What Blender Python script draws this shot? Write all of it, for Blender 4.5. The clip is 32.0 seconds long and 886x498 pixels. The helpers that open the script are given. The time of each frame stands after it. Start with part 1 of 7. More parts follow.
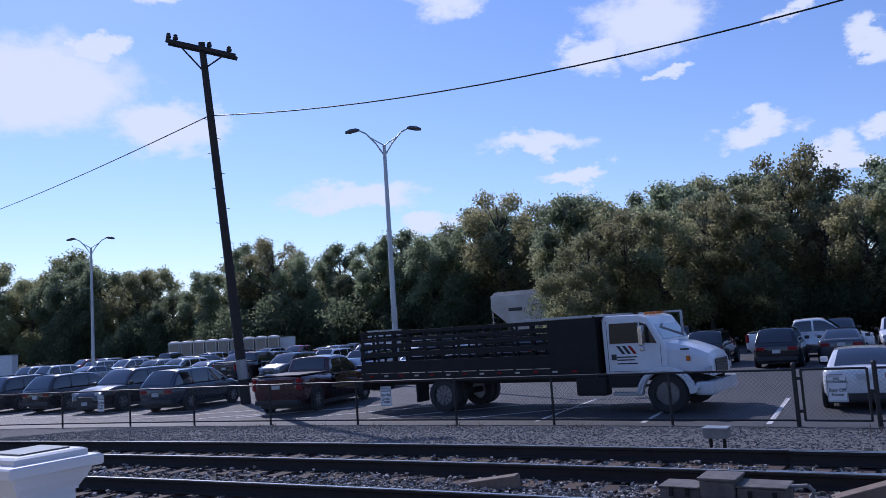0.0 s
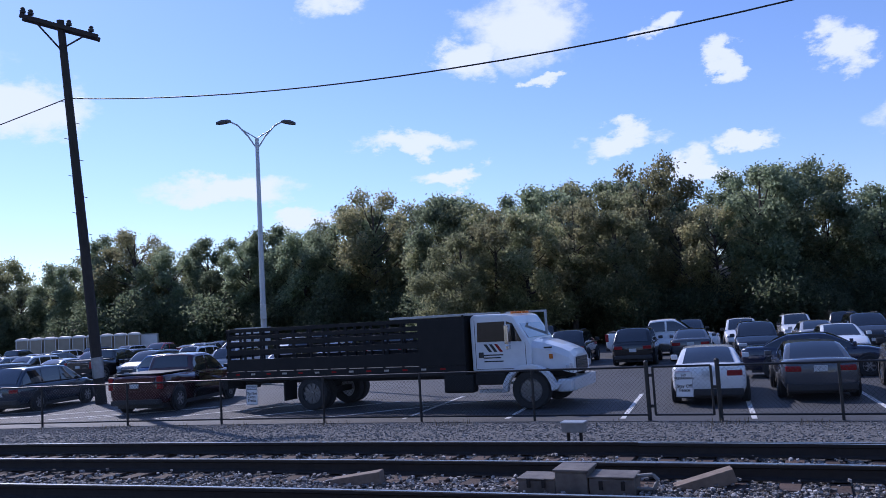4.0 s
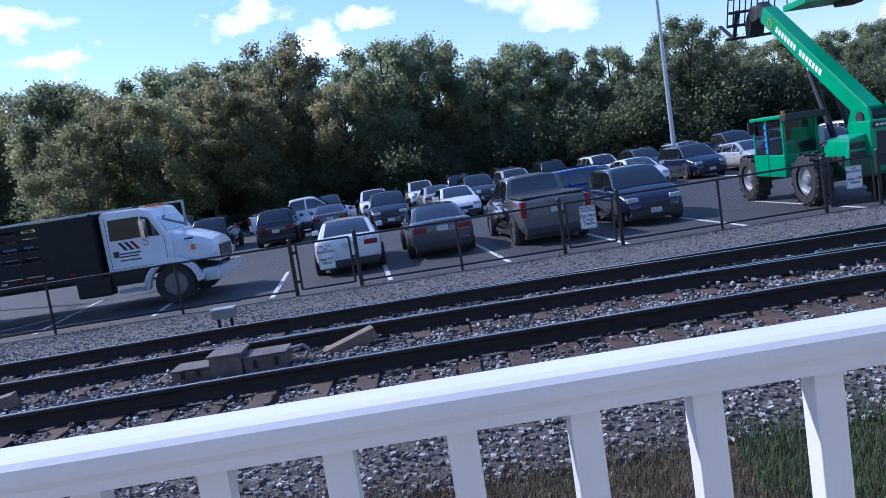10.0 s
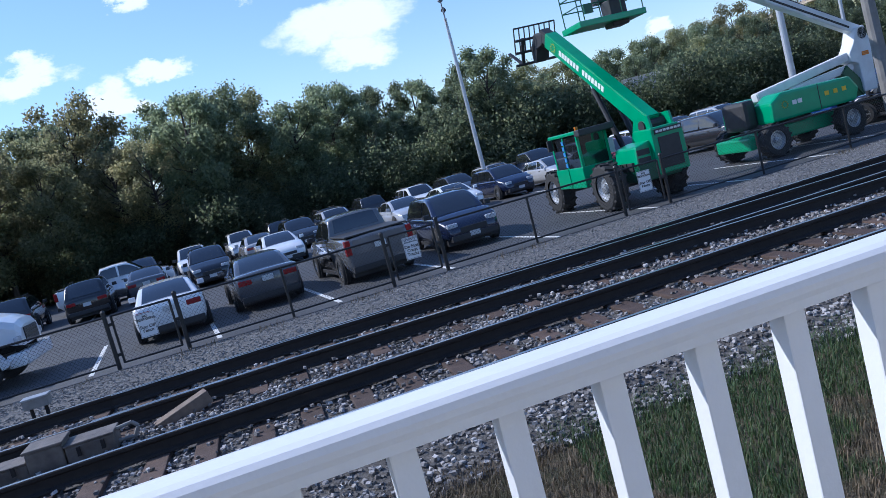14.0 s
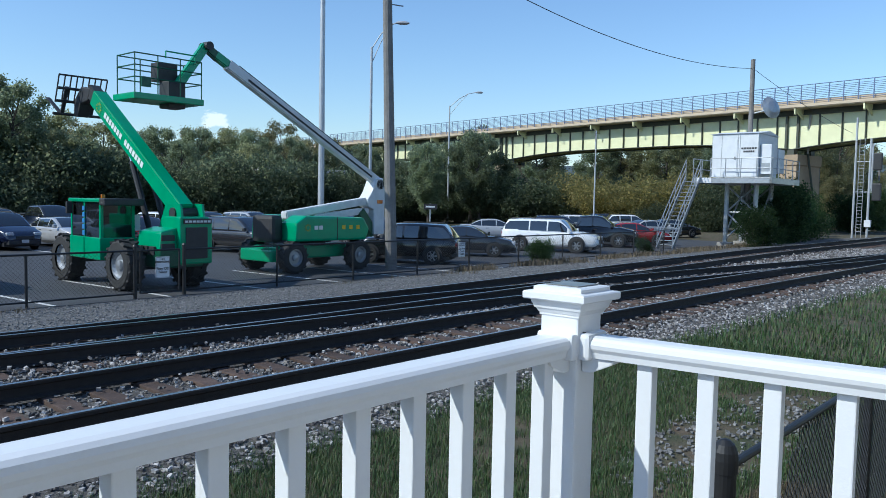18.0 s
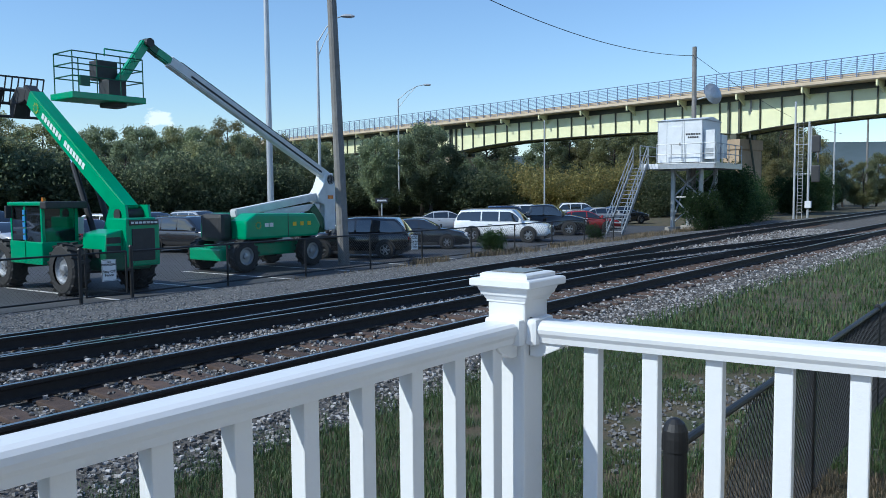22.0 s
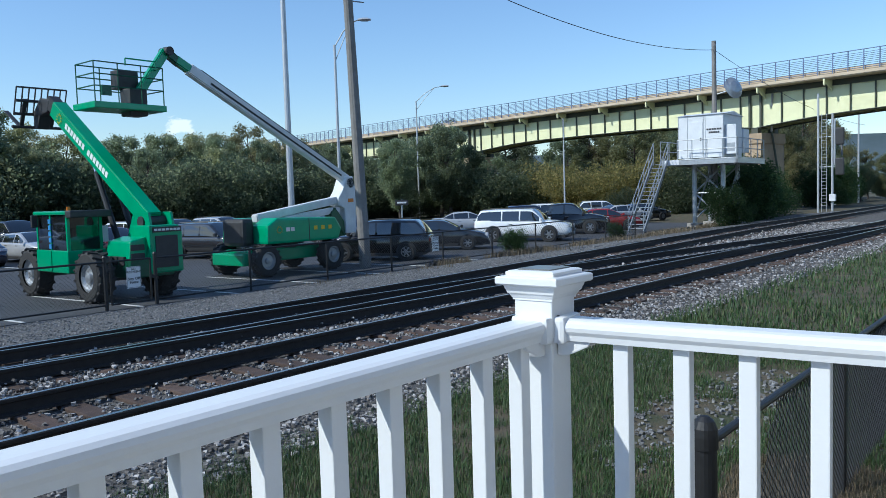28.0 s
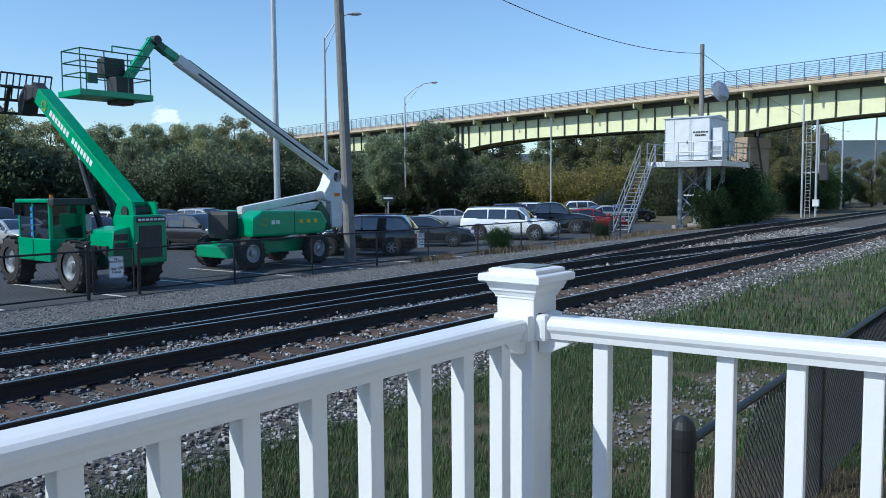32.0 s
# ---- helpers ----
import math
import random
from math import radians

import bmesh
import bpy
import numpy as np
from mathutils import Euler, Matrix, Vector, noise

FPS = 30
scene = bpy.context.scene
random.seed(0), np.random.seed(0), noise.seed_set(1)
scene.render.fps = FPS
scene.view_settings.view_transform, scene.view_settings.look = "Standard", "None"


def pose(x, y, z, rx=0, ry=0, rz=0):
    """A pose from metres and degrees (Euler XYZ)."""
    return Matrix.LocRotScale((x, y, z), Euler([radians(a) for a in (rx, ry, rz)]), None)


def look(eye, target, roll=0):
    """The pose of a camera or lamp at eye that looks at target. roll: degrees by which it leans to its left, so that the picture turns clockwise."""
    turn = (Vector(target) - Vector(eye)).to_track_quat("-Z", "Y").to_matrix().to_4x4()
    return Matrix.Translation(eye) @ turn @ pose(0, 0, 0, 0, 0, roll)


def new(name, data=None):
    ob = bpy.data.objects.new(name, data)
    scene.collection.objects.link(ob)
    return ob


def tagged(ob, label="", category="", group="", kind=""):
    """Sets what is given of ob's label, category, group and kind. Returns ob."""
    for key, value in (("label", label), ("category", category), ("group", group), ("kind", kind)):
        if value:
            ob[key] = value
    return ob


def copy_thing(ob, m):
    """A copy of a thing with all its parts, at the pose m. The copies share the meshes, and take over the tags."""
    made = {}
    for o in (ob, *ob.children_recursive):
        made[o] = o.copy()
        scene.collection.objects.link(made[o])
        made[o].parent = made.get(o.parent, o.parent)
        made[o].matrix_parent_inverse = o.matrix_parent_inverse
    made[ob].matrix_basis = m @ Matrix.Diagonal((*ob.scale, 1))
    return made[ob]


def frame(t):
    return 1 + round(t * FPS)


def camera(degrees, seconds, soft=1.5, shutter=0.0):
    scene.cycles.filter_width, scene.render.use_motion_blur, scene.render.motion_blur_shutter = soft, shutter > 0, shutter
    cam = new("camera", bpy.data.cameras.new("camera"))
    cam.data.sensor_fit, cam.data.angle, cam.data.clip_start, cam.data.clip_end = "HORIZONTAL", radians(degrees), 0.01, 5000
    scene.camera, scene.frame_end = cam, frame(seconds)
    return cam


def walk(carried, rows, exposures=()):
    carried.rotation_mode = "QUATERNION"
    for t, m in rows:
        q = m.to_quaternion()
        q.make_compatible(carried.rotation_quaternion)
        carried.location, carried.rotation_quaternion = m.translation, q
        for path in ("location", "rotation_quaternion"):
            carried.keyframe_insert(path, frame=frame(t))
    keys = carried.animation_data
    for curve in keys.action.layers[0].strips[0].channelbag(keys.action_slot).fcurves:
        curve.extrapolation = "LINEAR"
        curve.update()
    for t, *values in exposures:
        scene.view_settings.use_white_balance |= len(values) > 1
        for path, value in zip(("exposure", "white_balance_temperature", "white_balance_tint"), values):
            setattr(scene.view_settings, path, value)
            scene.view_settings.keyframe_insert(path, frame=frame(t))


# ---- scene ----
# camera, standing behind the white railing and panning along the tracks
cam = camera(58.58, 32.0, soft=0.6)
PATH = [
    (0, pose(-0.243, 0.143, 2.250, 95.68, 3.77, 33.98)),
    (0.5, pose(-0.247, 0.143, 2.250, 95.75, 3.90, 33.90)),
    (1, pose(-0.250, 0.143, 2.250, 95.76, 3.88, 33.70)),
    (1.5, pose(-0.245, 0.143, 2.248, 95.66, 3.92, 33.38)),
    (2, pose(-0.237, 0.143, 2.245, 95.50, 3.90, 32.73)),
    (2.5, pose(-0.223, 0.143, 2.240, 95.35, 3.80, 31.77)),
    (4.5, pose(-0.148, 0.123, 2.219, 94.26, 3.08, 20.02)),
    (5, pose(-0.132, 0.114, 2.215, 93.10, 2.79, 14.25)),
    (5.5, pose(-0.116, 0.103, 2.213, 91.80, 2.66, 10.21)),
    (6, pose(-0.117, 0.096, 2.211, 90.59, 2.73, 8.40)),
    (6.5, pose(-0.106, 0.085, 2.211, 89.70, 2.92, 8.44)),
    (7, pose(-0.124, 0.090, 2.208, 89.06, 3.03, 9.04)),
    (7.5, pose(-0.134, 0.055, 2.218, 88.72, 3.47, 9.43)),
    (8, pose(-0.138, 0.036, 2.225, 88.29, 4.21, 8.40)),
    (8.5, pose(-0.131, 0.032, 2.227, 87.57, 5.47, 5.87)),
    (9, pose(-0.109, 0.046, 2.225, 86.46, 6.89, 2.52)),
    (9.5, pose(-0.102, 0.050, 2.224, 85.08, 8.00, -0.00)),
    (10, pose(-0.109, 0.047, 2.223, 83.78, 8.61, -0.99)),
    (10.5, pose(-0.114, 0.049, 2.221, 82.77, 8.86, -0.68)),
    (11, pose(-0.113, 0.053, 2.219, 82.12, 9.24, -0.62)),
    (11.5, pose(-0.110, 0.048, 2.222, 81.60, 10.08, -1.27)),
    (12, pose(-0.099, 0.033, 2.228, 81.22, 12.32, -4.15)),
    (12.5, pose(-0.065, 0.023, 2.234, 82.52, 15.97, -14.25)),
    (13, pose(-0.066, 0.016, 2.236, 83.54, 16.07, -16.40)),
    (13.5, pose(-0.078, 0.013, 2.236, 83.13, 14.89, -14.25)),
    (15.5, pose(-0.045, -0.033, 2.258, 87.92, 4.00, -26.02)),
    (16, pose(-0.064, -0.035, 2.250, 85.16, -1.47, -39.15)),
    (16.5, pose(-0.038, -0.051, 2.269, 84.58, -0.97, -42.18)),
    (17, pose(-0.028, -0.058, 2.278, 85.49, -1.03, -44.20)),
    (17.5, pose(-0.020, -0.058, 2.279, 86.16, -1.15, -45.84)),
    (18, pose(-0.016, -0.059, 2.279, 86.44, -1.13, -47.19)),
    (18.5, pose(-0.013, -0.060, 2.275, 86.55, -0.90, -48.12)),
    (19, pose(-0.010, -0.062, 2.275, 86.58, -0.59, -48.65)),
    (19.5, pose(-0.009, -0.064, 2.278, 86.51, -0.21, -49.03)),
    (20, pose(-0.011, -0.069, 2.277, 86.37, 0.09, -49.40)),
    (20.5, pose(-0.008, -0.073, 2.272, 86.20, 0.24, -49.84)),
    (21, pose(-0.006, -0.074, 2.272, 86.07, 0.33, -50.24)),
    (21.5, pose(-0.004, -0.073, 2.272, 85.98, 0.42, -50.54)),
    (22, pose(-0.006, -0.074, 2.272, 85.94, 0.51, -50.69)),
    (22.5, pose(-0.007, -0.074, 2.275, 85.88, 0.58, -50.75)),
    (23, pose(-0.006, -0.073, 2.273, 85.78, 0.70, -50.83)),
    (23.5, pose(-0.003, -0.071, 2.271, 85.67, 0.84, -50.92)),
    (24, pose(-0.001, -0.071, 2.271, 85.57, 1.02, -50.92)),
    (24.5, pose(0.001, -0.069, 2.270, 85.48, 1.14, -50.71)),
    (25, pose(0.000, -0.063, 2.267, 85.33, 1.22, -50.26)),
    (25.5, pose(-0.002, -0.054, 2.263, 85.19, 1.31, -49.63)),
    (27.5, pose(0.002, -0.053, 2.263, 85.76, 2.02, -48.72)),
    (28, pose(0.003, -0.055, 2.266, 86.05, 1.74, -49.27)),
    (28.5, pose(-0.001, -0.068, 2.269, 86.25, 1.32, -49.95)),
    (29, pose(-0.001, -0.071, 2.266, 86.35, 0.91, -50.41)),
    (29.5, pose(0.001, -0.067, 2.267, 86.28, 0.62, -50.55)),
    (30, pose(-0.001, -0.065, 2.266, 86.07, 0.47, -50.45)),
    (30.5, pose(-0.001, -0.064, 2.264, 85.85, 0.47, -50.27)),
    (31, pose(-0.001, -0.063, 2.263, 85.73, 0.46, -50.17)),
    (31.5, pose(-0.000, -0.062, 2.263, 85.74, 0.46, -50.17)),
    (32, pose(-0.001, -0.063, 2.265, 85.79, 0.42, -50.23)),
]
walk(cam, PATH, exposures=[(0.0, -0.38, 5700.0, 24.0), (5.0, -0.10, 5650.0, 24.0), (9.0, 0.12, 5550.0, 21.0), (12.0, 0.36, 5600.0, 16.0), (13.0, 0.28, 5600.0, 16.0), (16.0, 0.0, 5950.0, 2.0), (32.0, 0.0, 5950.0, 2.0)])

# daylight: afternoon sun from the far left, blue sky with broken cumulus
SUN_AZ, SUN_EL = 62.0, 40.0      # degrees to the left of +y, and above the horizon
sun_dir = Vector((-math.sin(radians(SUN_AZ)) * math.cos(radians(SUN_EL)),
                  math.cos(radians(SUN_AZ)) * math.cos(radians(SUN_EL)), math.sin(radians(SUN_EL))))
sun = new("sun", bpy.data.lights.new("sun", "SUN"))
sun.data.energy, sun.data.angle, sun.data.color = 4.2, radians(0.6), (1.0, 0.95, 0.88)
sun.matrix_basis = look(sun_dir * 50, (0, 0, 0))
world = bpy.data.worlds.new("world")
scene.world = world
world.use_nodes = True
wn, wl = world.node_tree.nodes, world.node_tree.links
sky = wn.new("ShaderNodeTexSky")
sky.sky_type, sky.sun_disc = "NISHITA", False
sky.sun_elevation, sky.sun_rotation = radians(SUN_EL), radians(-SUN_AZ)
sky.air_density, sky.dust_density, sky.ozone_density = 1.2, 0.15, 3.0
# clouds: bearing to the left of +y, height, half-width and half-height in degrees
CLOUDS = [(61.2, 17.5, 7, 3.3), (52.6, 14.9, 4.4, 1.9), (39.7, 9.7, 5.3, 1.2), (32.0, 23.8, 3.5, 1.9), (52.6, 23.9, 3.1, 1), (17.8, 20.2, 4.8, 2.7), (22.1, 18.4, 2.6, 1.7), (25.9, 12.9, 4, 1),
          (23.7, 10.2, 3.2, 0.78), (10.9, 11.7, 3.5, 0.94), (16.8, 16.5, 1.3, 0.55), (3.9, 16.3, 1.3, 1.3), (8.1, 19.2, 1.6, 0.78), (34.8, 7.6, 2.6, 0.86), (6.0, 9.5, 1.9, 1.4), (2.9, 11.2, 2.5, 0.7),
          (-3.4, 15.9, 1.9, 1.4), (-10.1, 10.9, 4.9, 1.7), (-10.4, 9.0, 3.2, 1.2), (-11.5, 14.4, 1.6, 0.47), (-31.7, 4.8, 1.4, 0.62), (56.4, 19.9, 1.9, 0.94)]


def wmath(op, a, b=None, c=None):
    n = wn.new("ShaderNodeMath")
    n.operation = op
    for i, v in enumerate((a, b, c)):
        if v is None:
            continue
        if isinstance(v, (int, float)):
            n.inputs[i].default_value = v
        else:
            wl.new(v, n.inputs[i])
    return n.outputs[0]


tcw = wn.new("ShaderNodeTexCoord")
sep = wn.new("ShaderNodeSeparateXYZ")
wl.new(tcw.outputs["Generated"], sep.inputs[0])
az_n = wmath("MULTIPLY", wmath("ARCTAN2", wmath("MULTIPLY", sep.outputs[0], -1.0), sep.outputs[1]), 57.2958)
el_n = wmath("MULTIPLY", wmath("ARCSINE", sep.outputs[2]), 57.2958)
warp = []
for sc, off in ((14.0, 0.0), (14.0, 5.0)):
    mp = wn.new("ShaderNodeMapping")
    mp.inputs["Location"].default_value = (off, off * 2, off * 3)
    mp.inputs["Scale"].default_value = (1, 1, 1.8)
    nz = wn.new("ShaderNodeTexNoise")
    nz.inputs["Scale"].default_value, nz.inputs["Detail"].default_value, nz.inputs["Roughness"].default_value = sc, 9.0, 0.62
    wl.new(tcw.outputs["Generated"], mp.inputs[0])
    wl.new(mp.outputs[0], nz.inputs["Vector"])
    warp.append(wmath("SUBTRACT", nz.outputs["Fac"], 0.5))
az_w = wmath("MULTIPLY_ADD", warp[0], 9.0, az_n)
el_w = wmath("MULTIPLY_ADD", warp[1], 5.0, el_n)
cover = None
for a, e, w, h in CLOUDS:
    dx = wmath("MULTIPLY", wmath("SUBTRACT", az_w, float(a)), 1.0 / w)
    dy = wmath("MULTIPLY", wmath("SUBTRACT", el_w, float(e)), 1.0 / h)
    d = wmath("SUBTRACT", 1.0, wmath("ADD", wmath("MULTIPLY", dx, dx), wmath("MULTIPLY", dy, dy)))
    cover = d if cover is None else wmath("MAXIMUM", cover, d)
dens = wn.new("ShaderNodeMapRange")
dens.interpolation_type = "SMOOTHSTEP"
dens.inputs["From Min"].default_value, dens.inputs["From Max"].default_value = -0.25, 0.75
wl.new(cover, dens.inputs["Value"])
tint = wn.new("ShaderNodeMix")
tint.data_type = "RGBA"
wl.new(wmath("MULTIPLY", dens.outputs[0], 0.9), tint.inputs["Factor"])
deep = wn.new("ShaderNodeMix")
deep.data_type, deep.blend_type = "RGBA", "MULTIPLY"
deep.inputs["Factor"].default_value = 1.0
deep.inputs["B"].default_value = (0.86, 0.91, 1.06, 1)
wl.new(sky.outputs[0], deep.inputs["A"])
wl.new(deep.outputs["Result"], tint.inputs["A"])
tint.inputs["B"].default_value = (6.4, 6.9, 7.1, 1)
wn["Background"].inputs[1].default_value = 0.15
wl.new(tint.outputs["Result"], wn["Background"].inputs[0])
# ---- tools ----
def mat(name, rgb, rough=0.7, metal=0.0, rgb2=None, scale=6.0, bump=0.0, bscale=60.0, spread=0.5, detail=6.0, coat=0.0, rnd=0.0, spec=0.5):
    """Procedural surface: two colours mixed by coarse and fine noise, with fine relief."""
    m = bpy.data.materials.new(name)
    m.use_nodes = True
    n, l = m.node_tree.nodes, m.node_tree.links
    b = n["Principled BSDF"]
    b.inputs["Roughness"].default_value, b.inputs["Metallic"].default_value = rough, metal
    b.inputs["Coat Weight"].default_value = coat
    b.inputs["Specular IOR Level"].default_value = spec
    if rgb2 is None:
        rgb2 = tuple(c * 0.72 for c in rgb)
    tc = n.new("ShaderNodeTexCoord")
    n1 = n.new("ShaderNodeTexNoise")
    n1.inputs["Scale"].default_value, n1.inputs["Detail"].default_value = scale, detail
    n1.inputs["Roughness"].default_value = 0.62
    l.new(tc.outputs["Object"], n1.inputs["Vector"])
    ramp = n.new("ShaderNodeValToRGB")
    ramp.color_ramp.elements[0].position, ramp.color_ramp.elements[1].position = 0.5 - spread / 2, 0.5 + spread / 2
    ramp.color_ramp.elements[0].color, ramp.color_ramp.elements[1].color = (*rgb2, 1), (*rgb, 1)
    l.new(n1.outputs["Fac"], ramp.inputs["Fac"])
    out = ramp.outputs["Color"]
    if rnd:
        oi = n.new("ShaderNodeObjectInfo")
        mr = n.new("ShaderNodeMapRange")
        mr.inputs["To Min"].default_value, mr.inputs["To Max"].default_value = 1 - rnd, 1 + rnd
        l.new(oi.outputs["Random"], mr.inputs["Value"])
        mx = n.new("ShaderNodeVectorMath")
        mx.operation = "SCALE"
        l.new(out, mx.inputs[0])
        l.new(mr.outputs[0], mx.inputs["Scale"])
        out = mx.outputs[0]
    l.new(out, b.inputs["Base Color"])
    if bump:
        n2 = n.new("ShaderNodeTexNoise")
        n2.inputs["Scale"].default_value, n2.inputs["Detail"].default_value = bscale, 4.0
        l.new(tc.outputs["Object"], n2.inputs["Vector"])
        bp = n.new("ShaderNodeBump")
        bp.inputs["Strength"].default_value, bp.inputs["Distance"].default_value = bump, 0.02
        l.new(n2.outputs["Fac"], bp.inputs["Height"])
        l.new(bp.outputs[0], b.inputs["Normal"])
    return m


def obj(name, bm, material, smooth=False):
    me = bpy.data.meshes.new(name)
    bm.to_mesh(me)
    bm.free()
    for mm in (material if isinstance(material, (list, tuple)) else [material]):
        me.materials.append(mm)
    if smooth:
        me.shade_smooth()
    return new(name, me)


def part(name, bm, material, parent, label="", smooth=False):
    ob = obj(name, bm, material, smooth)
    ob.parent = parent
    if label:
        ob["label"] = label
    return ob


def thing(name, m, label, category, group="", kind=""):
    e = new(name)
    e.empty_display_size = 0.2
    e.matrix_basis = m
    return tagged(e, label, category, group, kind)


def box(bm, x0, y0, z0, x1, y1, z1, bevel=0.0):
    r = bmesh.ops.create_cube(bm, size=1, matrix=Matrix.Translation(((x0 + x1) / 2, (y0 + y1) / 2, (z0 + z1) / 2)) @ Matrix.Diagonal((x1 - x0, y1 - y0, z1 - z0, 1)))
    if bevel:
        es = list({e for v in r["verts"] for e in v.link_edges})
        bmesh.ops.bevel(bm, geom=es, offset=bevel, segments=2, profile=0.6, affect="EDGES")
    return r["verts"]


def boxm(x0, y0, z0, x1, y1, z1, bevel=0.0):
    bm = bmesh.new()
    box(bm, x0, y0, z0, x1, y1, z1, bevel)
    return bm


def tube(bm, a, b, r0, r1=None, n=8, caps=True):
    """A round bar from a to b."""
    a, b = Vector(a), Vector(b)
    r1 = r0 if r1 is None else r1
    q = (b - a).to_track_quat("Z", "Y").to_matrix()
    ring = [[bm.verts.new(p + q @ Vector((math.cos(2 * math.pi * i / n) * r, math.sin(2 * math.pi * i / n) * r, 0))) for i in range(n)] for p, r in ((a, r0), (b, r1))]
    for i in range(n):
        bm.faces.new((ring[0][i], ring[0][(i + 1) % n], ring[1][(i + 1) % n], ring[1][i]))
    if caps:
        bm.faces.new(ring[0][::-1])
        bm.faces.new(ring[1])


def tubem(a, b, r0, r1=None, n=8):
    bm = bmesh.new()
    tube(bm, a, b, r0, r1, n)
    return bm


def beam(bm, a, b, w, h):
    """A square bar from a to b, w wide and h high."""
    a, b = Vector(a), Vector(b)
    d = b - a
    q = d.to_track_quat("Y", "Z").to_matrix().to_4x4()
    bmesh.ops.create_cube(bm, size=1, matrix=Matrix.Translation((a + b) / 2) @ q @ Matrix.Diagonal((w, d.length, h, 1)))


def prism(bm, poly, y0, y1, bevel=0.0):
    """A side profile of (x, z) points drawn out from y0 to y1."""
    lo, hi = [bm.verts.new((x, y0, z)) for x, z in poly], [bm.verts.new((x, y1, z)) for x, z in poly]
    n = len(poly)
    fs = [bm.faces.new(lo), bm.faces.new(hi[::-1])]
    for i in range(n):
        fs.append(bm.faces.new((lo[i], hi[i], hi[(i + 1) % n], lo[(i + 1) % n])))
    bmesh.ops.recalc_face_normals(bm, faces=fs)
    if bevel:
        es = list({e for v in lo + hi for e in v.link_edges})
        bmesh.ops.bevel(bm, geom=es, offset=bevel, segments=2, profile=0.6, affect="EDGES")


def prismm(poly, y0, y1, bevel=0.0):
    bm = bmesh.new()
    prism(bm, poly, y0, y1, bevel)
    return bm


def loft(bm, rings, closed=True, caps=True):
    """Skin through rings of equal count."""
    vs = [[bm.verts.new(p) for p in r] for r in rings]
    n = len(vs[0])
    fs = []
    for a, b in zip(vs, vs[1:]):
        for i in range(n if closed else n - 1):
            fs.append(bm.faces.new((a[i], a[(i + 1) % n], b[(i + 1) % n], b[i])))
    if caps and closed:
        fs += [bm.faces.new(vs[0][::-1]), bm.faces.new(vs[-1])]
    bmesh.ops.recalc_face_normals(bm, faces=fs)
    return vs


def lathe(bm, profile, n=16, axis="Z", m=None, caps=True):
    """Turn a profile of (radius, height) about an axis."""
    rings = []
    for r, h in profile:
        ring = []
        for i in range(n):
            c, s = math.cos(2 * math.pi * i / n) * r, math.sin(2 * math.pi * i / n) * r
            p = Vector({"Z": (c, s, h), "Y": (c, h, s), "X": (h, c, s)}[axis])
            ring.append(m @ p if m else p)
        rings.append(ring)
    loft(bm, rings, caps=caps)
# ---- materials of the setting ----
vinyl = mat("white_vinyl", (0.80, 0.81, 0.82), 0.32, rgb2=(0.70, 0.71, 0.73), scale=3.0, spread=0.9, bump=0.05, bscale=90)
rail_side = mat("rail_rust", (0.03, 0.024, 0.021), 0.8, rgb2=(0.015, 0.012, 0.011), scale=9, bump=0.3, bscale=70)
rail_head = mat("rail_polished", (0.55, 0.55, 0.56), 0.28, metal=1.0, rgb2=(0.38, 0.37, 0.36), scale=20)
wood_tie = mat("creosote_wood", (0.105, 0.068, 0.052), 0.85, rgb2=(0.045, 0.03, 0.025), scale=7, bump=0.6, bscale=40, rnd=0.3)
asphalt = mat("asphalt", (0.072, 0.074, 0.079), 0.7, rgb2=(0.04, 0.041, 0.044), scale=0.6, bump=0.35, bscale=140, detail=10)
line_paint = mat("line_paint", (0.72, 0.72, 0.70), 0.6, rgb2=(0.5, 0.5, 0.48), scale=14)
gravel = mat("fine_gravel", (0.175, 0.17, 0.165), 0.95, rgb2=(0.03, 0.03, 0.031), scale=30, bump=1.0, bscale=45, spread=0.24, detail=8)
ballast_bed = mat("ballast_bed", (0.15, 0.14, 0.13), 0.95, rgb2=(0.03, 0.027, 0.025), scale=26, bump=1.0, bscale=40, spread=0.4)
soil = mat("grass_soil", (0.045, 0.055, 0.022), 0.95, rgb2=(0.12, 0.085, 0.058), scale=2.2, bump=1.0, bscale=38, spread=0.3, detail=12)
black_steel = mat("black_coated_steel", (0.011, 0.011, 0.012), 0.5, rgb2=(0.018, 0.018, 0.019), scale=12)
galv = mat("galvanised_steel", (0.46, 0.48, 0.50), 0.42, metal=0.6, rgb2=(0.33, 0.345, 0.36), scale=8)
concrete = mat("concrete", (0.38, 0.36, 0.33), 0.9, rgb2=(0.24, 0.22, 0.2), scale=3, bump=0.3)


def stone_mat():
    m = mat("ballast_stone", (0.36, 0.345, 0.335), 0.9, bump=0.5, bscale=50)
    n, l = m.node_tree.nodes, m.node_tree.links
    geo = n.new("ShaderNodeNewGeometry")
    ramp = n.new("ShaderNodeValToRGB")
    ramp.color_ramp.elements[0].color, ramp.color_ramp.elements[1].color = (0.07, 0.064, 0.06, 1), (0.5, 0.48, 0.47, 1)
    e = ramp.color_ramp.elements.new(0.55)
    e.color = (0.2, 0.188, 0.18, 1)
    l.new(geo.outputs["Random Per Island"], ramp.inputs[0])
    l.new(ramp.outputs[0], n["Principled BSDF"].inputs["Base Color"])
    return m


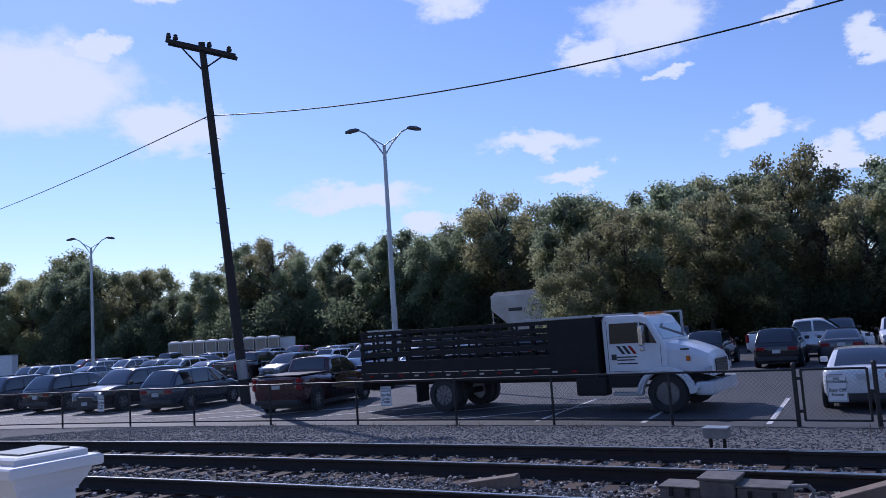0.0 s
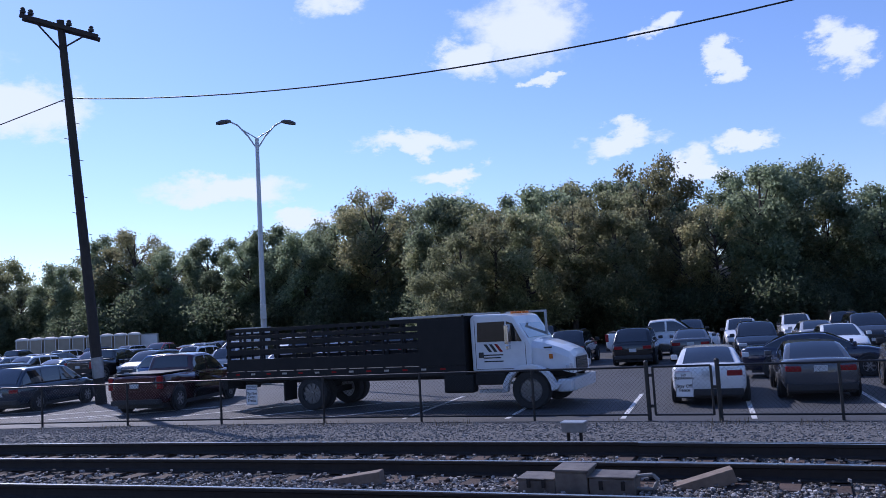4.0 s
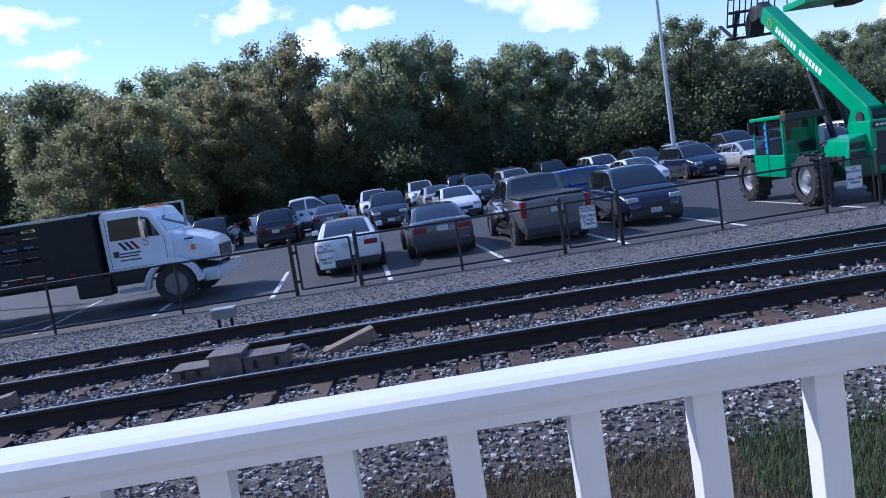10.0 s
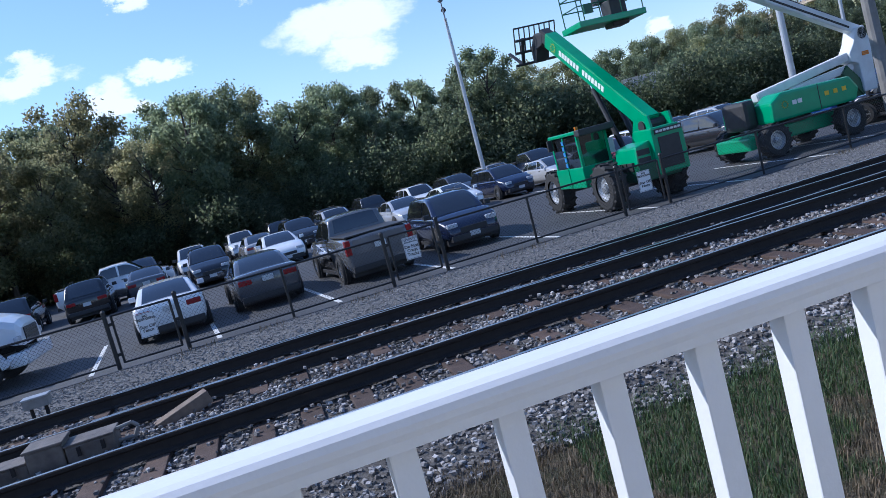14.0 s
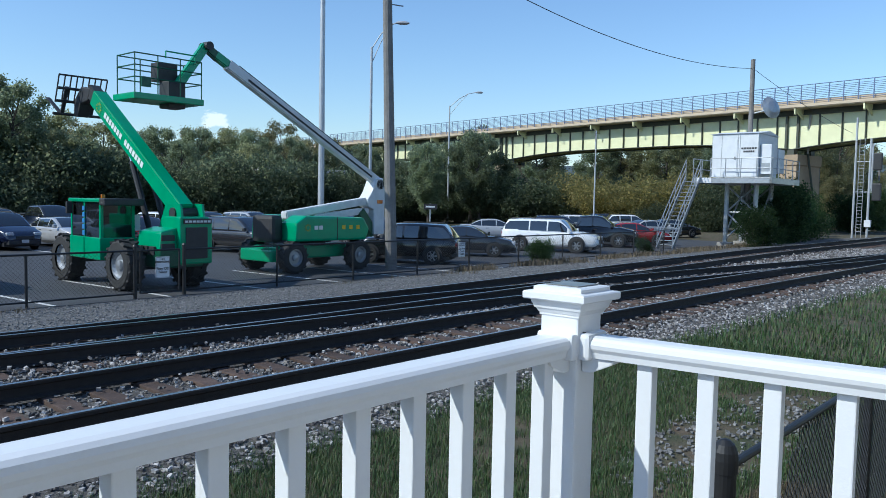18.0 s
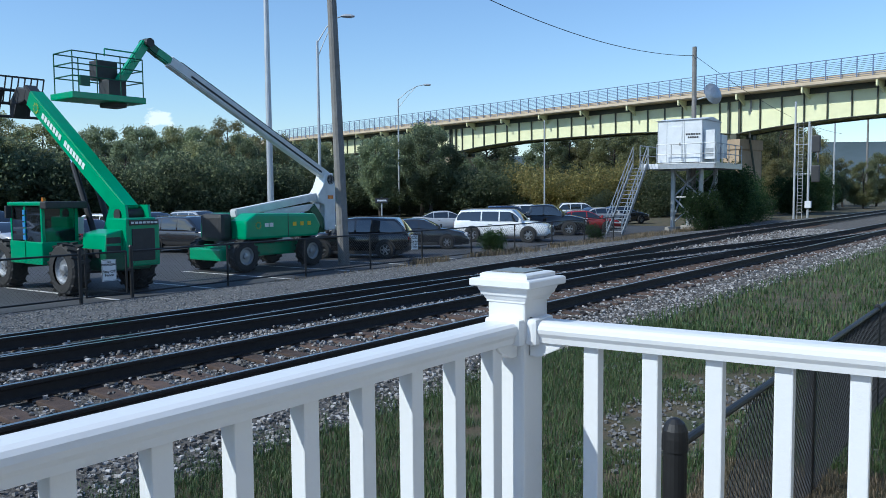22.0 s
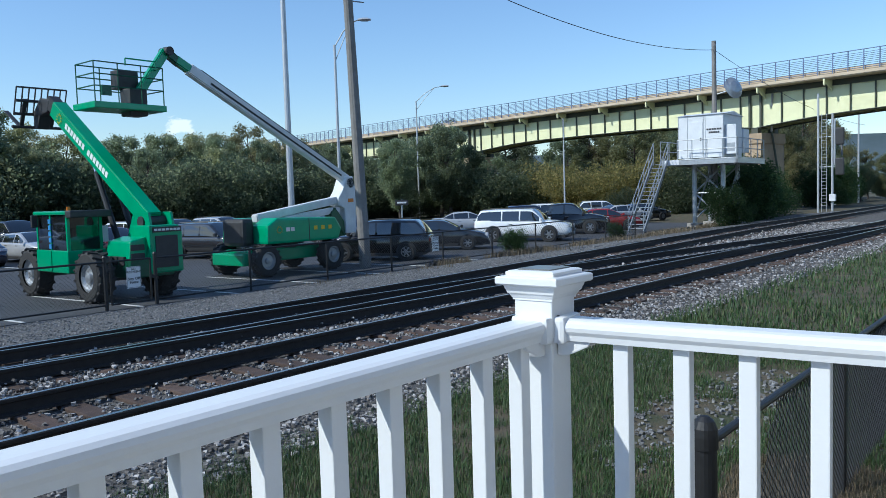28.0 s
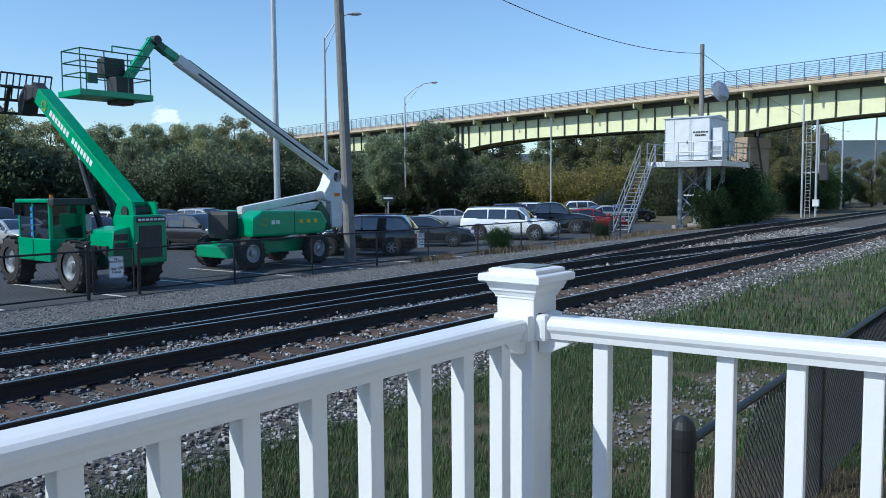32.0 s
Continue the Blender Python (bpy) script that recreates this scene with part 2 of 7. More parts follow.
def blade_mat(name, c0, c1, c2):
    m = mat(name, c1, 0.6)
    n, l = m.node_tree.nodes, m.node_tree.links
    geo = n.new("ShaderNodeNewGeometry")
    ramp = n.new("ShaderNodeValToRGB")
    ramp.color_ramp.elements[0].color, ramp.color_ramp.elements[1].color = (*c0, 1), (*c2, 1)
    ramp.color_ramp.elements.new(0.6).color = (*c1, 1)
    l.new(geo.outputs["Random Per Island"], ramp.inputs[0])
    l.new(ramp.outputs[0], n["Principled BSDF"].inputs["Base Color"])
    return m


stone = stone_mat()
verge_stone = mat("verge_stone", (0.27, 0.265, 0.26), 0.9, rgb2=(0.08, 0.08, 0.08), scale=9, spread=0.3, bump=0.3)
blade = blade_mat("grass_blade", (0.024, 0.058, 0.014), (0.042, 0.088, 0.022), (0.11, 0.12, 0.05))
weed = blade_mat("dry_weed", (0.06, 0.05, 0.025), (0.13, 0.1, 0.06), (0.24, 0.18, 0.12))

# ---- the plan: tracks bend toward the porch on the left ----
def near_y(x):      # centre of the near track
    if x < 0:
        return 7.62 + 0.045 * x - 0.0035 * max(x, -80) ** 2
    return 7.62 + 0.052 * min(x, 20) - 0.0013 * min(x, 20) ** 2 + 0.004 * max(0, x - 20)


def far_y(x):       # centre of the far track, which swings away on the right
    if x < 0:
        return 10.92 + 0.045 * x - 0.0031 * max(x, -80) ** 2
    u = max(0.0, min(1.0, (x - 2) / 40))
    return 10.92 + 0.008 * x + 2.05 * u * u * (3 - 2 * u) + 0.012 * max(0, x - 42)


def fence_y(x):
    return 16.08 - 0.0042 * max(x, -60) ** 2 if x < 0 else 16.08 + 0.038 * x


# Beyond the fence the ground lies lower than the ballast. That side is planned at 1 : LOT_K, seen from the porch.
LOT_K, EYE = 1.18, Vector((-0.05, 0.0, 2.23))
LOT = Matrix.Translation(EYE) @ Matrix.Scale(LOT_K, 4) @ Matrix.Translation(-EYE)
LOT_Z = LOT.translation.z


def spot(x, y, z=0.0, rz=0.0):
    """The pose of a place of the lot's plan, with no scale."""
    return Matrix.Translation(LOT @ Vector((x, y, z))) @ Matrix.Rotation(radians(rz), 4, "Z")


def lot_thing(name, m, label, category, group="", kind=""):
    return thing(name, LOT @ m, label, category, group, kind)


def lot_edge(x):    # the line of the fence on the ground
    return LOT_K * fence_y((x - EYE.x) / LOT_K + EYE.x) - 0.14


def verge_z(x, y):
    a, b = far_y(x) + 1.9, lot_edge(x)
    return 0.03 + (LOT_Z - 0.012 - 0.03) * min(1.0, max(0.0, (y - a) / (b - a)))


def strip(name, y0, y1, xs, z0, z1, material, kind="structure", thick=0.3):
    """A long sheet of ground between two lines y0(x), y1(x)."""
    bm = bmesh.new()
    rings = []
    for x in xs:
        a, b = y0(x), y1(x)
        rings.append([(x, a, z0 - thick), (x, a, z0), (x, b, z1), (x, b, z1 - thick)])
    loft(bm, rings)
    return tagged(obj(name, bm, material), kind=kind)


XS = [-160, -90, -60, -45, -35, -28, -22, -17, -12, -8, -4, 0, 4, 8, 12, 16, 20, 26, 34, 45, 60, 80, 110, 160]
GX = [-2500, -400, *XS, 400, 2500]
bm = bmesh.new()
loft(bm, [[(x, -900, -2.5), (x, -900, -0.05), (x, far_y(max(-90, min(150, x))) + 1.7, -0.06), (x, max(lot_edge(max(-90, min(150, x))), far_y(max(-90, min(150, x))) + 2.5), LOT_Z - 0.06), (x, 2600, LOT_Z - 0.06), (x, 2600, -2.5)] for x in GX])
ground = tagged(obj("ground", bm, soil), "grassy earth reaching to the horizon", "ground", kind="structure")
LX = [-160, -90, -70, -55, -45, -35, -28, -22, -17, -12, -8, -4, 0, 8, 20, 28, 31, 57]
lot = strip("parking_lot", lambda x: lot_edge(max(x, -70)), lambda x: 67 if x < 30 else 59, LX, LOT_Z, LOT_Z, asphalt)
tagged(lot, "weathered grey asphalt parking lot", "parking lot")
bm = bmesh.new()
rings = []
for x in [-70, -55, -45, -35, -28, -22, -17, -12, -8, -4, 0, 4, 8, 12, 16, 20, 26, 34, 45, 60, 72]:
    a, b = far_y(x) + 1.9, lot_edge(x)
    rings.append([(x, a, -0.6), (x, a, 0.03), (x, (a + b) / 2, verge_z(x, (a + b) / 2) + 0.03), (x, b, LOT_Z - 0.012), (x, b, -0.9)])
loft(bm, rings)
verge = tagged(obj("gravel_verge", bm, gravel), "grey gravel verge with sparse weeds", "gravel", kind="structure")


def bed():
    bm = bmesh.new()
    rings = []
    for x in XS:
        a, b = near_y(x), far_y(x)
        rings.append([(x, a - 2.5, -0.3), (x, a - 2.2, -0.04), (x, a - 1.4, 0.08), (x, a + 1.3, 0.1), (x, (a + b) / 2, 0.11), (x, b - 1.3, 0.1), (x, b + 1.4, 0.09), (x, b + 2.1, 0.02), (x, b + 2.2, -0.3)])
    loft(bm, rings)
    return tagged(obj("track_bed", bm, ballast_bed), "grey crushed-stone ballast bed under the tracks", "ballast", kind="structure")


bed()

# rails: foot, web and a worn bright head
PROFILE = [(-0.075, 0), (0.075, 0), (0.07, 0.018), (0.016, 0.035), (0.011, 0.06), (0.011, 0.125), (0.036, 0.142), (0.037, 0.172), (0.028, 0.181), (-0.028, 0.181), (-0.037, 0.172), (-0.036, 0.142), (-0.011, 0.125), (-0.011, 0.06), (-0.016, 0.035), (-0.07, 0.018)]


def rail_line(name, fy, xs, parent, z=0.15, k=1.0):
    rings, head = [], []
    for x in xs:
        rings.append([(x, fy(x) + a * k, z + b) for a, b in PROFILE])
        head.append([(x, fy(x) + a, z + b) for a, b in ((-0.027, 0.1815), (0.024, 0.1815), (0.024, 0.183), (-0.027, 0.183))])
    bm = bmesh.new()
    loft(bm, rings)
    r = part(name, bm, rail_side, parent)
    bm = bmesh.new()
    loft(bm, head)
    part("running_surface", bm, rail_head, r, "polished bright strip along the rail head")
    return r


RX = [x * 2.0 for x in range(-45, 75)]
track_near = thing("railway_track", pose(0, 0, 0), "near railway track with dark rusted rails on wooden ties", "railway track", "tracks")
track_far = thing("railway_track", pose(0, 0, 0), "far railway track with dark rusted rails and a switch", "railway track", "tracks")
for s in (-0.755, 0.755):
    rail_line("rail", lambda x, s=s: near_y(x) + s, RX, track_near)
    rail_line("rail", lambda x, s=s: far_y(x) + s, RX, track_far)


# crossover from the far to the near track, its two rails leaving at the switch points
def cross_y(x):
    u = min(1, max(0, (x + 2.5) / 46))
    v = u * u * (3 - 2 * u)
    return far_y(x) * (1 - v) + near_y(x) * v


crossover = thing("crossover_track", pose(0, 0, 0), "crossover of dark rails between the two tracks", "railway track")
CX = [-2.5 + 1.0 * i for i in range(47)]
for s in (-0.685, 0.685):
    rail_line("rail", lambda x, s=s: cross_y(x) + s + (0.0 if x > 3 else 0.0), CX, crossover, z=0.148, k=0.7)
for x in (24.0, 20.2):
    bm = bmesh.new()
    prism(bm, [(-1.2, 0.15), (1.2, 0.15), (1.0, 0.30), (-1.0, 0.30)], -0.06, 0.06)
    f = part("frog", bm, rail_side, crossover, "cast steel crossing frog")
    f.matrix_basis = pose(x, (near_y(x) if x > 22 else far_y(x)) + (0.755 if x > 22 else -0.755), 0, 0, 0, -4)
for s in (-0.62, 0.62):
    for x in (20, 25):
        part("guard_rail", boxm(x - 2, far_y(x) + s - 0.02, 0.15, x + 2, far_y(x) + s + 0.02, 0.3), rail_side, crossover)

# wooden ties, each a piece of its own
tie_mesh = []
for v in range(4):
    bm = bmesh.new()
    box(bm, -0.115, -1.3, -0.05, 0.115, 1.3, 0.145 - 0.006 * v, 0.012)
    me = bpy.data.meshes.new("tie")
    bm.to_mesh(me)
    bm.free()
    me.materials.append(wood_tie)
    tie_mesh.append(me)
random.seed(4)
for tr, fy, n0, n1 in ((track_near, near_y, -30, 100), (track_far, far_y, -36, 100)):
    for i in range(n0, n1):
        x = i * 0.53 + random.uniform(-0.03, 0.03)
        t = new("tie", random.choice(tie_mesh))
        t.parent = tr
        t.matrix_basis = pose(x, fy(x) + random.uniform(-0.05, 0.05), 0, 0, 0, random.uniform(-1.2, 1.2))


def clutter_mesh(name, pts, size, material, seed, label, category, flat=0.7):
    """Many small broken stones in one mesh."""
    rng = np.random.default_rng(seed)
    base = np.array([[-1, -1, -1], [1, -1, -1], [1, 1, -1], [-1, 1, -1], [-1, -1, 1], [1, -1, 1], [1, 1, 1], [-1, 1, 1]], float)
    n = len(pts)
    v = base[None] * rng.uniform(0.45, 1.0, (n, 8, 3)) * (size * rng.uniform(0.55, 1.35, (n, 1, 1))) * np.array([1, 0.8, flat])
    a, b = rng.uniform(0, 6.28, n), rng.uniform(-0.6, 0.6, n)
    ca, sa, cb, sb = np.cos(a), np.sin(a), np.cos(b), np.sin(b)
    x, y, z = v[..., 0], v[..., 1], v[..., 2]
    y, z = y * cb[:, None] - z * sb[:, None], y * sb[:, None] + z * cb[:, None]
    x, y = x * ca[:, None] - y * sa[:, None], x * sa[:, None] + y * ca[:, None]
    v = np.stack([x, y, z], -1) + pts[:, None]
    f = np.array([[0, 3, 2, 1], [4, 5, 6, 7], [0, 1, 5, 4], [1, 2, 6, 5], [2, 3, 7, 6], [3, 0, 4, 7]])
    faces = (f[None] + 8 * np.arange(n)[:, None, None]).reshape(-1, 4)
    me = bpy.data.meshes.new(name)
    me.from_pydata(v.reshape(-1, 3).tolist(), [], faces.tolist())
    me.materials.append(material)
    return tagged(new(name, me), label, category, kind="stuff")


def ballast_points(n, x0, x1, seed):
    rng = np.random.default_rng(seed)
    x = rng.uniform(x0, x1, n)
    ny, fy = np.array([near_y(a) for a in x]), np.array([far_y(a) for a in x])
    y = ny - 2.25 + rng.uniform(0, 1, n) * (fy - ny + 4.35)
    keep = np.ones(n, bool)
    for c in (ny, fy):
        for s in (-0.755, 0.755):
            keep &= np.abs(y - c - s) > 0.1
    tie_i = np.abs((x / 0.53) - np.round(x / 0.53)) * 0.53 < 0.125
    on_tie = tie_i & (np.minimum(np.abs(y - ny), np.abs(y - fy)) < 1.3)
    keep &= ~on_tie | (rng.uniform(0, 1, n) < 0.10)
    inside_near = np.abs(y - ny) < 0.7
    keep &= ~inside_near | (rng.uniform(0, 1, n) < 0.6)
    z = np.where(y < ny - 1.4, 0.08 - (ny - 1.4 - y) * 0.15, np.where(y > fy + 1.4, 0.085 - (y - fy - 1.4) * 0.08, 0.105))
    z = z + rng.uniform(-0.012, 0.02, n) + on_tie * 0.05
    mid = (y > ny + 0.9) & (y < fy - 0.9)
    z = z + mid * rng.uniform(0, 0.045, n)
    return np.stack([x, y, z], 1)[keep]


clutter_mesh("ballast_stones", ballast_points(85000, -9, 17, 1), 0.024, stone, 2, "loose grey crushed ballast stones between the rails", "ballast")
clutter_mesh("ballast_stones", ballast_points(26000, 17, 46, 3), 0.032, stone, 4, "loose grey crushed ballast stones between the rails", "ballast")
clutter_mesh("ballast_stones", ballast_points(15000, -24, -9, 5), 0.032, stone, 6, "loose grey crushed ballast stones between the rails", "ballast")
rng = np.random.default_rng(9)
px_ = -24 + 58 * rng.uniform(0, 1, 36000) ** 1.35
pa_, pb_ = np.array([far_y(a) + 2.0 for a in px_]), np.array([lot_edge(a) - 0.1 for a in px_])
py_ = pa_ + rng.uniform(0, 1, 36000) * (pb_ - pa_)
pz_ = np.array([verge_z(a, b) for a, b in zip(px_, py_)]) + 0.12 * (py_ - pa_) * (pb_ - py_) / (pb_ - pa_) ** 2
clutter_mesh("verge_gravel", np.stack([px_, py_, pz_ + rng.uniform(-0.01, 0.006, 36000)], 1), 0.021, verge_stone, 10, "small loose gravel on the verge", "gravel")


def blades(name, pts, h, w, material, seed, label, category):
    """Grass: bent three-sided blades in one mesh."""
    rng = np.random.default_rng(seed)
    n = len(pts)
    a = rng.uniform(0, 6.28, n)
    d = np.stack([np.cos(a), np.sin(a), 0 * a], 1)
    s = np.stack([-np.sin(a), np.cos(a), 0 * a], 1)
    hh, lean = h * rng.uniform(0.4, 1.25, n), rng.uniform(0.1, 0.75, n)
    ww = (w * rng.uniform(0.6, 1.3, n))[:, None]
    up = np.array([0, 0, 1.0])
    mid = pts + d * (hh * lean * 0.3)[:, None] + up * (hh * 0.6)[:, None]
    tip = pts + d * (hh * lean)[:, None] + up * (hh * (1 - 0.3 * lean))[:, None]
    v = np.stack([pts - s * ww, pts + s * ww, mid + s * ww * 0.7, mid - s * ww * 0.7, tip], 1)
    k = 5 * np.arange(n)
    faces = [q for i in k for q in ((i, i + 1, i + 2, i + 3), (i + 3, i + 2, i + 4))]
    me = bpy.data.meshes.new(name)
    me.from_pydata(v.reshape(-1, 3).tolist(), [], faces)
    me.materials.append(material)
    return tagged(new(name, me), label, category, kind="stuff")


def patch_noise(x, y, s, seed):
    return np.array([noise.noise(Vector((a * s + seed, b * s, seed * 1.7))) for a, b in zip(x, y)])


def grass_points(n, x0, x1, y0, gap, seed, thr=-0.12):
    rng = np.random.default_rng(seed)
    x = x0 + (x1 - x0) * rng.uniform(0, 1, n) ** 1.4
    top = np.array([near_y(a) - 1.75 for a in x]) - gap
    y = y0 + rng.uniform(0, 1, n) * (top - y0)
    k = patch_noise(x, y, 0.55, 3.1) + 0.5 * patch_noise(x, y, 2.6, 8.3) + rng.uniform(-0.22, 0.22, n)
    bare = ((x - 7.9) / 2.0) ** 2 + ((y - 3.1) / 0.55) ** 2 + 1.6 * patch_noise(x, y, 1.9, 6.1) + rng.uniform(-0.3, 0.3, n) < 1
    keep = (k > thr) & ~bare
    return np.stack([x, y, np.full(n, -0.05)], 1)[keep]


gp = grass_points(260000, -2, 13, 0.2, 0.0, 21, -0.4)
DRY_K = gp[:, 0] * 0.8 + gp[:, 1] + patch_noise(gp[:, 0], gp[:, 1], 0.7, 4.0) * 1.6 + 0.6 * patch_noise(gp[:, 0], gp[:, 1], 2.4, 9.0)
dry = DRY_K < 6.5
blades("grass", gp[~dry], 0.10, 0.0030, blade, 22, "green grass with dry stalks beside the tracks", "grass")
blades("weeds", gp[dry], 0.085, 0.0026, weed, 27, "thin brown dry weeds at the edge of the ballast", "weeds")
sx_, sy_ = rng.uniform(4, 13, 5000), rng.uniform(1.0, 5.2, 5000)
sk_ = (patch_noise(sx_, sy_, 0.8, 5.5) > 0.36) | (((sx_ - 7.9) / 2.2) ** 2 + ((sy_ - 3.1) / 0.7) ** 2 < 1)
clutter_mesh("loose_stones", np.stack([sx_, sy_, np.full(5000, -0.045)], 1)[sk_], 0.021, verge_stone, 41, "small stones lying on the bare soil", "stones")
blades("grass", grass_points(60000, 12.5, 60, -6, 0.2, 23, -0.5), 0.17, 0.009, blade, 24, "green grass with dry stalks beside the tracks", "grass")
wx = rng.uniform(20, 52, 12000)
wy = np.array([lot_edge(a) for a in wx]) - np.abs(rng.normal(0, 1.0, 12000))
wk = patch_noise(wx, wy, 0.5, 2.0) > -0.15
blades("weeds", np.stack([wx, wy, np.array([verge_z(a, b) for a, b in zip(wx, wy)])], 1)[wk], 0.3, 0.009, weed, 25, "yellowing weeds along the fence", "weeds")
wx = rng.uniform(-22, 22, 3000)
wy = np.array([lot_edge(a) - 0.3 for a in wx]) - np.abs(rng.normal(0, 0.8, 3000))
wk = patch_noise(wx, wx * 0.7, 0.8, 7.0) > 0.12
blades("weeds", np.stack([wx, wy, np.array([verge_z(a, b) + 0.01 for a, b in zip(wx, wy)])], 1)[wk], 0.15, 0.006, weed, 26, "low dry weeds on the gravel verge", "weeds")
# ---- white vinyl porch railing in front of the camera ----
RZ = 1.978          # top of the handrail
deck = thing("porch_deck", pose(0, 0, 0), "grey composite porch deck behind the railing", "deck", kind="structure")
deck_mat = mat("deck_board", (0.34, 0.33, 0.31), 0.7, rgb2=(0.24, 0.23, 0.21), scale=5, bump=0.2, rnd=0.1)
for i in range(18):
    part("deck_board", boxm(-2.3, -1.55 + i * 0.145, 0.98, 1.95, -1.412 + i * 0.145, 1.005), deck_mat, deck)
for x in (-2.1, -0.3, 1.6):
    for y in (-1.4, 0.95):
        part("deck_post", boxm(x - 0.06, y - 0.06, -0.1, x + 0.06, y + 0.06, 0.98), deck_mat, deck)

# unseen wall added behind the camera to darken reflections in the parked cars
siding = mat("pale_siding", (0.55, 0.54, 0.5), 0.7, rgb2=(0.47, 0.46, 0.43), scale=1.5, bump=0.1)
wall = thing("wall_south", pose(0, 0, 0), "unseen pale clapboard wall added behind the porch to darken reflections", "wall", kind="structure")
for i in range(24):
    part("clapboard", boxm(-9, -1.9, 0.2 * i - 0.05, 9, -1.78 + 0.012 * (i % 2), 0.2 * i + 0.148), siding, wall)

HAND = [(-0.033, -0.049), (0.033, -0.049), (0.0355, -0.036), (0.0415, -0.027), (0.0435, -0.018), (0.0415, -0.009), (0.034, -0.003), (0.02, 0.0), (-0.02, 0.0), (-0.034, -0.003), (-0.0415, -0.009), (-0.0435, -0.018), (-0.0415, -0.027), (-0.0355, -0.036)]


def rail_run(a, b, count, first, pitch):
    """A railing section from a to b (x, y), with balusters at first + i * pitch from a."""
    a, b = Vector((*a, 0)), Vector((*b, 0))
    d = (b - a).normalized()
    s = Vector((-d.y, d.x, 0))
    th = thing("railing_section", pose(a.x, a.y, 1.005, 0, 0, math.degrees(math.atan2(d.y, d.x))), "white vinyl porch railing section with square balusters", "railing", "porch railing")
    L, top = (b - a).length, RZ - 1.005
    bm = bmesh.new()
    loft(bm, [[(x, p, top + q) for p, q in HAND] for x in (0.0, L)])
    part("handrail", bm, vinyl, th, "rounded glossy white handrail", smooth=False)
    part("bottom_rail", boxm(0, -0.022, 0.07, L, 0.022, 0.12, 0.004), vinyl, th)
    bm = bmesh.new()
    box(bm, -0.0175, -0.0175, 0.11, 0.0175, 0.0175, top - 0.05, 0.003)
    me = bpy.data.meshes.new("baluster")
    bm.to_mesh(me)
    bm.free()
    me.materials.append(vinyl)
    for i in range(count):
        o = new("baluster", me)
        o.parent = th
        o.matrix_basis = pose(first + i * pitch, 0, 0)
    for x in (0.012, L - 0.012):
        part("bracket", boxm(x - 0.016, -0.049, top - 0.056, x + 0.016, 0.049, top + 0.006, 0.01), vinyl, th)
        s_ = 1 if x < L / 2 else -1
        bm = bmesh.new()
        prism(bm, [(x - s_ * 0.012, top - 0.05), (x + s_ * 0.07, top - 0.05), (x + s_ * 0.06, top - 0.062), (x + s_ * 0.012, top - 0.085), (x - s_ * 0.012, top - 0.085)], -0.026, 0.026, 0.003)
        part("bracket_foot", bm, vinyl, th)
    return th


panel_glass = mat("solar_glass", (0.19, 0.2, 0.19), 0.3, rgb2=(0.12, 0.13, 0.125), scale=30)


def rail_post(x, y, yaw=0.0):
    p = thing("railing_post", pose(x, y, 1.005, 0, 0, yaw), "white vinyl railing post with a stepped pyramid cap", "post", "porch railing")
    bm = bmesh.new()
    box(bm, -0.043, -0.043, 0, 0.043, 0.043, 0.94, 0.008)
    part("sleeve", bm, vinyl, p)
    bm = bmesh.new()
    box(bm, -0.0505, -0.0505, 0.93, 0.0505, 0.0505, 1.03, 0.005)
    part("collar", bm, vinyl, p, "wider square collar above the handrails")
    bm = bmesh.new()
    for h0, h1, w0, w1 in ((1.014, 1.019, 0.053, 0.053), (1.019, 1.03, 0.054, 0.06), (1.03, 1.04, 0.062, 0.065), (1.04, 1.05, 0.066, 0.069)):
        loft(bm, [[(sx * w, sy * w, h) for sx, sy in ((-1, -1), (1, -1), (1, 1), (-1, 1))] for w, h in ((w0, h0), (w1, h1))])
    cap = part("cap", bm, vinyl, p, "stepped moulded white cap")
    bm = bmesh.new()
    loft(bm, [[(sx * w, sy * w, h) for sx, sy in ((-1, -1), (1, -1), (1, 1), (-1, 1))] for w, h in ((0.079, 1.05), (0.082, 1.053), (0.082, 1.066), (0.079, 1.069), (0.064, 1.071), (0.064, 1.079), (0.058, 1.082), (0.05, 1.0825))])
    part("cap_plate", bm, vinyl, cap)
    part("solar_panel", boxm(-0.044, -0.044, 1.0826, 0.044, 0.044, 1.0855, 0.001), panel_glass, cap, "dark glossy solar panel on the cap")
    bm = bmesh.new()
    tube(bm, (-0.028, -0.0505, 0.975), (-0.028, -0.056, 0.975), 0.006, n=8)
    part("screw", bm, black_steel, p, "dark screw head in the collar")
    return p


FA, CO, SB_ = (-1.60, 0.880), (1.536, 0.963), (1.821, -1.296)      # left post, corner post, back post
AF = math.degrees(math.atan2(CO[1] - FA[1], CO[0] - FA[0]))
rail_post(*CO, AF)
rail_post(*FA, AF)
rail_post(*SB_, AF)
rail_run((FA[0] + 0.043, FA[1] + 0.0012), (CO[0] - 0.043, CO[1] - 0.0012), 22, 0.0353, 0.1403)
rail_run((CO[0] + 0.0054, CO[1] - 0.0427), (SB_[0] - 0.0054, SB_[1] + 0.0427), 16, 0.146, 0.133)

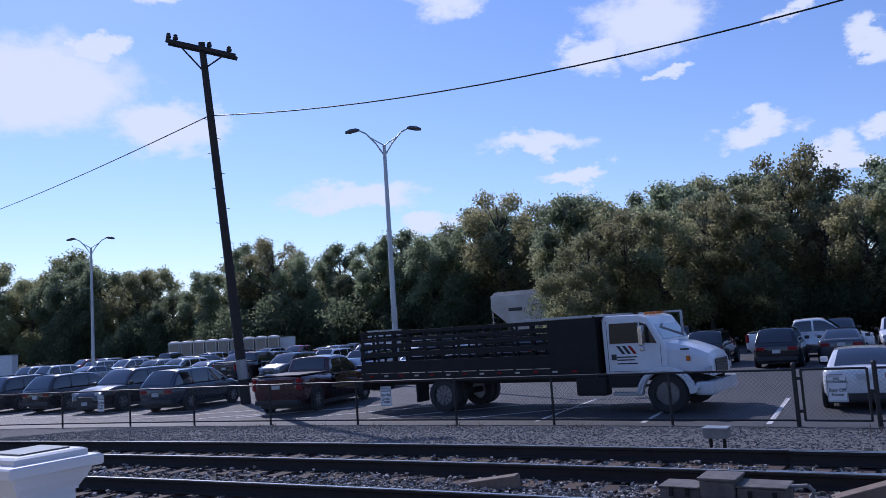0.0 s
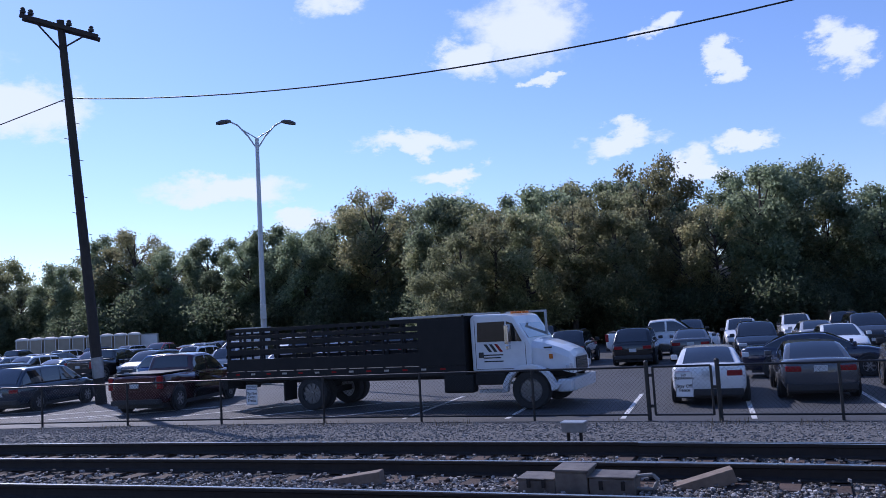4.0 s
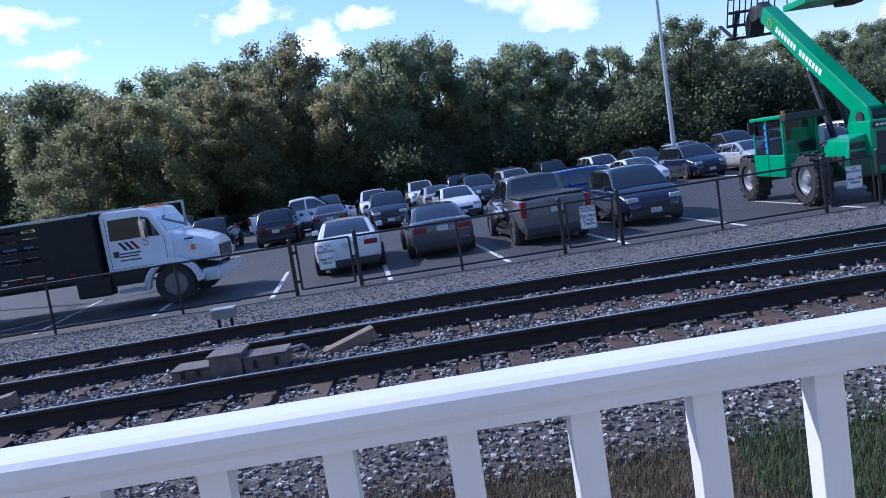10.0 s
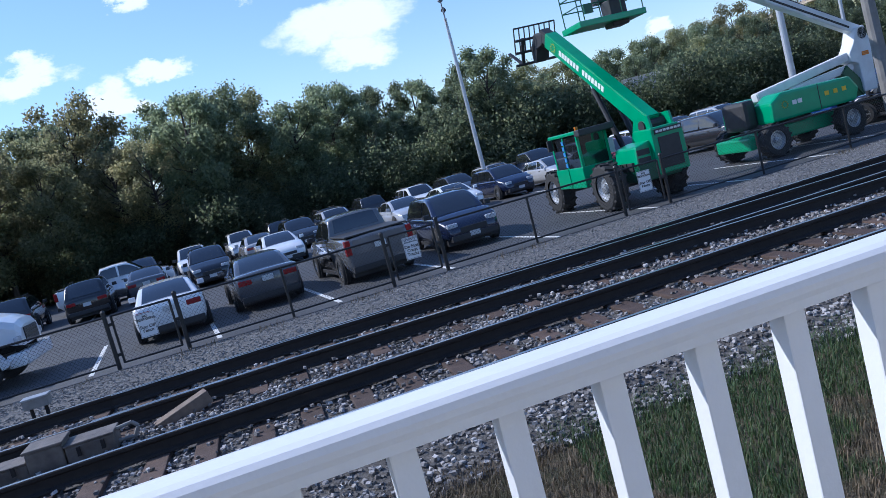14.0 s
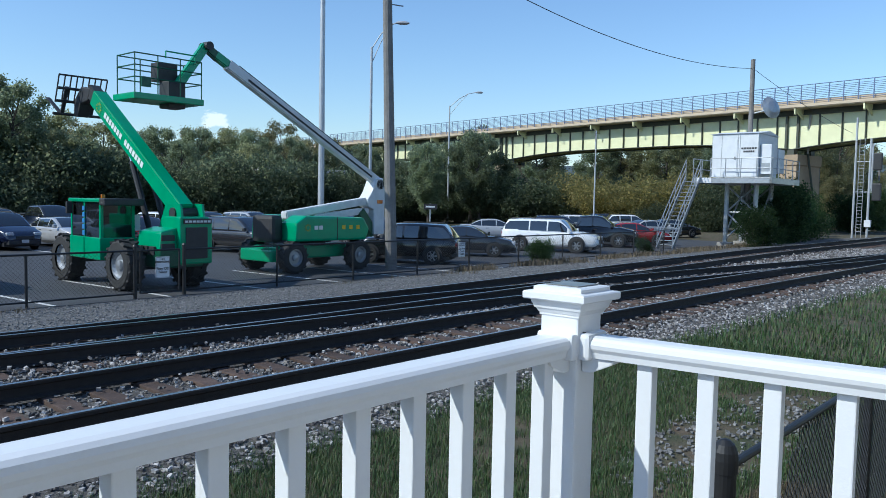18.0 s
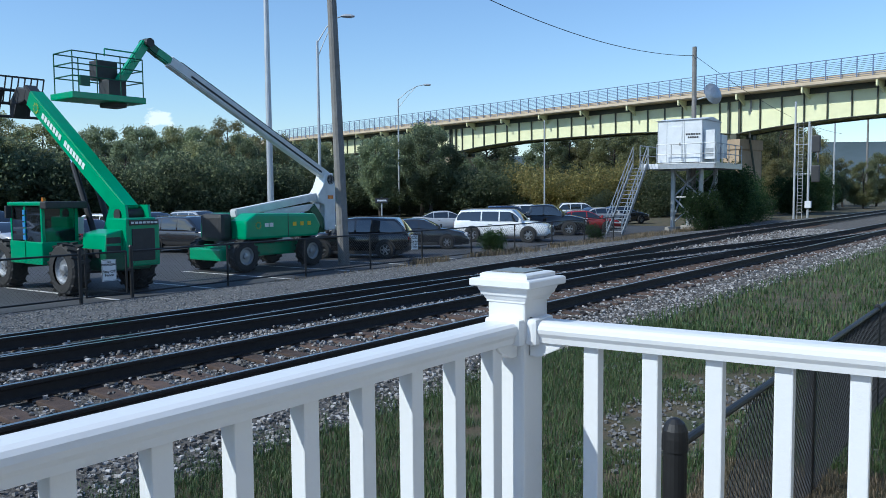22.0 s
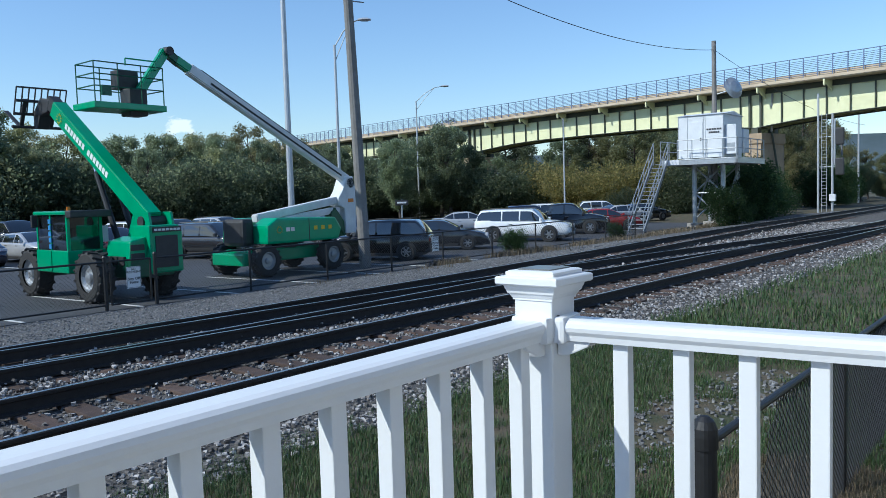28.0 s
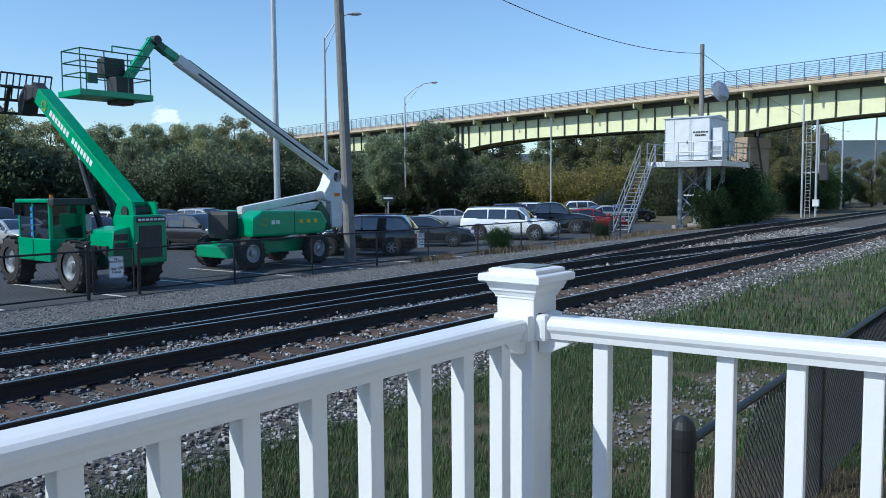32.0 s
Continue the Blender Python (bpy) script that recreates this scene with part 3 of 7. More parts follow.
# ---- black chain-link fence beside the porch ----
def chain_link(bm, x0, x1, y, z0, z1, step, r, top=None):
    """Woven wire: upright zigzag strands, each hooked to the next, that form diamonds step wide."""
    a = step / 4
    n, m = max(2, int((x1 - x0) / (2 * a))), max(2, int(round((z1 - z0) / (step / 2))))
    for i in range(n):
        c, prev = x0 + a + 2 * a * i, None
        lim = z1 if top is None else top(c)
        for j in range(m + 1):
            z = z0 + (z1 - z0) * j / m
            if z > lim:
                break
            sg = 1 if (i + j) % 2 else -1
            ring = [bm.verts.new((c + sg * a + r * cx, y + sg * r * 0.8 + r * cy, z)) for cx, cy in ((-0.87, -0.5), (0.87, -0.5), (0, 1))]
            if prev:
                for q in range(3):
                    bm.faces.new((prev[q], prev[(q + 1) % 3], ring[(q + 1) % 3], ring[q]))
            prev = ring


near_fence = thing("chain_link_fence", pose(3.6, 1.44, -0.1, 0, 0, 1.6) @ pose(-3.36, 0, 0), "black chain-link fence with a loose torn end beside the porch", "fence")
NFY = 0.0
bm = bmesh.new()
lathe(bm, [(0.057, 0.0), (0.057, 1.12), (0.063, 1.12), (0.063, 1.18), (0.059, 1.22), (0.045, 1.255), (0.022, 1.275), (0.004, 1.28)], 20)
tp = part("terminal_post", bm, black_steel, near_fence, "thick black post with a domed cap")
tp.matrix_basis = pose(3.36, NFY, 0)
part("top_rail", tubem((3.36, NFY, 1.13), (40, NFY, 1.13), 0.023, n=10), black_steel, near_fence)
for x in (6.1, 8.9, 11.7, 14.5, 17.3, 20.1, 23):
    po = part("line_post", tubem((x, NFY, 0), (x, NFY, 1.15), 0.03, n=8), black_steel, near_fence)
    bm = bmesh.new()
    lathe(bm, [(0.034, 1.1), (0.034, 1.16), (0.015, 1.18)], 10)
    c = part("post_cap", bm, black_steel, po)
    c.matrix_basis = pose(x, NFY, 0)
bm = bmesh.new()
chain_link(bm, 4.45, 12.0, NFY - 0.02, 0.03, 1.12, 0.06, 0.0033)
part("mesh", bm, black_steel, near_fence, "woven black wire mesh")
bm = bmesh.new()
chain_link(bm, 12.0, 24.0, NFY - 0.02, 0.03, 1.12, 0.12, 0.005)
part("mesh", bm, black_steel, near_fence)
bm = bmesh.new()
chain_link(bm, 3.42, 4.45, NFY - 0.02, 0.03, 1.12, 0.06, 0.0033, lambda x: 0.28 + 0.84 * min(1.0, max(0.0, (x - 3.45) / 0.95)) ** 1.6 + 0.05 * math.sin(x * 37))
part("torn_mesh", bm, black_steel, near_fence, "sagging torn end of the wire mesh")
# ---- black chain-link fence between the tracks and the parking lot ----
sign_white = mat("sign_white", (0.75, 0.76, 0.77), 0.5, rgb2=(0.66, 0.67, 0.69), scale=6)
sign_black = mat("sign_lettering", (0.03, 0.03, 0.035), 0.6)
FH = 1.04
far_fence = lot_thing("chain_link_fence", pose(0, 0, 0), "low black chain-link fence along the parking lot", "fence")
PX = [-46, -43.2, -40.3, -37.5, -34.6, -31.6, -29.0, -26.3, -23.5, -20.85, -18.5, -15.9, -13.2, -10.45, -8.05, -5.5, -3.16, -1.83, 0.25, 2.4, 3.61, 5.72, 7.96, 9.14, 11.75, 14.36, 17.0, 19.5, 22.3, 25.2, 28.1, 31.0, 34.0]
THICK = {-3.16, -1.83, 2.4, 3.61, 7.96, 9.14}
for x in PX:
    big = x in THICK
    po = part("post", tubem((x, fence_y(x), -0.05), (x, fence_y(x), FH + (0.09 if big else 0.02)), 0.042 if big else 0.028, n=8), black_steel, far_fence)
    if big:
        bm = bmesh.new()
        lathe(bm, [(0.05, FH + 0.08), (0.05, FH + 0.1), (0.03, FH + 0.13), (0.006, FH + 0.14)], 8)
        c = part("post_cap", bm, black_steel, po)
        c.matrix_basis = pose(x, fence_y(x), 0)
GATES = ((-3.16, -1.83), (2.4, 3.61), (7.96, 9.14))
for a, b in zip(PX, PX[1:]):
    gate = (a, b) in GATES
    if gate:
        g = lot_thing("fence_gate", pose(0, 0, 0), "narrow black chain-link gate in the fence", "gate", "gates")
        a2, b2, par = a + 0.12, b - 0.12, g
        for x in (a2, b2):
            part("gate_stile", tubem((x, fence_y(x), 0.1), (x, fence_y(x), FH), 0.024), black_steel, g)
        for x, z in ((a + 0.07, 0.25), (a + 0.07, 0.85)):
            part("hinge", boxm(x - 0.06, fence_y(x) - 0.02, z, x + 0.06, fence_y(x) + 0.02, z + 0.06), black_steel, g)
        part("latch", boxm(b - 0.13, fence_y(b) - 0.03, 0.6, b, fence_y(b) + 0.03, 0.66), black_steel, g)
    else:
        a2, b2, par = a, b, far_fence
    part("top_rail", tubem((a2, fence_y(a2), FH), (b2, fence_y(b2), FH), 0.022, n=8), black_steel, par)
    part("bottom_rail", tubem((a2, fence_y(a2), 0.11), (b2, fence_y(b2), 0.11), 0.02, n=6), black_steel, par)
    bm = bmesh.new()
    chain_link(bm, 0, (Vector((b2, fence_y(b2))) - Vector((a2, fence_y(a2)))).length, 0, 0.11, FH, 0.085 if -24 < a < 20 else 0.15, 0.0036)
    w = part("mesh", bm, black_steel, par)
    w.matrix_basis = pose(a2, fence_y(a2) - 0.01, 0, 0, 0, math.degrees(math.atan2(fence_y(b2) - fence_y(a2), b2 - a2)))


def text_mesh(body, size, name):
    """Lettering from the built-in font, laid out round its centre in the xz plane."""
    cu = bpy.data.curves.new(name, "FONT")
    cu.body, cu.size, cu.align_x, cu.align_y, cu.extrude = body, size, "CENTER", "CENTER", 0.001
    cu.space_line = 0.9
    cu.offset = size * 0.02
    tmp = bpy.data.objects.new("tmp", cu)
    me = bpy.data.meshes.new_from_object(tmp)
    bpy.data.objects.remove(tmp)
    bpy.data.curves.remove(cu)
    me.transform(pose(0, 0, 0, 90))
    return me


def fence_sign(x, z, head, body, label, dark_head, w=0.33, h=0.47, yaw=0):
    s = lot_thing("warning_sign", pose(x, fence_y(x) - 0.06, z, 0, 0, yaw), label, "sign", "fence signs")
    part("panel", boxm(-w / 2, 0, -h / 2, w / 2, 0.006, h / 2, 0.002), sign_white, s)
    for x0, x1, z0, z1 in ((-w / 2 + .008, w / 2 - .008, h / 2 - .018, h / 2 - .012), (-w / 2 + .008, w / 2 - .008, -h / 2 + .012, -h / 2 + .018), (-w / 2 + .008, -w / 2 + .014, -h / 2 + .012, h / 2 - .012), (w / 2 - .014, w / 2 - .008, -h / 2 + .012, h / 2 - .012)):
        part("border", boxm(x0, -0.003, z0, x1, 0, z1), sign_black, s)
    if dark_head:
        part("header", boxm(-w / 2 + .025, -0.004, h / 2 - .12, w / 2 - .025, 0, h / 2 - .03), mat("sign_header", (0.2, 0.22, 0.25), 0.5), s, "faded grey header band")
        me = text_mesh(head, 0.075, "heading")
        me.materials.append(sign_white)
        o = new("heading", me)
        o.parent = s
        o.matrix_basis = pose(0, -0.006, h / 2 - 0.076)
        me, dz = text_mesh(body, 0.092, "lettering"), -0.05
    else:
        me = text_mesh(head, 0.062, "heading")
        me.materials.append(sign_black)
        o = new("heading", me)
        o.parent = s
        o.matrix_basis = pose(0, -0.004, h / 2 - 0.09)
        me, dz = text_mesh(body, 0.085, "lettering"), -0.07
    me.materials.append(sign_black)
    o = new("lettering", me)
    o.parent = s
    o.matrix_basis = pose(0, -0.004, dz)


DT = "white warning sign reading danger do not cross tracks on the fence"
NT = "white no-trespassing sign on the black fence gate"
fence_sign(2.95, 0.69, "DANGER", "Do Not\nCross\nTracks", DT, True)
fence_sign(-12.3, 0.68, "DANGER", "Do Not\nCross\nTracks", DT, True)
fence_sign(-2.45, 0.69, "NO\nTRESPASSING", "Stay Off\nFence", NT, False)
fence_sign(8.58, 0.66, "NO\nTRESPASSING", "Stay Off\nFence", NT, False)
fence_sign(-21.9, 0.68, "DANGER", "Do Not\nCross\nTracks", DT, True)
fence_sign(19.05, 0.68, "DANGER", "Do Not\nCross\nTracks", DT, True)

# ---- trackside machine, marker box and timber blocks ----
grey_paint = mat("grey_enamel", (0.30, 0.29, 0.275), 0.6, rgb2=(0.19, 0.175, 0.16), scale=5, bump=0.15)
machine_grey = mat("greasy_grey_paint", (0.2, 0.17, 0.145), 0.6, rgb2=(0.06, 0.05, 0.045), scale=6, bump=0.2)
sm = thing("switch_machine", pose(-2.72, 9.3, 0.12, 0, 0, 1), "grey weathered railway switch machine on the ties", "switch machine")
for nm, b in (("motor_case", (-0.74, -0.2, 0, -0.28, 0.2, 0.16)), ("gear_case", (-0.28, -0.22, 0, 0.10, 0.22, 0.26)), ("circuit_case", (0.11, -0.2, 0, 0.62, 0.2, 0.2))):
    part(nm, boxm(*b, 0.02), machine_grey, sm)
for b in ((-0.75, -0.21, 0.16, -0.29, 0.21, 0.185), (-0.3, -0.23, 0.26, 0.12, 0.23, 0.295), (0.1, -0.21, 0.2, 0.63, 0.21, 0.225)):
    part("lid", boxm(*b, 0.012), machine_grey, sm)
for x in (-0.6, -0.42, 0.25, 0.5):
    part("clasp", boxm(x - 0.02, -0.235, 0.08, x + 0.02, -0.2, 0.18, 0.005), rail_side, sm)
bm = bmesh.new()
for a, b in (((0.62, 0, 0.06), (0.8, 0, 0.06)), ((0.8, 0, 0.06), (0.86, 0, 0.16)), ((0.86, 0, 0.16), (0.8, 0, 0.22)), ((0.8, 0, 0.22), (0.62, 0, 0.2))):
    tube(bm, a, b, 0.022)
part("throw_lever", bm, grey_paint, sm)
part("base_plate", boxm(-0.85, -0.26, -0.03, 0.7, 0.26, 0.0), rail_side, sm)
for y in (0.5, 0.75):
    part("throw_rod", tubem((-0.1, 0.2, 0.06), (-0.1 + (y - 0.5) * 0.6, 1.6, 0.06), 0.018), rail_side, sm)

mb = thing("marker_box", pose(-4.0, 13.55, 0.0), "grey metal junction box on two short legs", "junction box")
part("case", boxm(-0.19, -0.13, 0.16, 0.19, 0.13, 0.31, 0.012), grey_paint, mb)
part("lid", boxm(-0.205, -0.145, 0.31, 0.205, 0.145, 0.335, 0.006), galv, mb, "pale metal lid")
for x in (-0.11, 0.11):
    part("leg", tubem((x, 0, -0.05), (x, 0, 0.16), 0.03), rail_side, mb)
timber = mat("weathered_timber", (0.25, 0.19, 0.145), 0.85, rgb2=(0.14, 0.105, 0.08), scale=8, bump=0.4)
for x, y, rz, rx in ((-1.4, 9.75, 14, 16), (-5.7, 9.2, 12, 8)):
    t = obj("timber_block", boxm(-0.34, -0.11, 0, 0.34, 0.11, 0.16, 0.012), timber)
    t.matrix_basis = pose(x, y, 0.1 if y < 12 else 0, 0, -rx, rz)
    tagged(t, "short weathered timber block lying on the ballast", "timber", "timber blocks")
# ---- vehicles ----
def paint_mat():
    """Clear-coated car paint that takes the object's own colour."""
    m = bpy.data.materials.new("car_paint")
    m.use_nodes = True
    n, l = m.node_tree.nodes, m.node_tree.links
    b = n["Principled BSDF"]
    oi = n.new("ShaderNodeObjectInfo")
    tc = n.new("ShaderNodeTexCoord")
    nz = n.new("ShaderNodeTexNoise")
    nz.inputs["Scale"].default_value = 2.5
    mr = n.new("ShaderNodeMapRange")
    mr.inputs["To Min"].default_value, mr.inputs["To Max"].default_value = 0.82, 1.12
    vm = n.new("ShaderNodeVectorMath")
    vm.operation = "SCALE"
    l.new(tc.outputs["Object"], nz.inputs["Vector"])
    l.new(nz.outputs["Fac"], mr.inputs["Value"])
    l.new(oi.outputs["Color"], vm.inputs[0])
    l.new(mr.outputs[0], vm.inputs["Scale"])
    l.new(vm.outputs[0], b.inputs["Base Color"])
    b.inputs["Roughness"].default_value, b.inputs["Coat Weight"].default_value = 0.22, 1.0
    b.inputs["Specular IOR Level"].default_value = 0.5
    b.inputs["Coat Roughness"].default_value = 0.02
    return m


car_paint = paint_mat()
car_glass = mat("tinted_glass", (0.010, 0.012, 0.014), 0.03, rgb2=(0.018, 0.021, 0.024), scale=1.5, spec=1.0, coat=1.0)
rubber = mat("tyre_rubber", (0.02, 0.02, 0.02), 0.85, rgb2=(0.035, 0.034, 0.033), scale=8, bump=0.2)
alloy = mat("alloy_wheel", (0.5, 0.51, 0.53), 0.3, metal=0.8, rgb2=(0.3, 0.3, 0.31), scale=9)
trim_black = mat("black_plastic", (0.022, 0.022, 0.024), 0.55, rgb2=(0.035, 0.035, 0.037), scale=7)
lamp_red = mat("tail_lamp", (0.32, 0.015, 0.02), 0.15, rgb2=(0.2, 0.01, 0.012), scale=10)
lamp_clear = mat("head_lamp", (0.62, 0.64, 0.68), 0.1, rgb2=(0.35, 0.36, 0.4), scale=16)
chrome = mat("chrome", (0.7, 0.71, 0.73), 0.15, metal=1.0)
plate_mat = mat("number_plate", (0.6, 0.62, 0.62), 0.4, rgb2=(0.45, 0.46, 0.48), scale=30)


def wheel(parent, x, y, r, w, side, rim_m=None, spokes=6):
    bm = bmesh.new()
    lathe(bm, [(r * 0.62, -w / 2), (r * 0.93, -w / 2), (r, -w * 0.35), (r, w * 0.35), (r * 0.93, w / 2), (r * 0.62, w / 2), (r * 0.6, w * 0.1)], 24, "Y", caps=False)
    t = part("wheel", bm, rubber, parent, smooth=False)
    t.matrix_basis = pose(x, y, r)
    bm = bmesh.new()
    o = side * w * 0.36
    lathe(bm, [(r * 0.63, o - side * 0.03), (r * 0.63, o), (r * 0.57, o + side * 0.012), (r * 0.55, o - side * 0.035)], 20, "Y")
    lathe(bm, [(r * 0.15, o - side * 0.03), (r * 0.15, o + side * 0.015), (r * 0.05, o + side * 0.02)], 10, "Y")
    for i in range(spokes):
        a = 2 * math.pi * i / spokes
        beam(bm, (math.cos(a) * r * 0.12, o - side * 0.01, math.sin(a) * r * 0.12), (math.cos(a) * r * 0.58, o - side * 0.01, math.sin(a) * r * 0.58), 0.03, 0.055 * r / 0.33)
    part("rim", bm, rim_m or alloy, t)
    return t


def rounded(x, zlo, zhi, w, tuck=0.9, r=0.1):
    """A car's cross-section at x: sill tucked in, shoulders rounded."""
    zm = zlo + (zhi - zlo) * 0.55
    half = [(0.0, zlo), (w * tuck * 0.8, zlo), (w * tuck, zlo + 0.05), (w * 0.985, zlo + (zm - zlo) * 0.5), (w, zm), (w * 0.985, zhi - r), (w * 0.95, zhi - r * 0.4), (w * 0.84, zhi - r * 0.08), (w * 0.45, zhi + 0.012)]
    return [(x, a, b) for a, b in half] + [(x, 0.0, zhi + 0.02)] + [(x, -a, b) for a, b in half[:0:-1]]


def quad_pane(bm, p, out=0.006, inset=0.0):
    """A thin glass pane over four corners."""
    p = [Vector(q) for q in p]
    c = sum(p, Vector()) / 4
    nrm = (p[1] - p[0]).cross(p[3] - p[0]).normalized()
    q = [c + (v - c) * (1 - inset) + nrm * out for v in p]
    a, b = [bm.verts.new(v) for v in q], [bm.verts.new(v - nrm * 0.012) for v in q]
    bm.faces.new(a)
    bm.faces.new(b[::-1])
    for i in range(4):
        bm.faces.new((a[i], b[i], b[(i + 1) % 4], a[(i + 1) % 4]))


KINDS = {
    # length, width, height, belt, hood, wheel radius, wheelbase, cabin x at belt (rear, front) and at roof (rear, front), rear deck height
    "sedan": dict(L=4.88, W=1.86, H=1.46, belt=0.98, hood=0.93, r=0.335, wb=2.82, rb=-1.95, fb=1.2, rt=-0.95, ft=0.2, deck=1.05),
    "suv": dict(L=4.62, W=1.86, H=1.70, belt=1.06, hood=1.03, r=0.36, wb=2.69, rb=-2.26, fb=1.22, rt=-1.7, ft=0.35, deck=1.06),
    "big_suv": dict(L=5.3, W=2.0, H=1.78, belt=1.1, hood=1.08, r=0.4, wb=3.1, rb=-2.62, fb=1.3, rt=-2.3, ft=0.55, deck=1.2),
    "pickup": dict(L=5.85, W=2.02, H=1.92, belt=1.22, hood=1.2, r=0.41, wb=3.7, rb=-0.78, fb=1.62, rt=-0.55, ft=0.75, deck=1.3),
}
PROTO = {}


def car_proto(kind):
    k = KINDS[kind]
    L, W, H, belt, hood = k["L"] / 2, k["W"] / 2, k["H"], k["belt"], k["hood"]
    c = new("car")
    zl = 0.24 if kind == "sedan" else 0.3
    dk = k["deck"]
    st = [(-L, zl + 0.2, dk - 0.16, W * 0.86), (-L + 0.05, zl + 0.08, dk - 0.04, W * 0.93), (-L + 0.25, zl, dk, W * 0.985), (-L + 0.9, zl - 0.03, dk, W), (k["rb"] * 0.6, zl - 0.05, (dk + belt) / 2 if kind != "pickup" else dk, W), (0.0 if kind != "pickup" else k["rb"] + 0.02, zl - 0.05, belt if kind != "pickup" else dk, W), (k["fb"], zl - 0.05, belt, W), (k["fb"] + 0.25, zl - 0.04, hood + 0.03, W), (L - 0.75, zl - 0.02, hood - 0.03, W * 0.985), (L - 0.28, zl, hood - 0.13, W * 0.93), (L - 0.08, zl + 0.04, hood - 0.28, W * 0.84), (L, zl + 0.12, hood - 0.42, W * 0.74)]
    bm = bmesh.new()
    loft(bm, [rounded(*s) for s in st])
    part("body", bm, car_paint, c, smooth=True)
    # greenhouse: rings along the car under one arched roof line, with curved panes laid over it
    rb, fb, rt, ft = k["rb"], k["fb"], k["rt"], k["ft"]
    wb_, wt0, z0 = W * 0.93, W * (0.72 if kind == "sedan" else 0.77), belt - 0.07
    hmax = H - z0

    def rise(x):        # height of the roof line over the belt
        if x >= ft:
            u = (fb - x) / (fb - ft)
        elif x <= rt:
            u = (x - rb) / (rt - rb)
        else:
            u = 1.0
        u = max(0.0, min(1.0, u))
        arch = 1.0 - 0.05 * ((x - (ft + rt) / 2 - 0.2) / ((ft - rt) / 2 + 0.01)) ** 2 if rt < x < ft else 0.95
        return hmax * max(0.03, arch * (1 - (1 - u) ** 1.25))

    def skin(x, v, s_, out=0.0):     # on the flank, v from belt to roof edge
        h = rise(x)
        w1 = wb_ - (wb_ - wt0) * h / hmax
        return Vector((x, s_ * (wb_ - (wb_ - w1) * v ** 1.3 + out), z0 + h * 0.88 * v))

    def crown(x, q, out=0.0):        # over the top, q from -1 to 1 across
        h = rise(x)
        w1 = wb_ - (wb_ - wt0) * h / hmax
        return Vector((x, q * w1 * 0.94, z0 + h * (1 - 0.075 * abs(q) ** 3) + out))
    xs = [rb + (rt - rb) * i / 5 for i in range(5)] + [rt + (ft - rt) * i / 6 for i in range(6)] + [ft + (fb - ft) * i / 6 for i in range(7)]
    bm = bmesh.new()
    rings = []
    for x in xs:
        right = [skin(x, v, 1) for v in (0, 0.35, 0.7, 1.0)] + [crown(x, q) for q in (0.98, 0.85, 0.5)]
        rings.append(right + [crown(x, 0)] + [Vector((p.x, -p.y, p.z)) for p in right[::-1]])
    loft(bm, rings)
    part("cabin", bm, car_paint, c, smooth=True)

    def pane(name, f, us, vs, flip, label=""):
        bm = bmesh.new()
        g = [[bm.verts.new(f(u, v)) for v in vs] for u in us]
        for a, b in zip(g, g[1:]):
            for p in range(len(vs) - 1):
                q = (a[p], b[p], b[p + 1], a[p + 1])
                bm.faces.new(q if flip else q[::-1])
        part(name, bm, car_glass, c, label, smooth=True)

    def steps(a, b, n):
        return [a + (b - a) * i / n for i in range(n + 1)]
    side_rear = rb + 0.16 * (rt - rb) + (0.12 if kind != "pickup" else 0.1)
    cuts = ((side_rear, -1.12), (-1.04, -0.12), (-0.04, fb - 0.3)) if kind in ("suv", "big_suv") else ((side_rear, -0.98), (-0.92, 0.02), (0.1, fb - 0.3)) if kind == "sedan" else ((side_rear, 0.22), (0.32, fb - 0.26))
    for s in (-1, 1):
        for a, b in cuts:
            pane("side_window", lambda u, v, s=s: skin(u, v, s, 0.008), steps(a, b, 6), (0.16, 0.4, 0.65, 0.93), s > 0, "tinted side window")
    pane("windshield", lambda u, v: crown(u, v, 0.012), steps(ft + 0.05, fb - 0.1, 6), steps(-0.88, 0.88, 6), False)
    lo = 0.12 if kind != "pickup" else 0.3
    pane("rear_window", lambda u, v: crown(u, v, 0.012) + Vector((-0.012, 0, 0)), steps(rb + (rt - rb) * lo, rt - 0.03, 5), steps(-0.85, 0.85, 6), False)
    wx = k["wb"] / 2
    for x in (-wx, wx):
        for s in (-1, 1):
            bm = bmesh.new()
            lathe(bm, [(k["r"] * 1.17, 0), (k["r"] * 1.17, 0.012)], 24, "Y")
            a = part("wheel_arch", bm, trim_black, c)
            a.matrix_basis = pose(x, s * (W - 0.002) - 0.006, k["r"] + 0.02)
            wheel(c, x, s * (W - 0.05), k["r"], 0.23, s)
    for s in (-1, 1):
        # lamps, mirrors, handles
        z = dk - 0.22
        bm = bmesh.new()
        if kind == "pickup":
            box(bm, -L - 0.012, s * (W - 0.11) - 0.08, z - 0.25, -L + 0.16, s * (W - 0.11) + 0.08, z + 0.16, 0.02)
        else:
            box(bm, -L - 0.01, s * W * 0.68 - 0.19, z - 0.08, -L + 0.2, s * W * 0.68 + 0.19, z + 0.07, 0.03)
        part("tail_lamp", bm, lamp_red, c, "red tail lamp")
        bm = bmesh.new()
        box(bm, L - 0.34, s * W * 0.66 - 0.17, hood - 0.34, L - 0.05, s * W * 0.66 + 0.17, hood - 0.2, 0.04)
        part("headlamp", bm, lamp_clear, c, "clear headlamp")
        bm = bmesh.new()
        box(bm, k["fb"] - 0.22, s * (W + 0.08) - 0.1, belt + 0.0, k["fb"] - 0.1, s * (W + 0.08) + 0.1, belt + 0.15, 0.03)
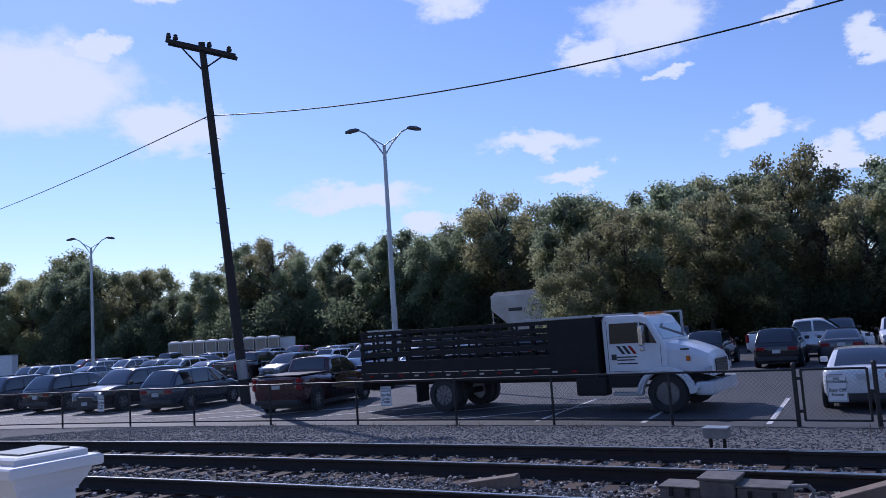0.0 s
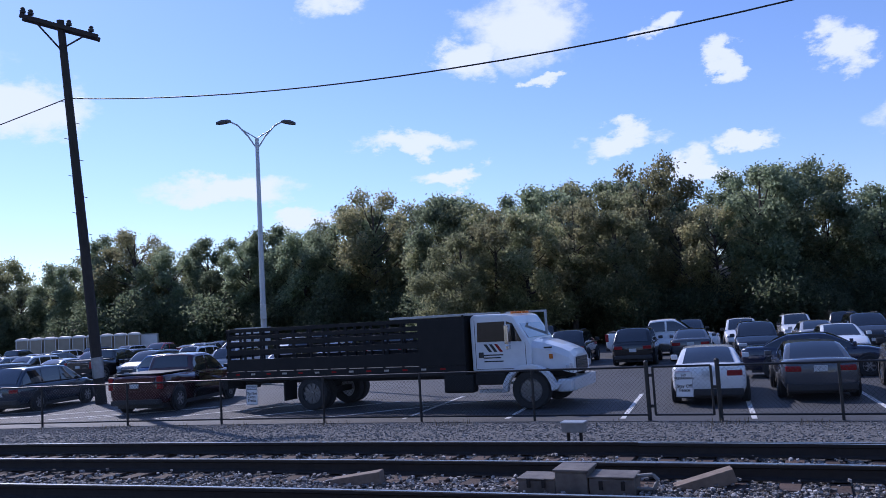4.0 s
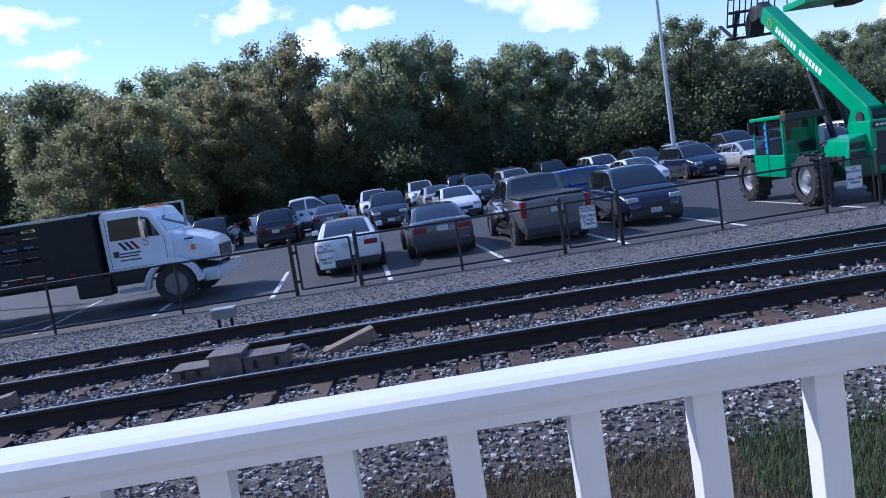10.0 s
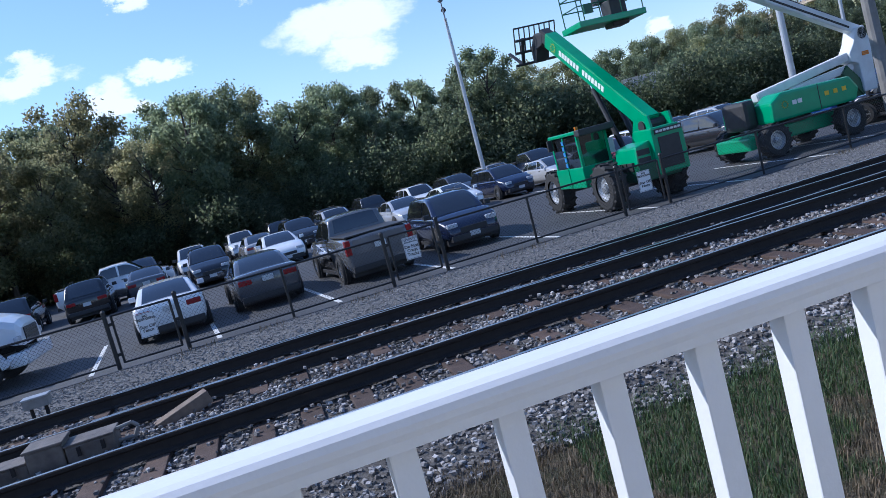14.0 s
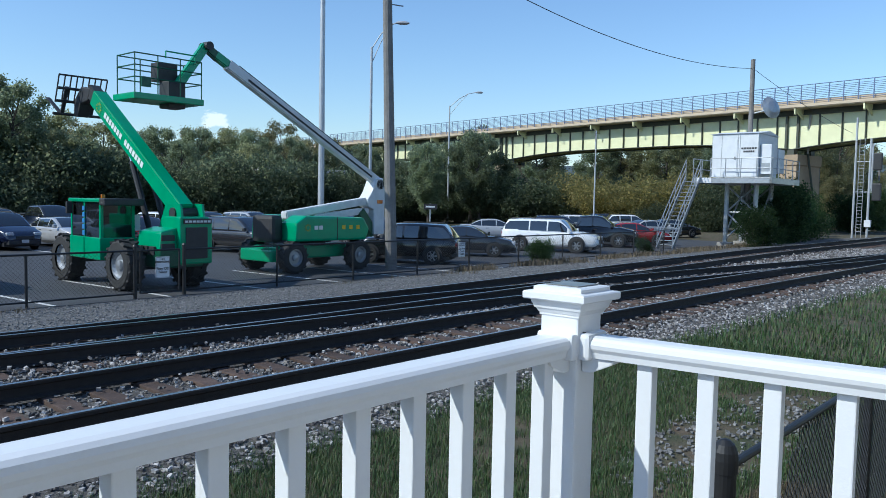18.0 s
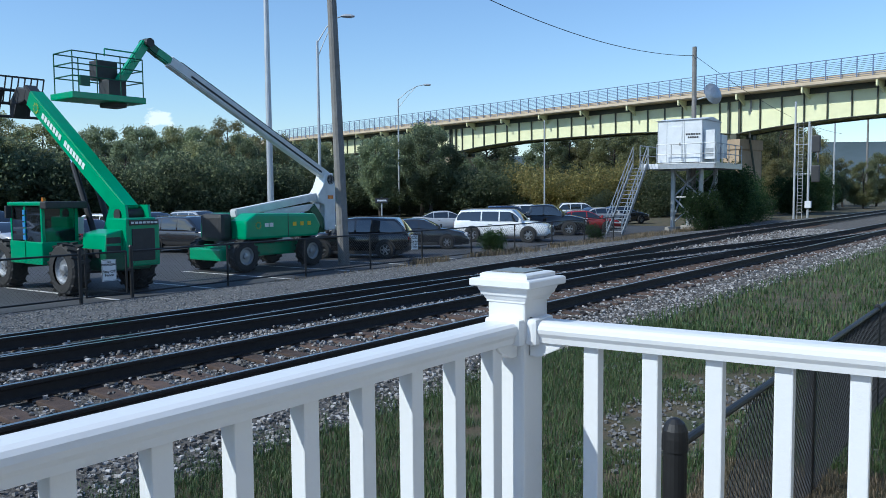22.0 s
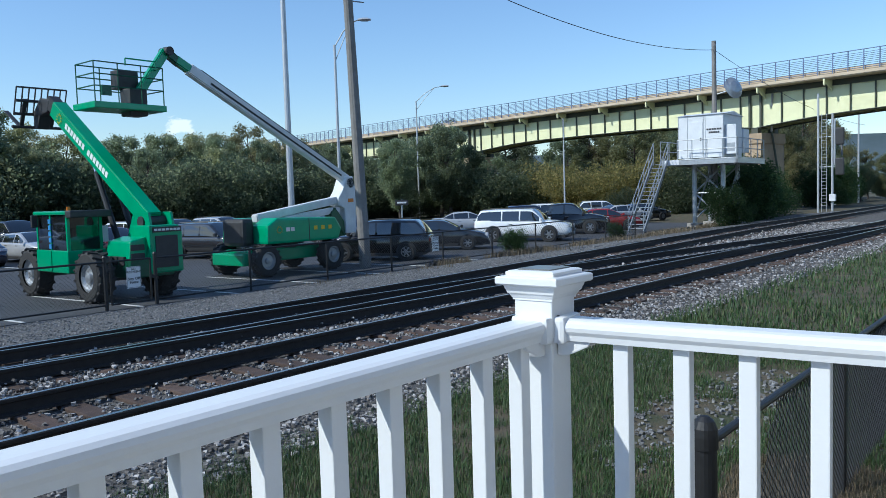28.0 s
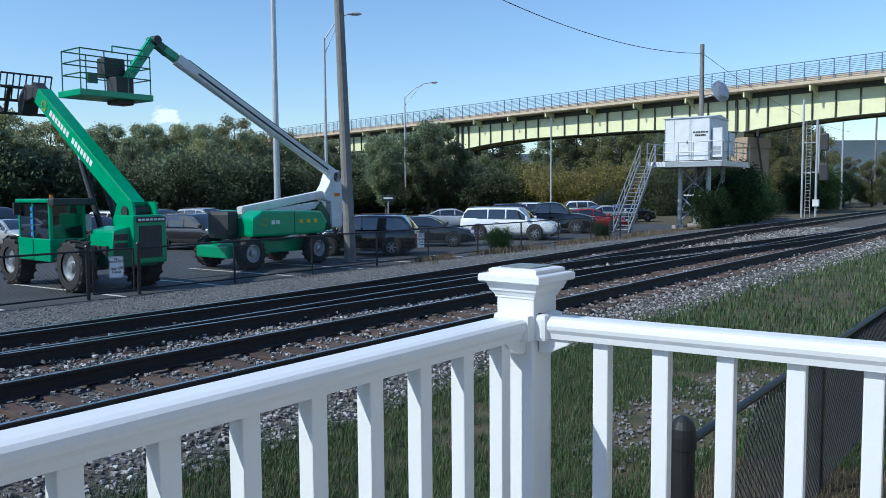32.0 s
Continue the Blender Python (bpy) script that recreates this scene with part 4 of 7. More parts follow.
        part("wing_mirror", bm, trim_black if kind in ("pickup", "suv") else car_paint, c)
        for x in (-0.55, 0.45):
            part("door_handle", boxm(x - 0.1, s * W * 0.985 - 0.012, belt - 0.17, x + 0.1, s * W * 0.985 + 0.012, belt - 0.14), trim_black, c)
        part("sill", boxm(-wx + 0.45, s * (W * 0.93) - 0.02, 0.2, wx - 0.45, s * (W * 0.93) + 0.02, 0.32, 0.01), trim_black, c)
        if kind in ("suv", "big_suv"):
            part("roof_rail", tubem((rt + 0.15, s * wt0 * 0.8, H + 0.0), (ft - 0.1, s * wt0 * 0.8, H + 0.0), 0.018, n=6), trim_black, c)
    part("rear_bumper", boxm(-L - 0.03, -W * 0.88, zl + 0.02, -L + 0.2, W * 0.88, zl + 0.2, 0.03), trim_black, c)
    part("front_bumper", boxm(L - 0.25, -W * 0.78, zl - 0.02, L + 0.02, W * 0.78, zl + 0.17, 0.03), trim_black, c)
    part("grille", boxm(L - 0.2, -W * 0.45, zl + 0.2, L + 0.012, W * 0.45, hood - 0.36, 0.02), trim_black, c)
    part("number_plate", boxm(-L - 0.045, -0.16, dk - 0.42 if kind != "sedan" else dk - 0.3, -L - 0.0, 0.16, dk - 0.27 if kind != "sedan" else dk - 0.15), plate_mat, c)
    part("number_plate", boxm(L, -0.16, zl + 0.06, L + 0.035, 0.16, zl + 0.2), plate_mat, c)
    part("underbody", boxm(-L + 0.3, -W * 0.85, 0.18, L - 0.3, W * 0.85, 0.4), trim_black, c)
    if kind == "pickup":
        bm = bmesh.new()
        box(bm, -L + 0.12, -W + 0.1, dk + 0.01, rb - 0.05, W - 0.1, dk + 0.05, 0.01)
        part("bed_cover", bm, trim_black, c, "black cargo bed cover")
        part("tailgate_panel", boxm(-L - 0.012, -W * 0.74, dk - 0.5, -L + 0.02, W * 0.74, dk - 0.08, 0.012), car_paint, c)
    return c


def car(kind, colour, x, y, heading, label, group="parked cars", size=1.0):
    """heading: degrees anticlockwise from +x in which the front points."""
    # its near end, not its middle, keeps the place drawn on the plan
    toward = Vector((x, y, 0)).normalized() * (-0.42 if group == "parked cars" else -0.15)
    at = Matrix.Translation(toward) @ spot(x, y, 0, heading)
    if kind not in PROTO:
        PROTO[kind] = car_proto(kind)
        c = PROTO[kind]
        c.matrix_basis = at
    else:
        c = copy_thing(PROTO[kind], at @ Matrix.Diagonal((size, size, size, 1)))
    c.name = "pickup_truck" if kind == "pickup" else "car"
    for o in c.children:
        o.color = (*colour, 1)
    tagged(c, label, "pickup truck" if kind == "pickup" else "car", group)
    return c


WHITE, SILVER, GREY, DGREY, BLACK = (0.78, 0.79, 0.8), (0.42, 0.43, 0.45), (0.075, 0.082, 0.095), (0.026, 0.027, 0.03), (0.007, 0.007, 0.008)
NAVY, BLUE, RED, MAROON, TAN, SLATE, GUNMETAL = (0.01, 0.016, 0.045), (0.014, 0.06, 0.21), (0.3, 0.02, 0.02), (0.06, 0.008, 0.01), (0.3, 0.26, 0.2), (0.022, 0.034, 0.055), (0.13, 0.134, 0.142)
NAMES = {"sedan": "sedan", "suv": "SUV", "big_suv": "full-size SUV", "pickup": "pickup truck"}
CN = {WHITE: "white", SILVER: "silver", GREY: "grey", DGREY: "dark grey", BLACK: "black", NAVY: "navy blue", BLUE: "bright blue", RED: "red", MAROON: "maroon", TAN: "tan", SLATE: "slate blue", GUNMETAL: "metallic grey"}


def parked(kind, colour, x, y, heading, extra="parked on the asphalt lot"):
    return car(kind, colour, x, y, heading, f"{CN[colour]} {NAMES[kind]} {extra}", size=1.0)


UP, DN = 95.5, 275.5
# first row behind the fence
parked("sedan", WHITE, -2.49, 20.65, UP, "parked with its tail to the fence")
parked("sedan", GREY, -0.24, 21.35, UP + 0.3, "parked with its tail to the fence")
parked("pickup", GUNMETAL, 2.42, 21.00, UP + 0.5, "parked with its tail to the fence")
parked("suv", NAVY, 5.13, 21.19, DN - 4 + 0.7, "parked nose to the fence")
# second row
parked("suv", DGREY, -9.57, 34.09, UP, "parked behind the stake truck")
parked("suv", BLACK, -6.59, 32.76, UP, "with red tail lamps parked on the lot")
parked("pickup", WHITE, -6.39, 37.78, 4, "crew cab standing across the aisle")
parked("sedan", GREY, -4.66, 34.46, UP)
parked("suv", BLACK, -2.10, 33.06, DN)
parked("sedan", WHITE, 0.74, 32.42, DN + 0.4, "with a dark hood scoop parked on the lot")
parked("suv", WHITE, -3.18, 40.69, DN)
parked("suv", GREY, -6.04, 44.71, DN)
parked("suv", WHITE, -0.86, 45.22, DN + 0.3)
parked("sedan", SILVER, -0.04, 38.70, UP + 0.4)
parked("suv", DGREY, 2.02, 39.14, DN + 0.4)
parked("suv", DGREY, 1.29, 46.83, UP + 0.4)
parked("suv", BLACK, 4.05, 46.52, UP + 0.5)
parked("suv", SILVER, 3.90, 39.47, DN + 0.5)
parked("sedan", SILVER, 6.23, 33.60, DN + 0.6)
parked("suv", WHITE, 8.67, 41.32, DN + 0.7)
parked("sedan", WHITE, 8.60, 33.99, DN + 0.8)
parked("suv", DGREY, 6.63, 46.70, UP + 0.6)
parked("suv", NAVY, 11.23, 34.63, DN + 1.1)
parked("suv", DGREY, 11.01, 41.81, DN + 0.9)
parked("sedan", SILVER, 13.79, 34.87, DN + 1.3)
parked("suv", SILVER, 13.45, 42.23, DN + 1.1)
parked("suv", GREY, 16.35, 35.48, DN + 1.6)
parked("pickup", DGREY, 16.10, 42.98, DN + 1.3)
parked("suv", WHITE, 19.12, 35.92, DN + 1.7)
parked("suv", BLACK, 18.68, 43.23, DN + 1.5)
parked("suv", RED, 14.22, 28.85, DN + 1.6, "parked behind the green telehandler")
parked("suv", DGREY, 18.21, 28.03, DN + 6 + 2.0, "parked beyond the green lifts")
parked("sedan", WHITE, 22.18, 30.29, DN + 2.1)
parked("suv", NAVY, 25.89, 28.43, DN + 2.2)
parked("suv", DGREY, 21.50, 36.35, DN + 1.8)
parked("suv", SILVER, 24.49, 36.92, DN + 2.0)
# first row to the right, angled stalls
parked("suv", BLACK, 20.26, 20.55, 122.3, "parked with its tail to the fence")
parked("sedan", DGREY, 24.94, 21.69, 306.5, "parked nose to the fence")
parked("big_suv", WHITE, 30.55, 21.24, 290.7, "long and boxy parked nose to the fence")
parked("pickup", BLACK, 36.22, 22.80, 294.8, "crew cab parked nose to the fence")
parked("sedan", RED, 39.71, 22.24, 314.9)
parked("suv", WHITE, 46.50, 30.09, 314.8)
parked("sedan", SILVER, 47.68, 25.37, 333)
parked("sedan", DGREY, 51.75, 25.94, 333)
parked("suv", NAVY, 41.45, 28.36, 314.7)
parked("sedan", SILVER, 36.33, 29.45, 314.5)
parked("suv", WHITE, 54.14, 30.59, 314.9)
# rows to the left
parked("pickup", MAROON, -18.49, 19.67, 102.8, "parked beside the leaning pole")
parked("suv", SLATE, -24.26, 19.28, 100.7, "parked with its tail to the fence")
parked("big_suv", BLACK, -27.70, 19.09, 279.4, "with a roof rack parked nose to the fence")
parked("suv", BLACK, -30.98, 18.80, 100.3)
parked("suv", DGREY, -34.01, 18.55, 100.2)
parked("sedan", BLACK, -37.04, 18.21, 280.1)
parked("suv", NAVY, -40.08, 17.87, 100.1)
random.seed(31)
for y, x0, x1, step in ((32.5, -14.0, -58.0, 3.0), (38.4, -12.5, -60.0, 3.0), (48.0, -16.0, -78.0, 3.3), (53.8, -18.0, -60.0, 3.4)):
    x = x0
    while x > x1:
        if random.random() < 0.86:
            parked(random.choice(("suv", "suv", "suv", "sedan", "sedan", "pickup")), random.choice((BLACK, DGREY, GREY, SILVER, SILVER, WHITE, WHITE, NAVY, DGREY, RED)), x + random.uniform(-0.2, 0.2), y + random.uniform(-0.3, 0.3) + 0.02 * x, random.choice((98, 278)))
        x -= step
# cars that drive through the aisle
moving_car = car("sedan", NAVY, -12, 25.8, 0, "dark navy sedan driving along the aisle", "moving cars")
moving_suv = car("suv", BLUE, -14, 26.2, 0, "bright blue SUV driving along the aisle", "moving cars")

# painted stall lines
stalls = lot_thing("stall_lines", pose(0, 0, 0), "worn white painted parking stall lines", "road marking", kind="structure")
bm = bmesh.new()
box(bm, -0.05, 0, 0.004, 0.05, 4.6, 0.007)
lm = bpy.data.meshes.new("stall_line")
bm.to_mesh(lm)
bm.free()
lm.materials.append(line_paint)
for i in range(-6, 11):
    o = new("stall_line", lm)
    o.parent = stalls
    o.matrix_basis = pose(-3.74 + 2.49 * i, 16.25, 0, 0, 0, 6 if i > -1 else -42 if i < -2 else 6)
for i in range(-8, 9):
    o = new("stall_line", lm)
    o.parent = stalls
    o.matrix_basis = pose(-3.7 + 2.6 * i, 30.2, 0, 0, 0, 6)
for i in range(8):
    o = new("stall_line", lm)
    o.parent = stalls
    o.matrix_basis = pose(-20 - 2.9 * i, 16.0 - 0.2 * i, 0, 0, 0, -55)
# ---- stake-bed truck ----
white_enamel = mat("white_enamel", (0.74, 0.76, 0.79), 0.3, rgb2=(0.62, 0.64, 0.67), scale=2.5, coat=0.5)
bed_black = mat("black_enamel", (0.011, 0.011, 0.012), 0.6, rgb2=(0.019, 0.018, 0.018), scale=4, bump=0.1, spec=0.25)
rim_bright = mat("polished_rim", (0.3, 0.3, 0.31), 0.35, metal=0.6, rgb2=(0.14, 0.14, 0.145), scale=12)
orange = mat("amber_lens", (0.6, 0.16, 0.02), 0.2)


def bar(parent, name, *b, m=None, bevel=0.006, label=""):
    return part(name, boxm(*b, bevel), m or bed_black, parent, label)


def stake_truck():
    t = lot_thing("stake_truck", pose(-6.17, 18.95, 0) @ Matrix.Diagonal((0.985, 0.97, 0.95, 1)), "white conventional-cab truck with a long black stake bed", "truck")
    Y = 1.2
    # cab: front wheels at x = 0
    bm = bmesh.new()
    prism(bm, [(-1.52, 0.92), (0.0, 0.92), (0.02, 1.5), (-0.06, 1.72), (-0.42, 2.3), (-0.6, 2.36), (-1.45, 2.38), (-1.54, 2.3)], -1.02, 1.02, 0.05)
    part("cab", bm, white_enamel, t)
    bm = bmesh.new()
    rings = []
    for x, z0, z1, w in ((-0.02, 1.0, 1.68, 0.92), (0.28, 0.98, 1.62, 0.9), (0.62, 0.92, 1.5, 0.84), (0.86, 0.85, 1.38, 0.78), (0.95, 0.82, 1.24, 0.72)):
        rings.append([(x, a * w, z) for a, z in ((-1, z0), (-1, z1 - 0.18), (-0.86, z1 - 0.03), (-0.4, z1 + 0.02), (0.4, z1 + 0.02), (0.86, z1 - 0.03), (1, z1 - 0.18), (1, z0))])
    loft(bm, rings)
    part("hood", bm, white_enamel, t, "sloping white hood")
    for s in (-1, 1):
        bm = bmesh.new()
        outer = [(math.cos(a) * 0.68, 0.45 + math.sin(a) * 0.66) for a in [math.pi * i / 10 for i in range(0, 11)]]
        inner = [(math.cos(a) * 0.55, 0.45 + math.sin(a) * 0.55) for a in [math.pi * i / 10 for i in range(10, -1, -1)]]
        prism(bm, [(0.76, 0.62)] + outer[1:] + [(-0.7, 0.45)] + inner + [(0.7, 0.5)], s * 1.16 - 0.16, s * 1.16 + 0.04, 0.02)
        part("fender", bm, white_enamel, t)
        bar(t, "bumper_end", 0.66, s * 1.0 - 0.2, 0.42, 1.0, s * 1.0 + 0.2, 0.72, m=white_enamel, bevel=0.05)
        bar(t, "headlamp", 0.84, s * 0.86 - 0.16, 0.9, 0.94, s * 0.86 + 0.12, 1.06, m=lamp_clear, bevel=0.03)
        bar(t, "turn_lamp", 0.42, s * 0.9 - 0.03, 1.2, 0.5, s * 0.9 + 0.03, 1.32, m=orange, label="amber side lamp")
        bar(t, "step", -1.3, s * 1.1 - 0.1, 0.42, -0.62, s * 1.1 + 0.1, 0.5, m=galv, label="ribbed metal step")
        bar(t, "step", -1.4, s * 1.05 - 0.12, 0.62, -0.62, s * 1.05 + 0.12, 0.9, m=bed_black)
        bar(t, "fuel_tank", -2.25, s * 1.0 - 0.2, 0.42, -1.45, s * 1.0 + 0.15, 0.88, bevel=0.06)
        q = [(-1.36, s * 1.028, 1.68), (-0.62, s * 1.028, 1.68), (-0.62, s * 1.028, 2.18), (-1.34, s * 1.028, 2.18)]
        bm = bmesh.new()
        quad_pane(bm, q if s < 0 else q[::-1], 0.004)
        part("door_window", bm, car_glass, t)
        q = [(-0.58, s * 1.028, 1.68), (-0.2, s * 1.028, 1.66), (-0.42, s * 1.028, 2.12), (-0.58, s * 1.028, 2.18)]
        bm = bmesh.new()
        quad_pane(bm, q if s < 0 else q[::-1], 0.004)
        part("vent_window", bm, car_glass, t)
        for b in ((-1.42, 1.0, -1.41, 2.24), (-0.13, 1.0, -0.12, 1.64), (-1.42, 0.99, -0.12, 1.0)):
            part("door_seam", boxm(b[0], s * 1.022 - 0.004, b[1], b[2], s * 1.022 + 0.004, b[3]), trim_black, t)
        bar(t, "door_handle", -1.33, s * 1.03 - 0.02, 1.28, -1.21, s * 1.03 + 0.02, 1.42, m=trim_black)
        mi = part("mirror", boxm(-0.52, s * 1.28 - 0.1, 1.62, -0.42, s * 1.28 + 0.1, 2.1, 0.02), chrome, t, "tall chrome mirror")
        part("mirror_arm", tubem((-0.47, s * 1.02, 2.06), (-0.47, s * 1.25, 2.06), 0.014), chrome, mi)
        part("spot_mirror", boxm(-0.5, s * 1.28 - 0.09, 1.48, -0.42, s * 1.28 + 0.09, 1.6, 0.03), chrome, mi)
        # door emblem: two dark and one red slanted bars over two lines of lettering
        for i, (x, m) in enumerate(((-1.2, sign_black), (-1.06, sign_black), (-0.92, lamp_red))):
            bm = bmesh.new()
            prism(bm, [(x, 1.62), (x + 0.08, 1.62), (x + 0.22, 1.42), (x + 0.14, 1.42)], s * 1.026 - 0.003, s * 1.026 + 0.003)
            part("emblem", bm, m, t)
        for z, w in ((1.33, 0.5), (1.26, 0.44), (1.17, 0.5)):
            part("lettering_bar", boxm(-1.2, s * 1.026 - 0.003, z, -1.2 + w, s * 1.026 + 0.003, z + 0.03), trim_black, t)
        part("fleet_mark", boxm(0.3, s * 0.915 - 0.01, 1.46, 0.5, s * 0.915 + 0.01, 1.5), trim_black, t)
    bm = bmesh.new()
    quad_pane(bm, [(-0.07, 0.9, 1.74), (-0.07, -0.9, 1.74), (-0.40, -0.82, 2.24), (-0.40, 0.82, 2.24)][::-1], 0.01)
    part("windshield", bm, car_glass, t)
    bar(t, "grille", 0.91, -0.5, 0.86, 0.975, 0.5, 1.2, m=trim_black, bevel=0.01)
    for z in (0.92, 0.99, 1.06, 1.13):
        bar(t, "grille_bar", 0.96, -0.48, z, 0.985, 0.48, z + 0.02, m=chrome, bevel=0.003)
    bar(t, "bumper", 0.8, -1.0, 0.42, 1.04, 1.0, 0.72, m=white_enamel, bevel=0.04)
    for y in (-0.5, -0.2, 0.0, 0.2, 0.5):
        part("roof_lamp", boxm(-0.62, y - 0.05, 2.36, -0.5, y + 0.05, 2.42, 0.015), orange, t)
    # chassis
    for s in (-0.42, 0.42):
        bar(t, "frame_rail", -8.9, s - 0.05, 0.72, 0.9, s + 0.05, 0.95)
    bar(t, "axle", -0.06, -0.9, 0.4, 0.06, 0.9, 0.52)
    bar(t, "axle", -6.25, -0.9, 0.38, -6.1, 0.9, 0.54)
    for s in (-1, 1):
        wheel(t, 0, s * 1.06, 0.47, 0.27, s, rim_bright, 10)
        wheel(t, -6.18, s * 1.06, 0.47, 0.26, s, rim_bright, 10)
        wheel(t, -6.18, s * 0.72, 0.46, 0.26, s, white_enamel, 10)
        bar(t, "mud_flap", -7.05, s * 0.95 - 0.28, 0.28, -7.0, s * 0.95 + 0.28, 0.82)
    # stake bed
    x0, x1 = -9.02, -1.62
    bar(t, "bed_floor", x0, -Y, 0.98, x1, Y, 1.12)
    bar(t, "side_skirt", x0, -Y, 0.86, x1, -Y + 0.05, 0.98)
    bar(t, "side_skirt", x0, Y - 0.05, 0.86, x1, Y, 0.98)
    n = 13
    for s in (-1, 1):
        ys = s * (Y - 0.04)
        for i in range(n + 1):
            x = x0 + 0.1 + (x1 - x0 - 0.2) * i / n
            bar(t, "stake", x - 0.03, ys - 0.03, 1.1, x + 0.03, ys + 0.03, 2.36)
        for z, h in ((1.14, 0.34), (1.6, 0.15), (1.86, 0.13), (2.06, 0.1), (2.26, 0.1)):
            bar(t, "slat", x0 + 0.05, ys + s * 0.03 - 0.012, z, x1 - 0.05, ys + s * 0.03 + 0.012, z + h)
        for i in range(n):
            x = x0 + 0.4 + (x1 - x0 - 0.5) * i / n
            part("reflector", boxm(x - 0.07, s * Y - 0.006, 1.02, x + 0.07, s * Y + 0.008, 1.07), alloy if i % 2 else lamp_red, t)
    for i in range(5):
        y = -Y + 0.1 + i * (2 * Y - 0.2) / 4
        bar(t, "rear_stake", x0 - 0.02, y - 0.03, 1.1, x0 + 0.04, y + 0.03, 2.3)
    for z in (1.2, 1.5, 1.8, 2.1, 2.26):
        bar(t, "rear_slat", x0 - 0.03, -Y + 0.04, z, x0 - 0.005, Y - 0.04, z + 0.11)
    bar(t, "headboard", x1 - 0.06, -Y, 1.1, x1, Y, 2.4)
    bar(t, "side_panel", -2.9, -Y - 0.012, 1.12, x1, -Y + 0.0, 2.3)
    bar(t, "tarp_roll", -3.7, -Y + 0.02, 2.37, x1 + 0.1, Y - 0.02, 2.43, m=galv, label="pale folded tarp rack over the bed")
    for fx, fz0, fz1, fw in ((0.4, 1.5, 2.42, 0.05), (1.5, 1.7, 2.42, 0.06), (0.4, 2.37, 2.42, 1.1)):
        bar(t, "tarp_frame", x1 + fx, Y - 0.55, fz0, x1 + fx + fw, Y - 0.5, fz1, m=galv)
    bar(t, "rear_hitch", x0 - 0.3, -0.35, 0.55, x0, 0.35, 0.8)
    bar(t, "lift_gate", x0 - 0.25, -Y + 0.1, 0.62, x0 - 0.05, Y - 0.1, 0.98)
    for s in (-1, 1):
        part("tail_lamp", boxm(x0 - 0.04, s * 0.9 - 0.1, 0.86, x0, s * 0.9 + 0.1, 0.96), lamp_red, t)
    return t


stake_truck()
# ---- green telehandler and boom lift ----
green = mat("green_enamel", (0.0, 0.33, 0.145), 0.35, rgb2=(0.0, 0.25, 0.11), scale=2.2, coat=0.3, bump=0.03)
dgreen = mat("dark_green_enamel", (0.004, 0.10, 0.05), 0.4, rgb2=(0.003, 0.06, 0.03), scale=4)
boom_white = mat("boom_white", (0.72, 0.74, 0.75), 0.4, rgb2=(0.55, 0.56, 0.57), scale=3)
yellow = mat("yellow_mark", (0.75, 0.55, 0.03), 0.5)
blue_mark = mat("blue_sticker", (0.05, 0.25, 0.55), 0.4)
letter_white = mat("letter_white", (0.8, 0.82, 0.8), 0.5)


LUGS = {}


def tread_wheel(parent, x, y, r, w, side, rim_m):
    """A lugged off-road tyre on a dished rim, axle along local y."""
    bm = bmesh.new()
    lathe(bm, [(r * 0.55, -w / 2), (r * 0.85, -w / 2), (r * 0.94, -w * 0.4), (r * 0.94, w * 0.4), (r * 0.85, w / 2), (r * 0.55, w / 2), (r * 0.53, w * 0.1)], 28, "Y", caps=False)
    t = part("wheel", bm, rubber, parent, "heavy lugged tyre")
    if (r, w) not in LUGS:
        lb = bmesh.new()
        box(lb, -r * 0.05, -w * 0.26, -r * 0.055, r * 0.05, w * 0.26, r * 0.055, r * 0.012)
        LUGS[(r, w)] = bpy.data.meshes.new("lug")
        lb.to_mesh(LUGS[(r, w)])
        lb.free()
        LUGS[(r, w)].materials.append(rubber)
    for i in range(16):
        for s in (-1, 1):
            a = 2 * math.pi * (i + (0.25 if s > 0 else -0.25)) / 16
            o = new("lug", LUGS[(r, w)])
            o.parent = t
            o.matrix_basis = Matrix.Rotation(a, 4, "Y") @ Matrix.Translation((r * 0.95, s * w * 0.25, 0)) @ Matrix.Rotation(s * 0.5, 4, "X")
    t.matrix_basis = pose(x, y, r)
    bm = bmesh.new()
    o = side * w * 0.4
    lathe(bm, [(r * 0.56, o - side * 0.06), (r * 0.56, o), (r * 0.48, o), (r * 0.36, o - side * 0.1), (r * 0.2, o - side * 0.1), (r * 0.18, o), (r * 0.04, o + side * 0.02)], 20, "Y")
    part("rim", bm, rim_m, t)
    return t


def word(parent, body, size, m, label, material):
    me = text_mesh(body, size, "lettering")
    me.materials.append(material)
    o = new("lettering", me)
    o.parent = parent
    o.matrix_basis = m
    if label:
        o["label"] = label
    return o


def emblem(parent, m, r, material):
    """A plain round mark with rays."""
    bm = bmesh.new()
    for i in range(10):
        a = 2 * math.pi * i / 10
        p = [(math.cos(a + d) * q * r, 0, math.sin(a + d) * q * r) for d, q in ((-0.25, 0.62), (0, 1.0), (0.25, 0.62), (0, 0.5))]
        bm.faces.new([bm.verts.new(v) for v in p])
    bmesh.ops.solidify(bm, geom=bm.faces[:], thickness=0.004)
    o = part("emblem", bm, material, parent)
    o.matrix_basis = m
    return o


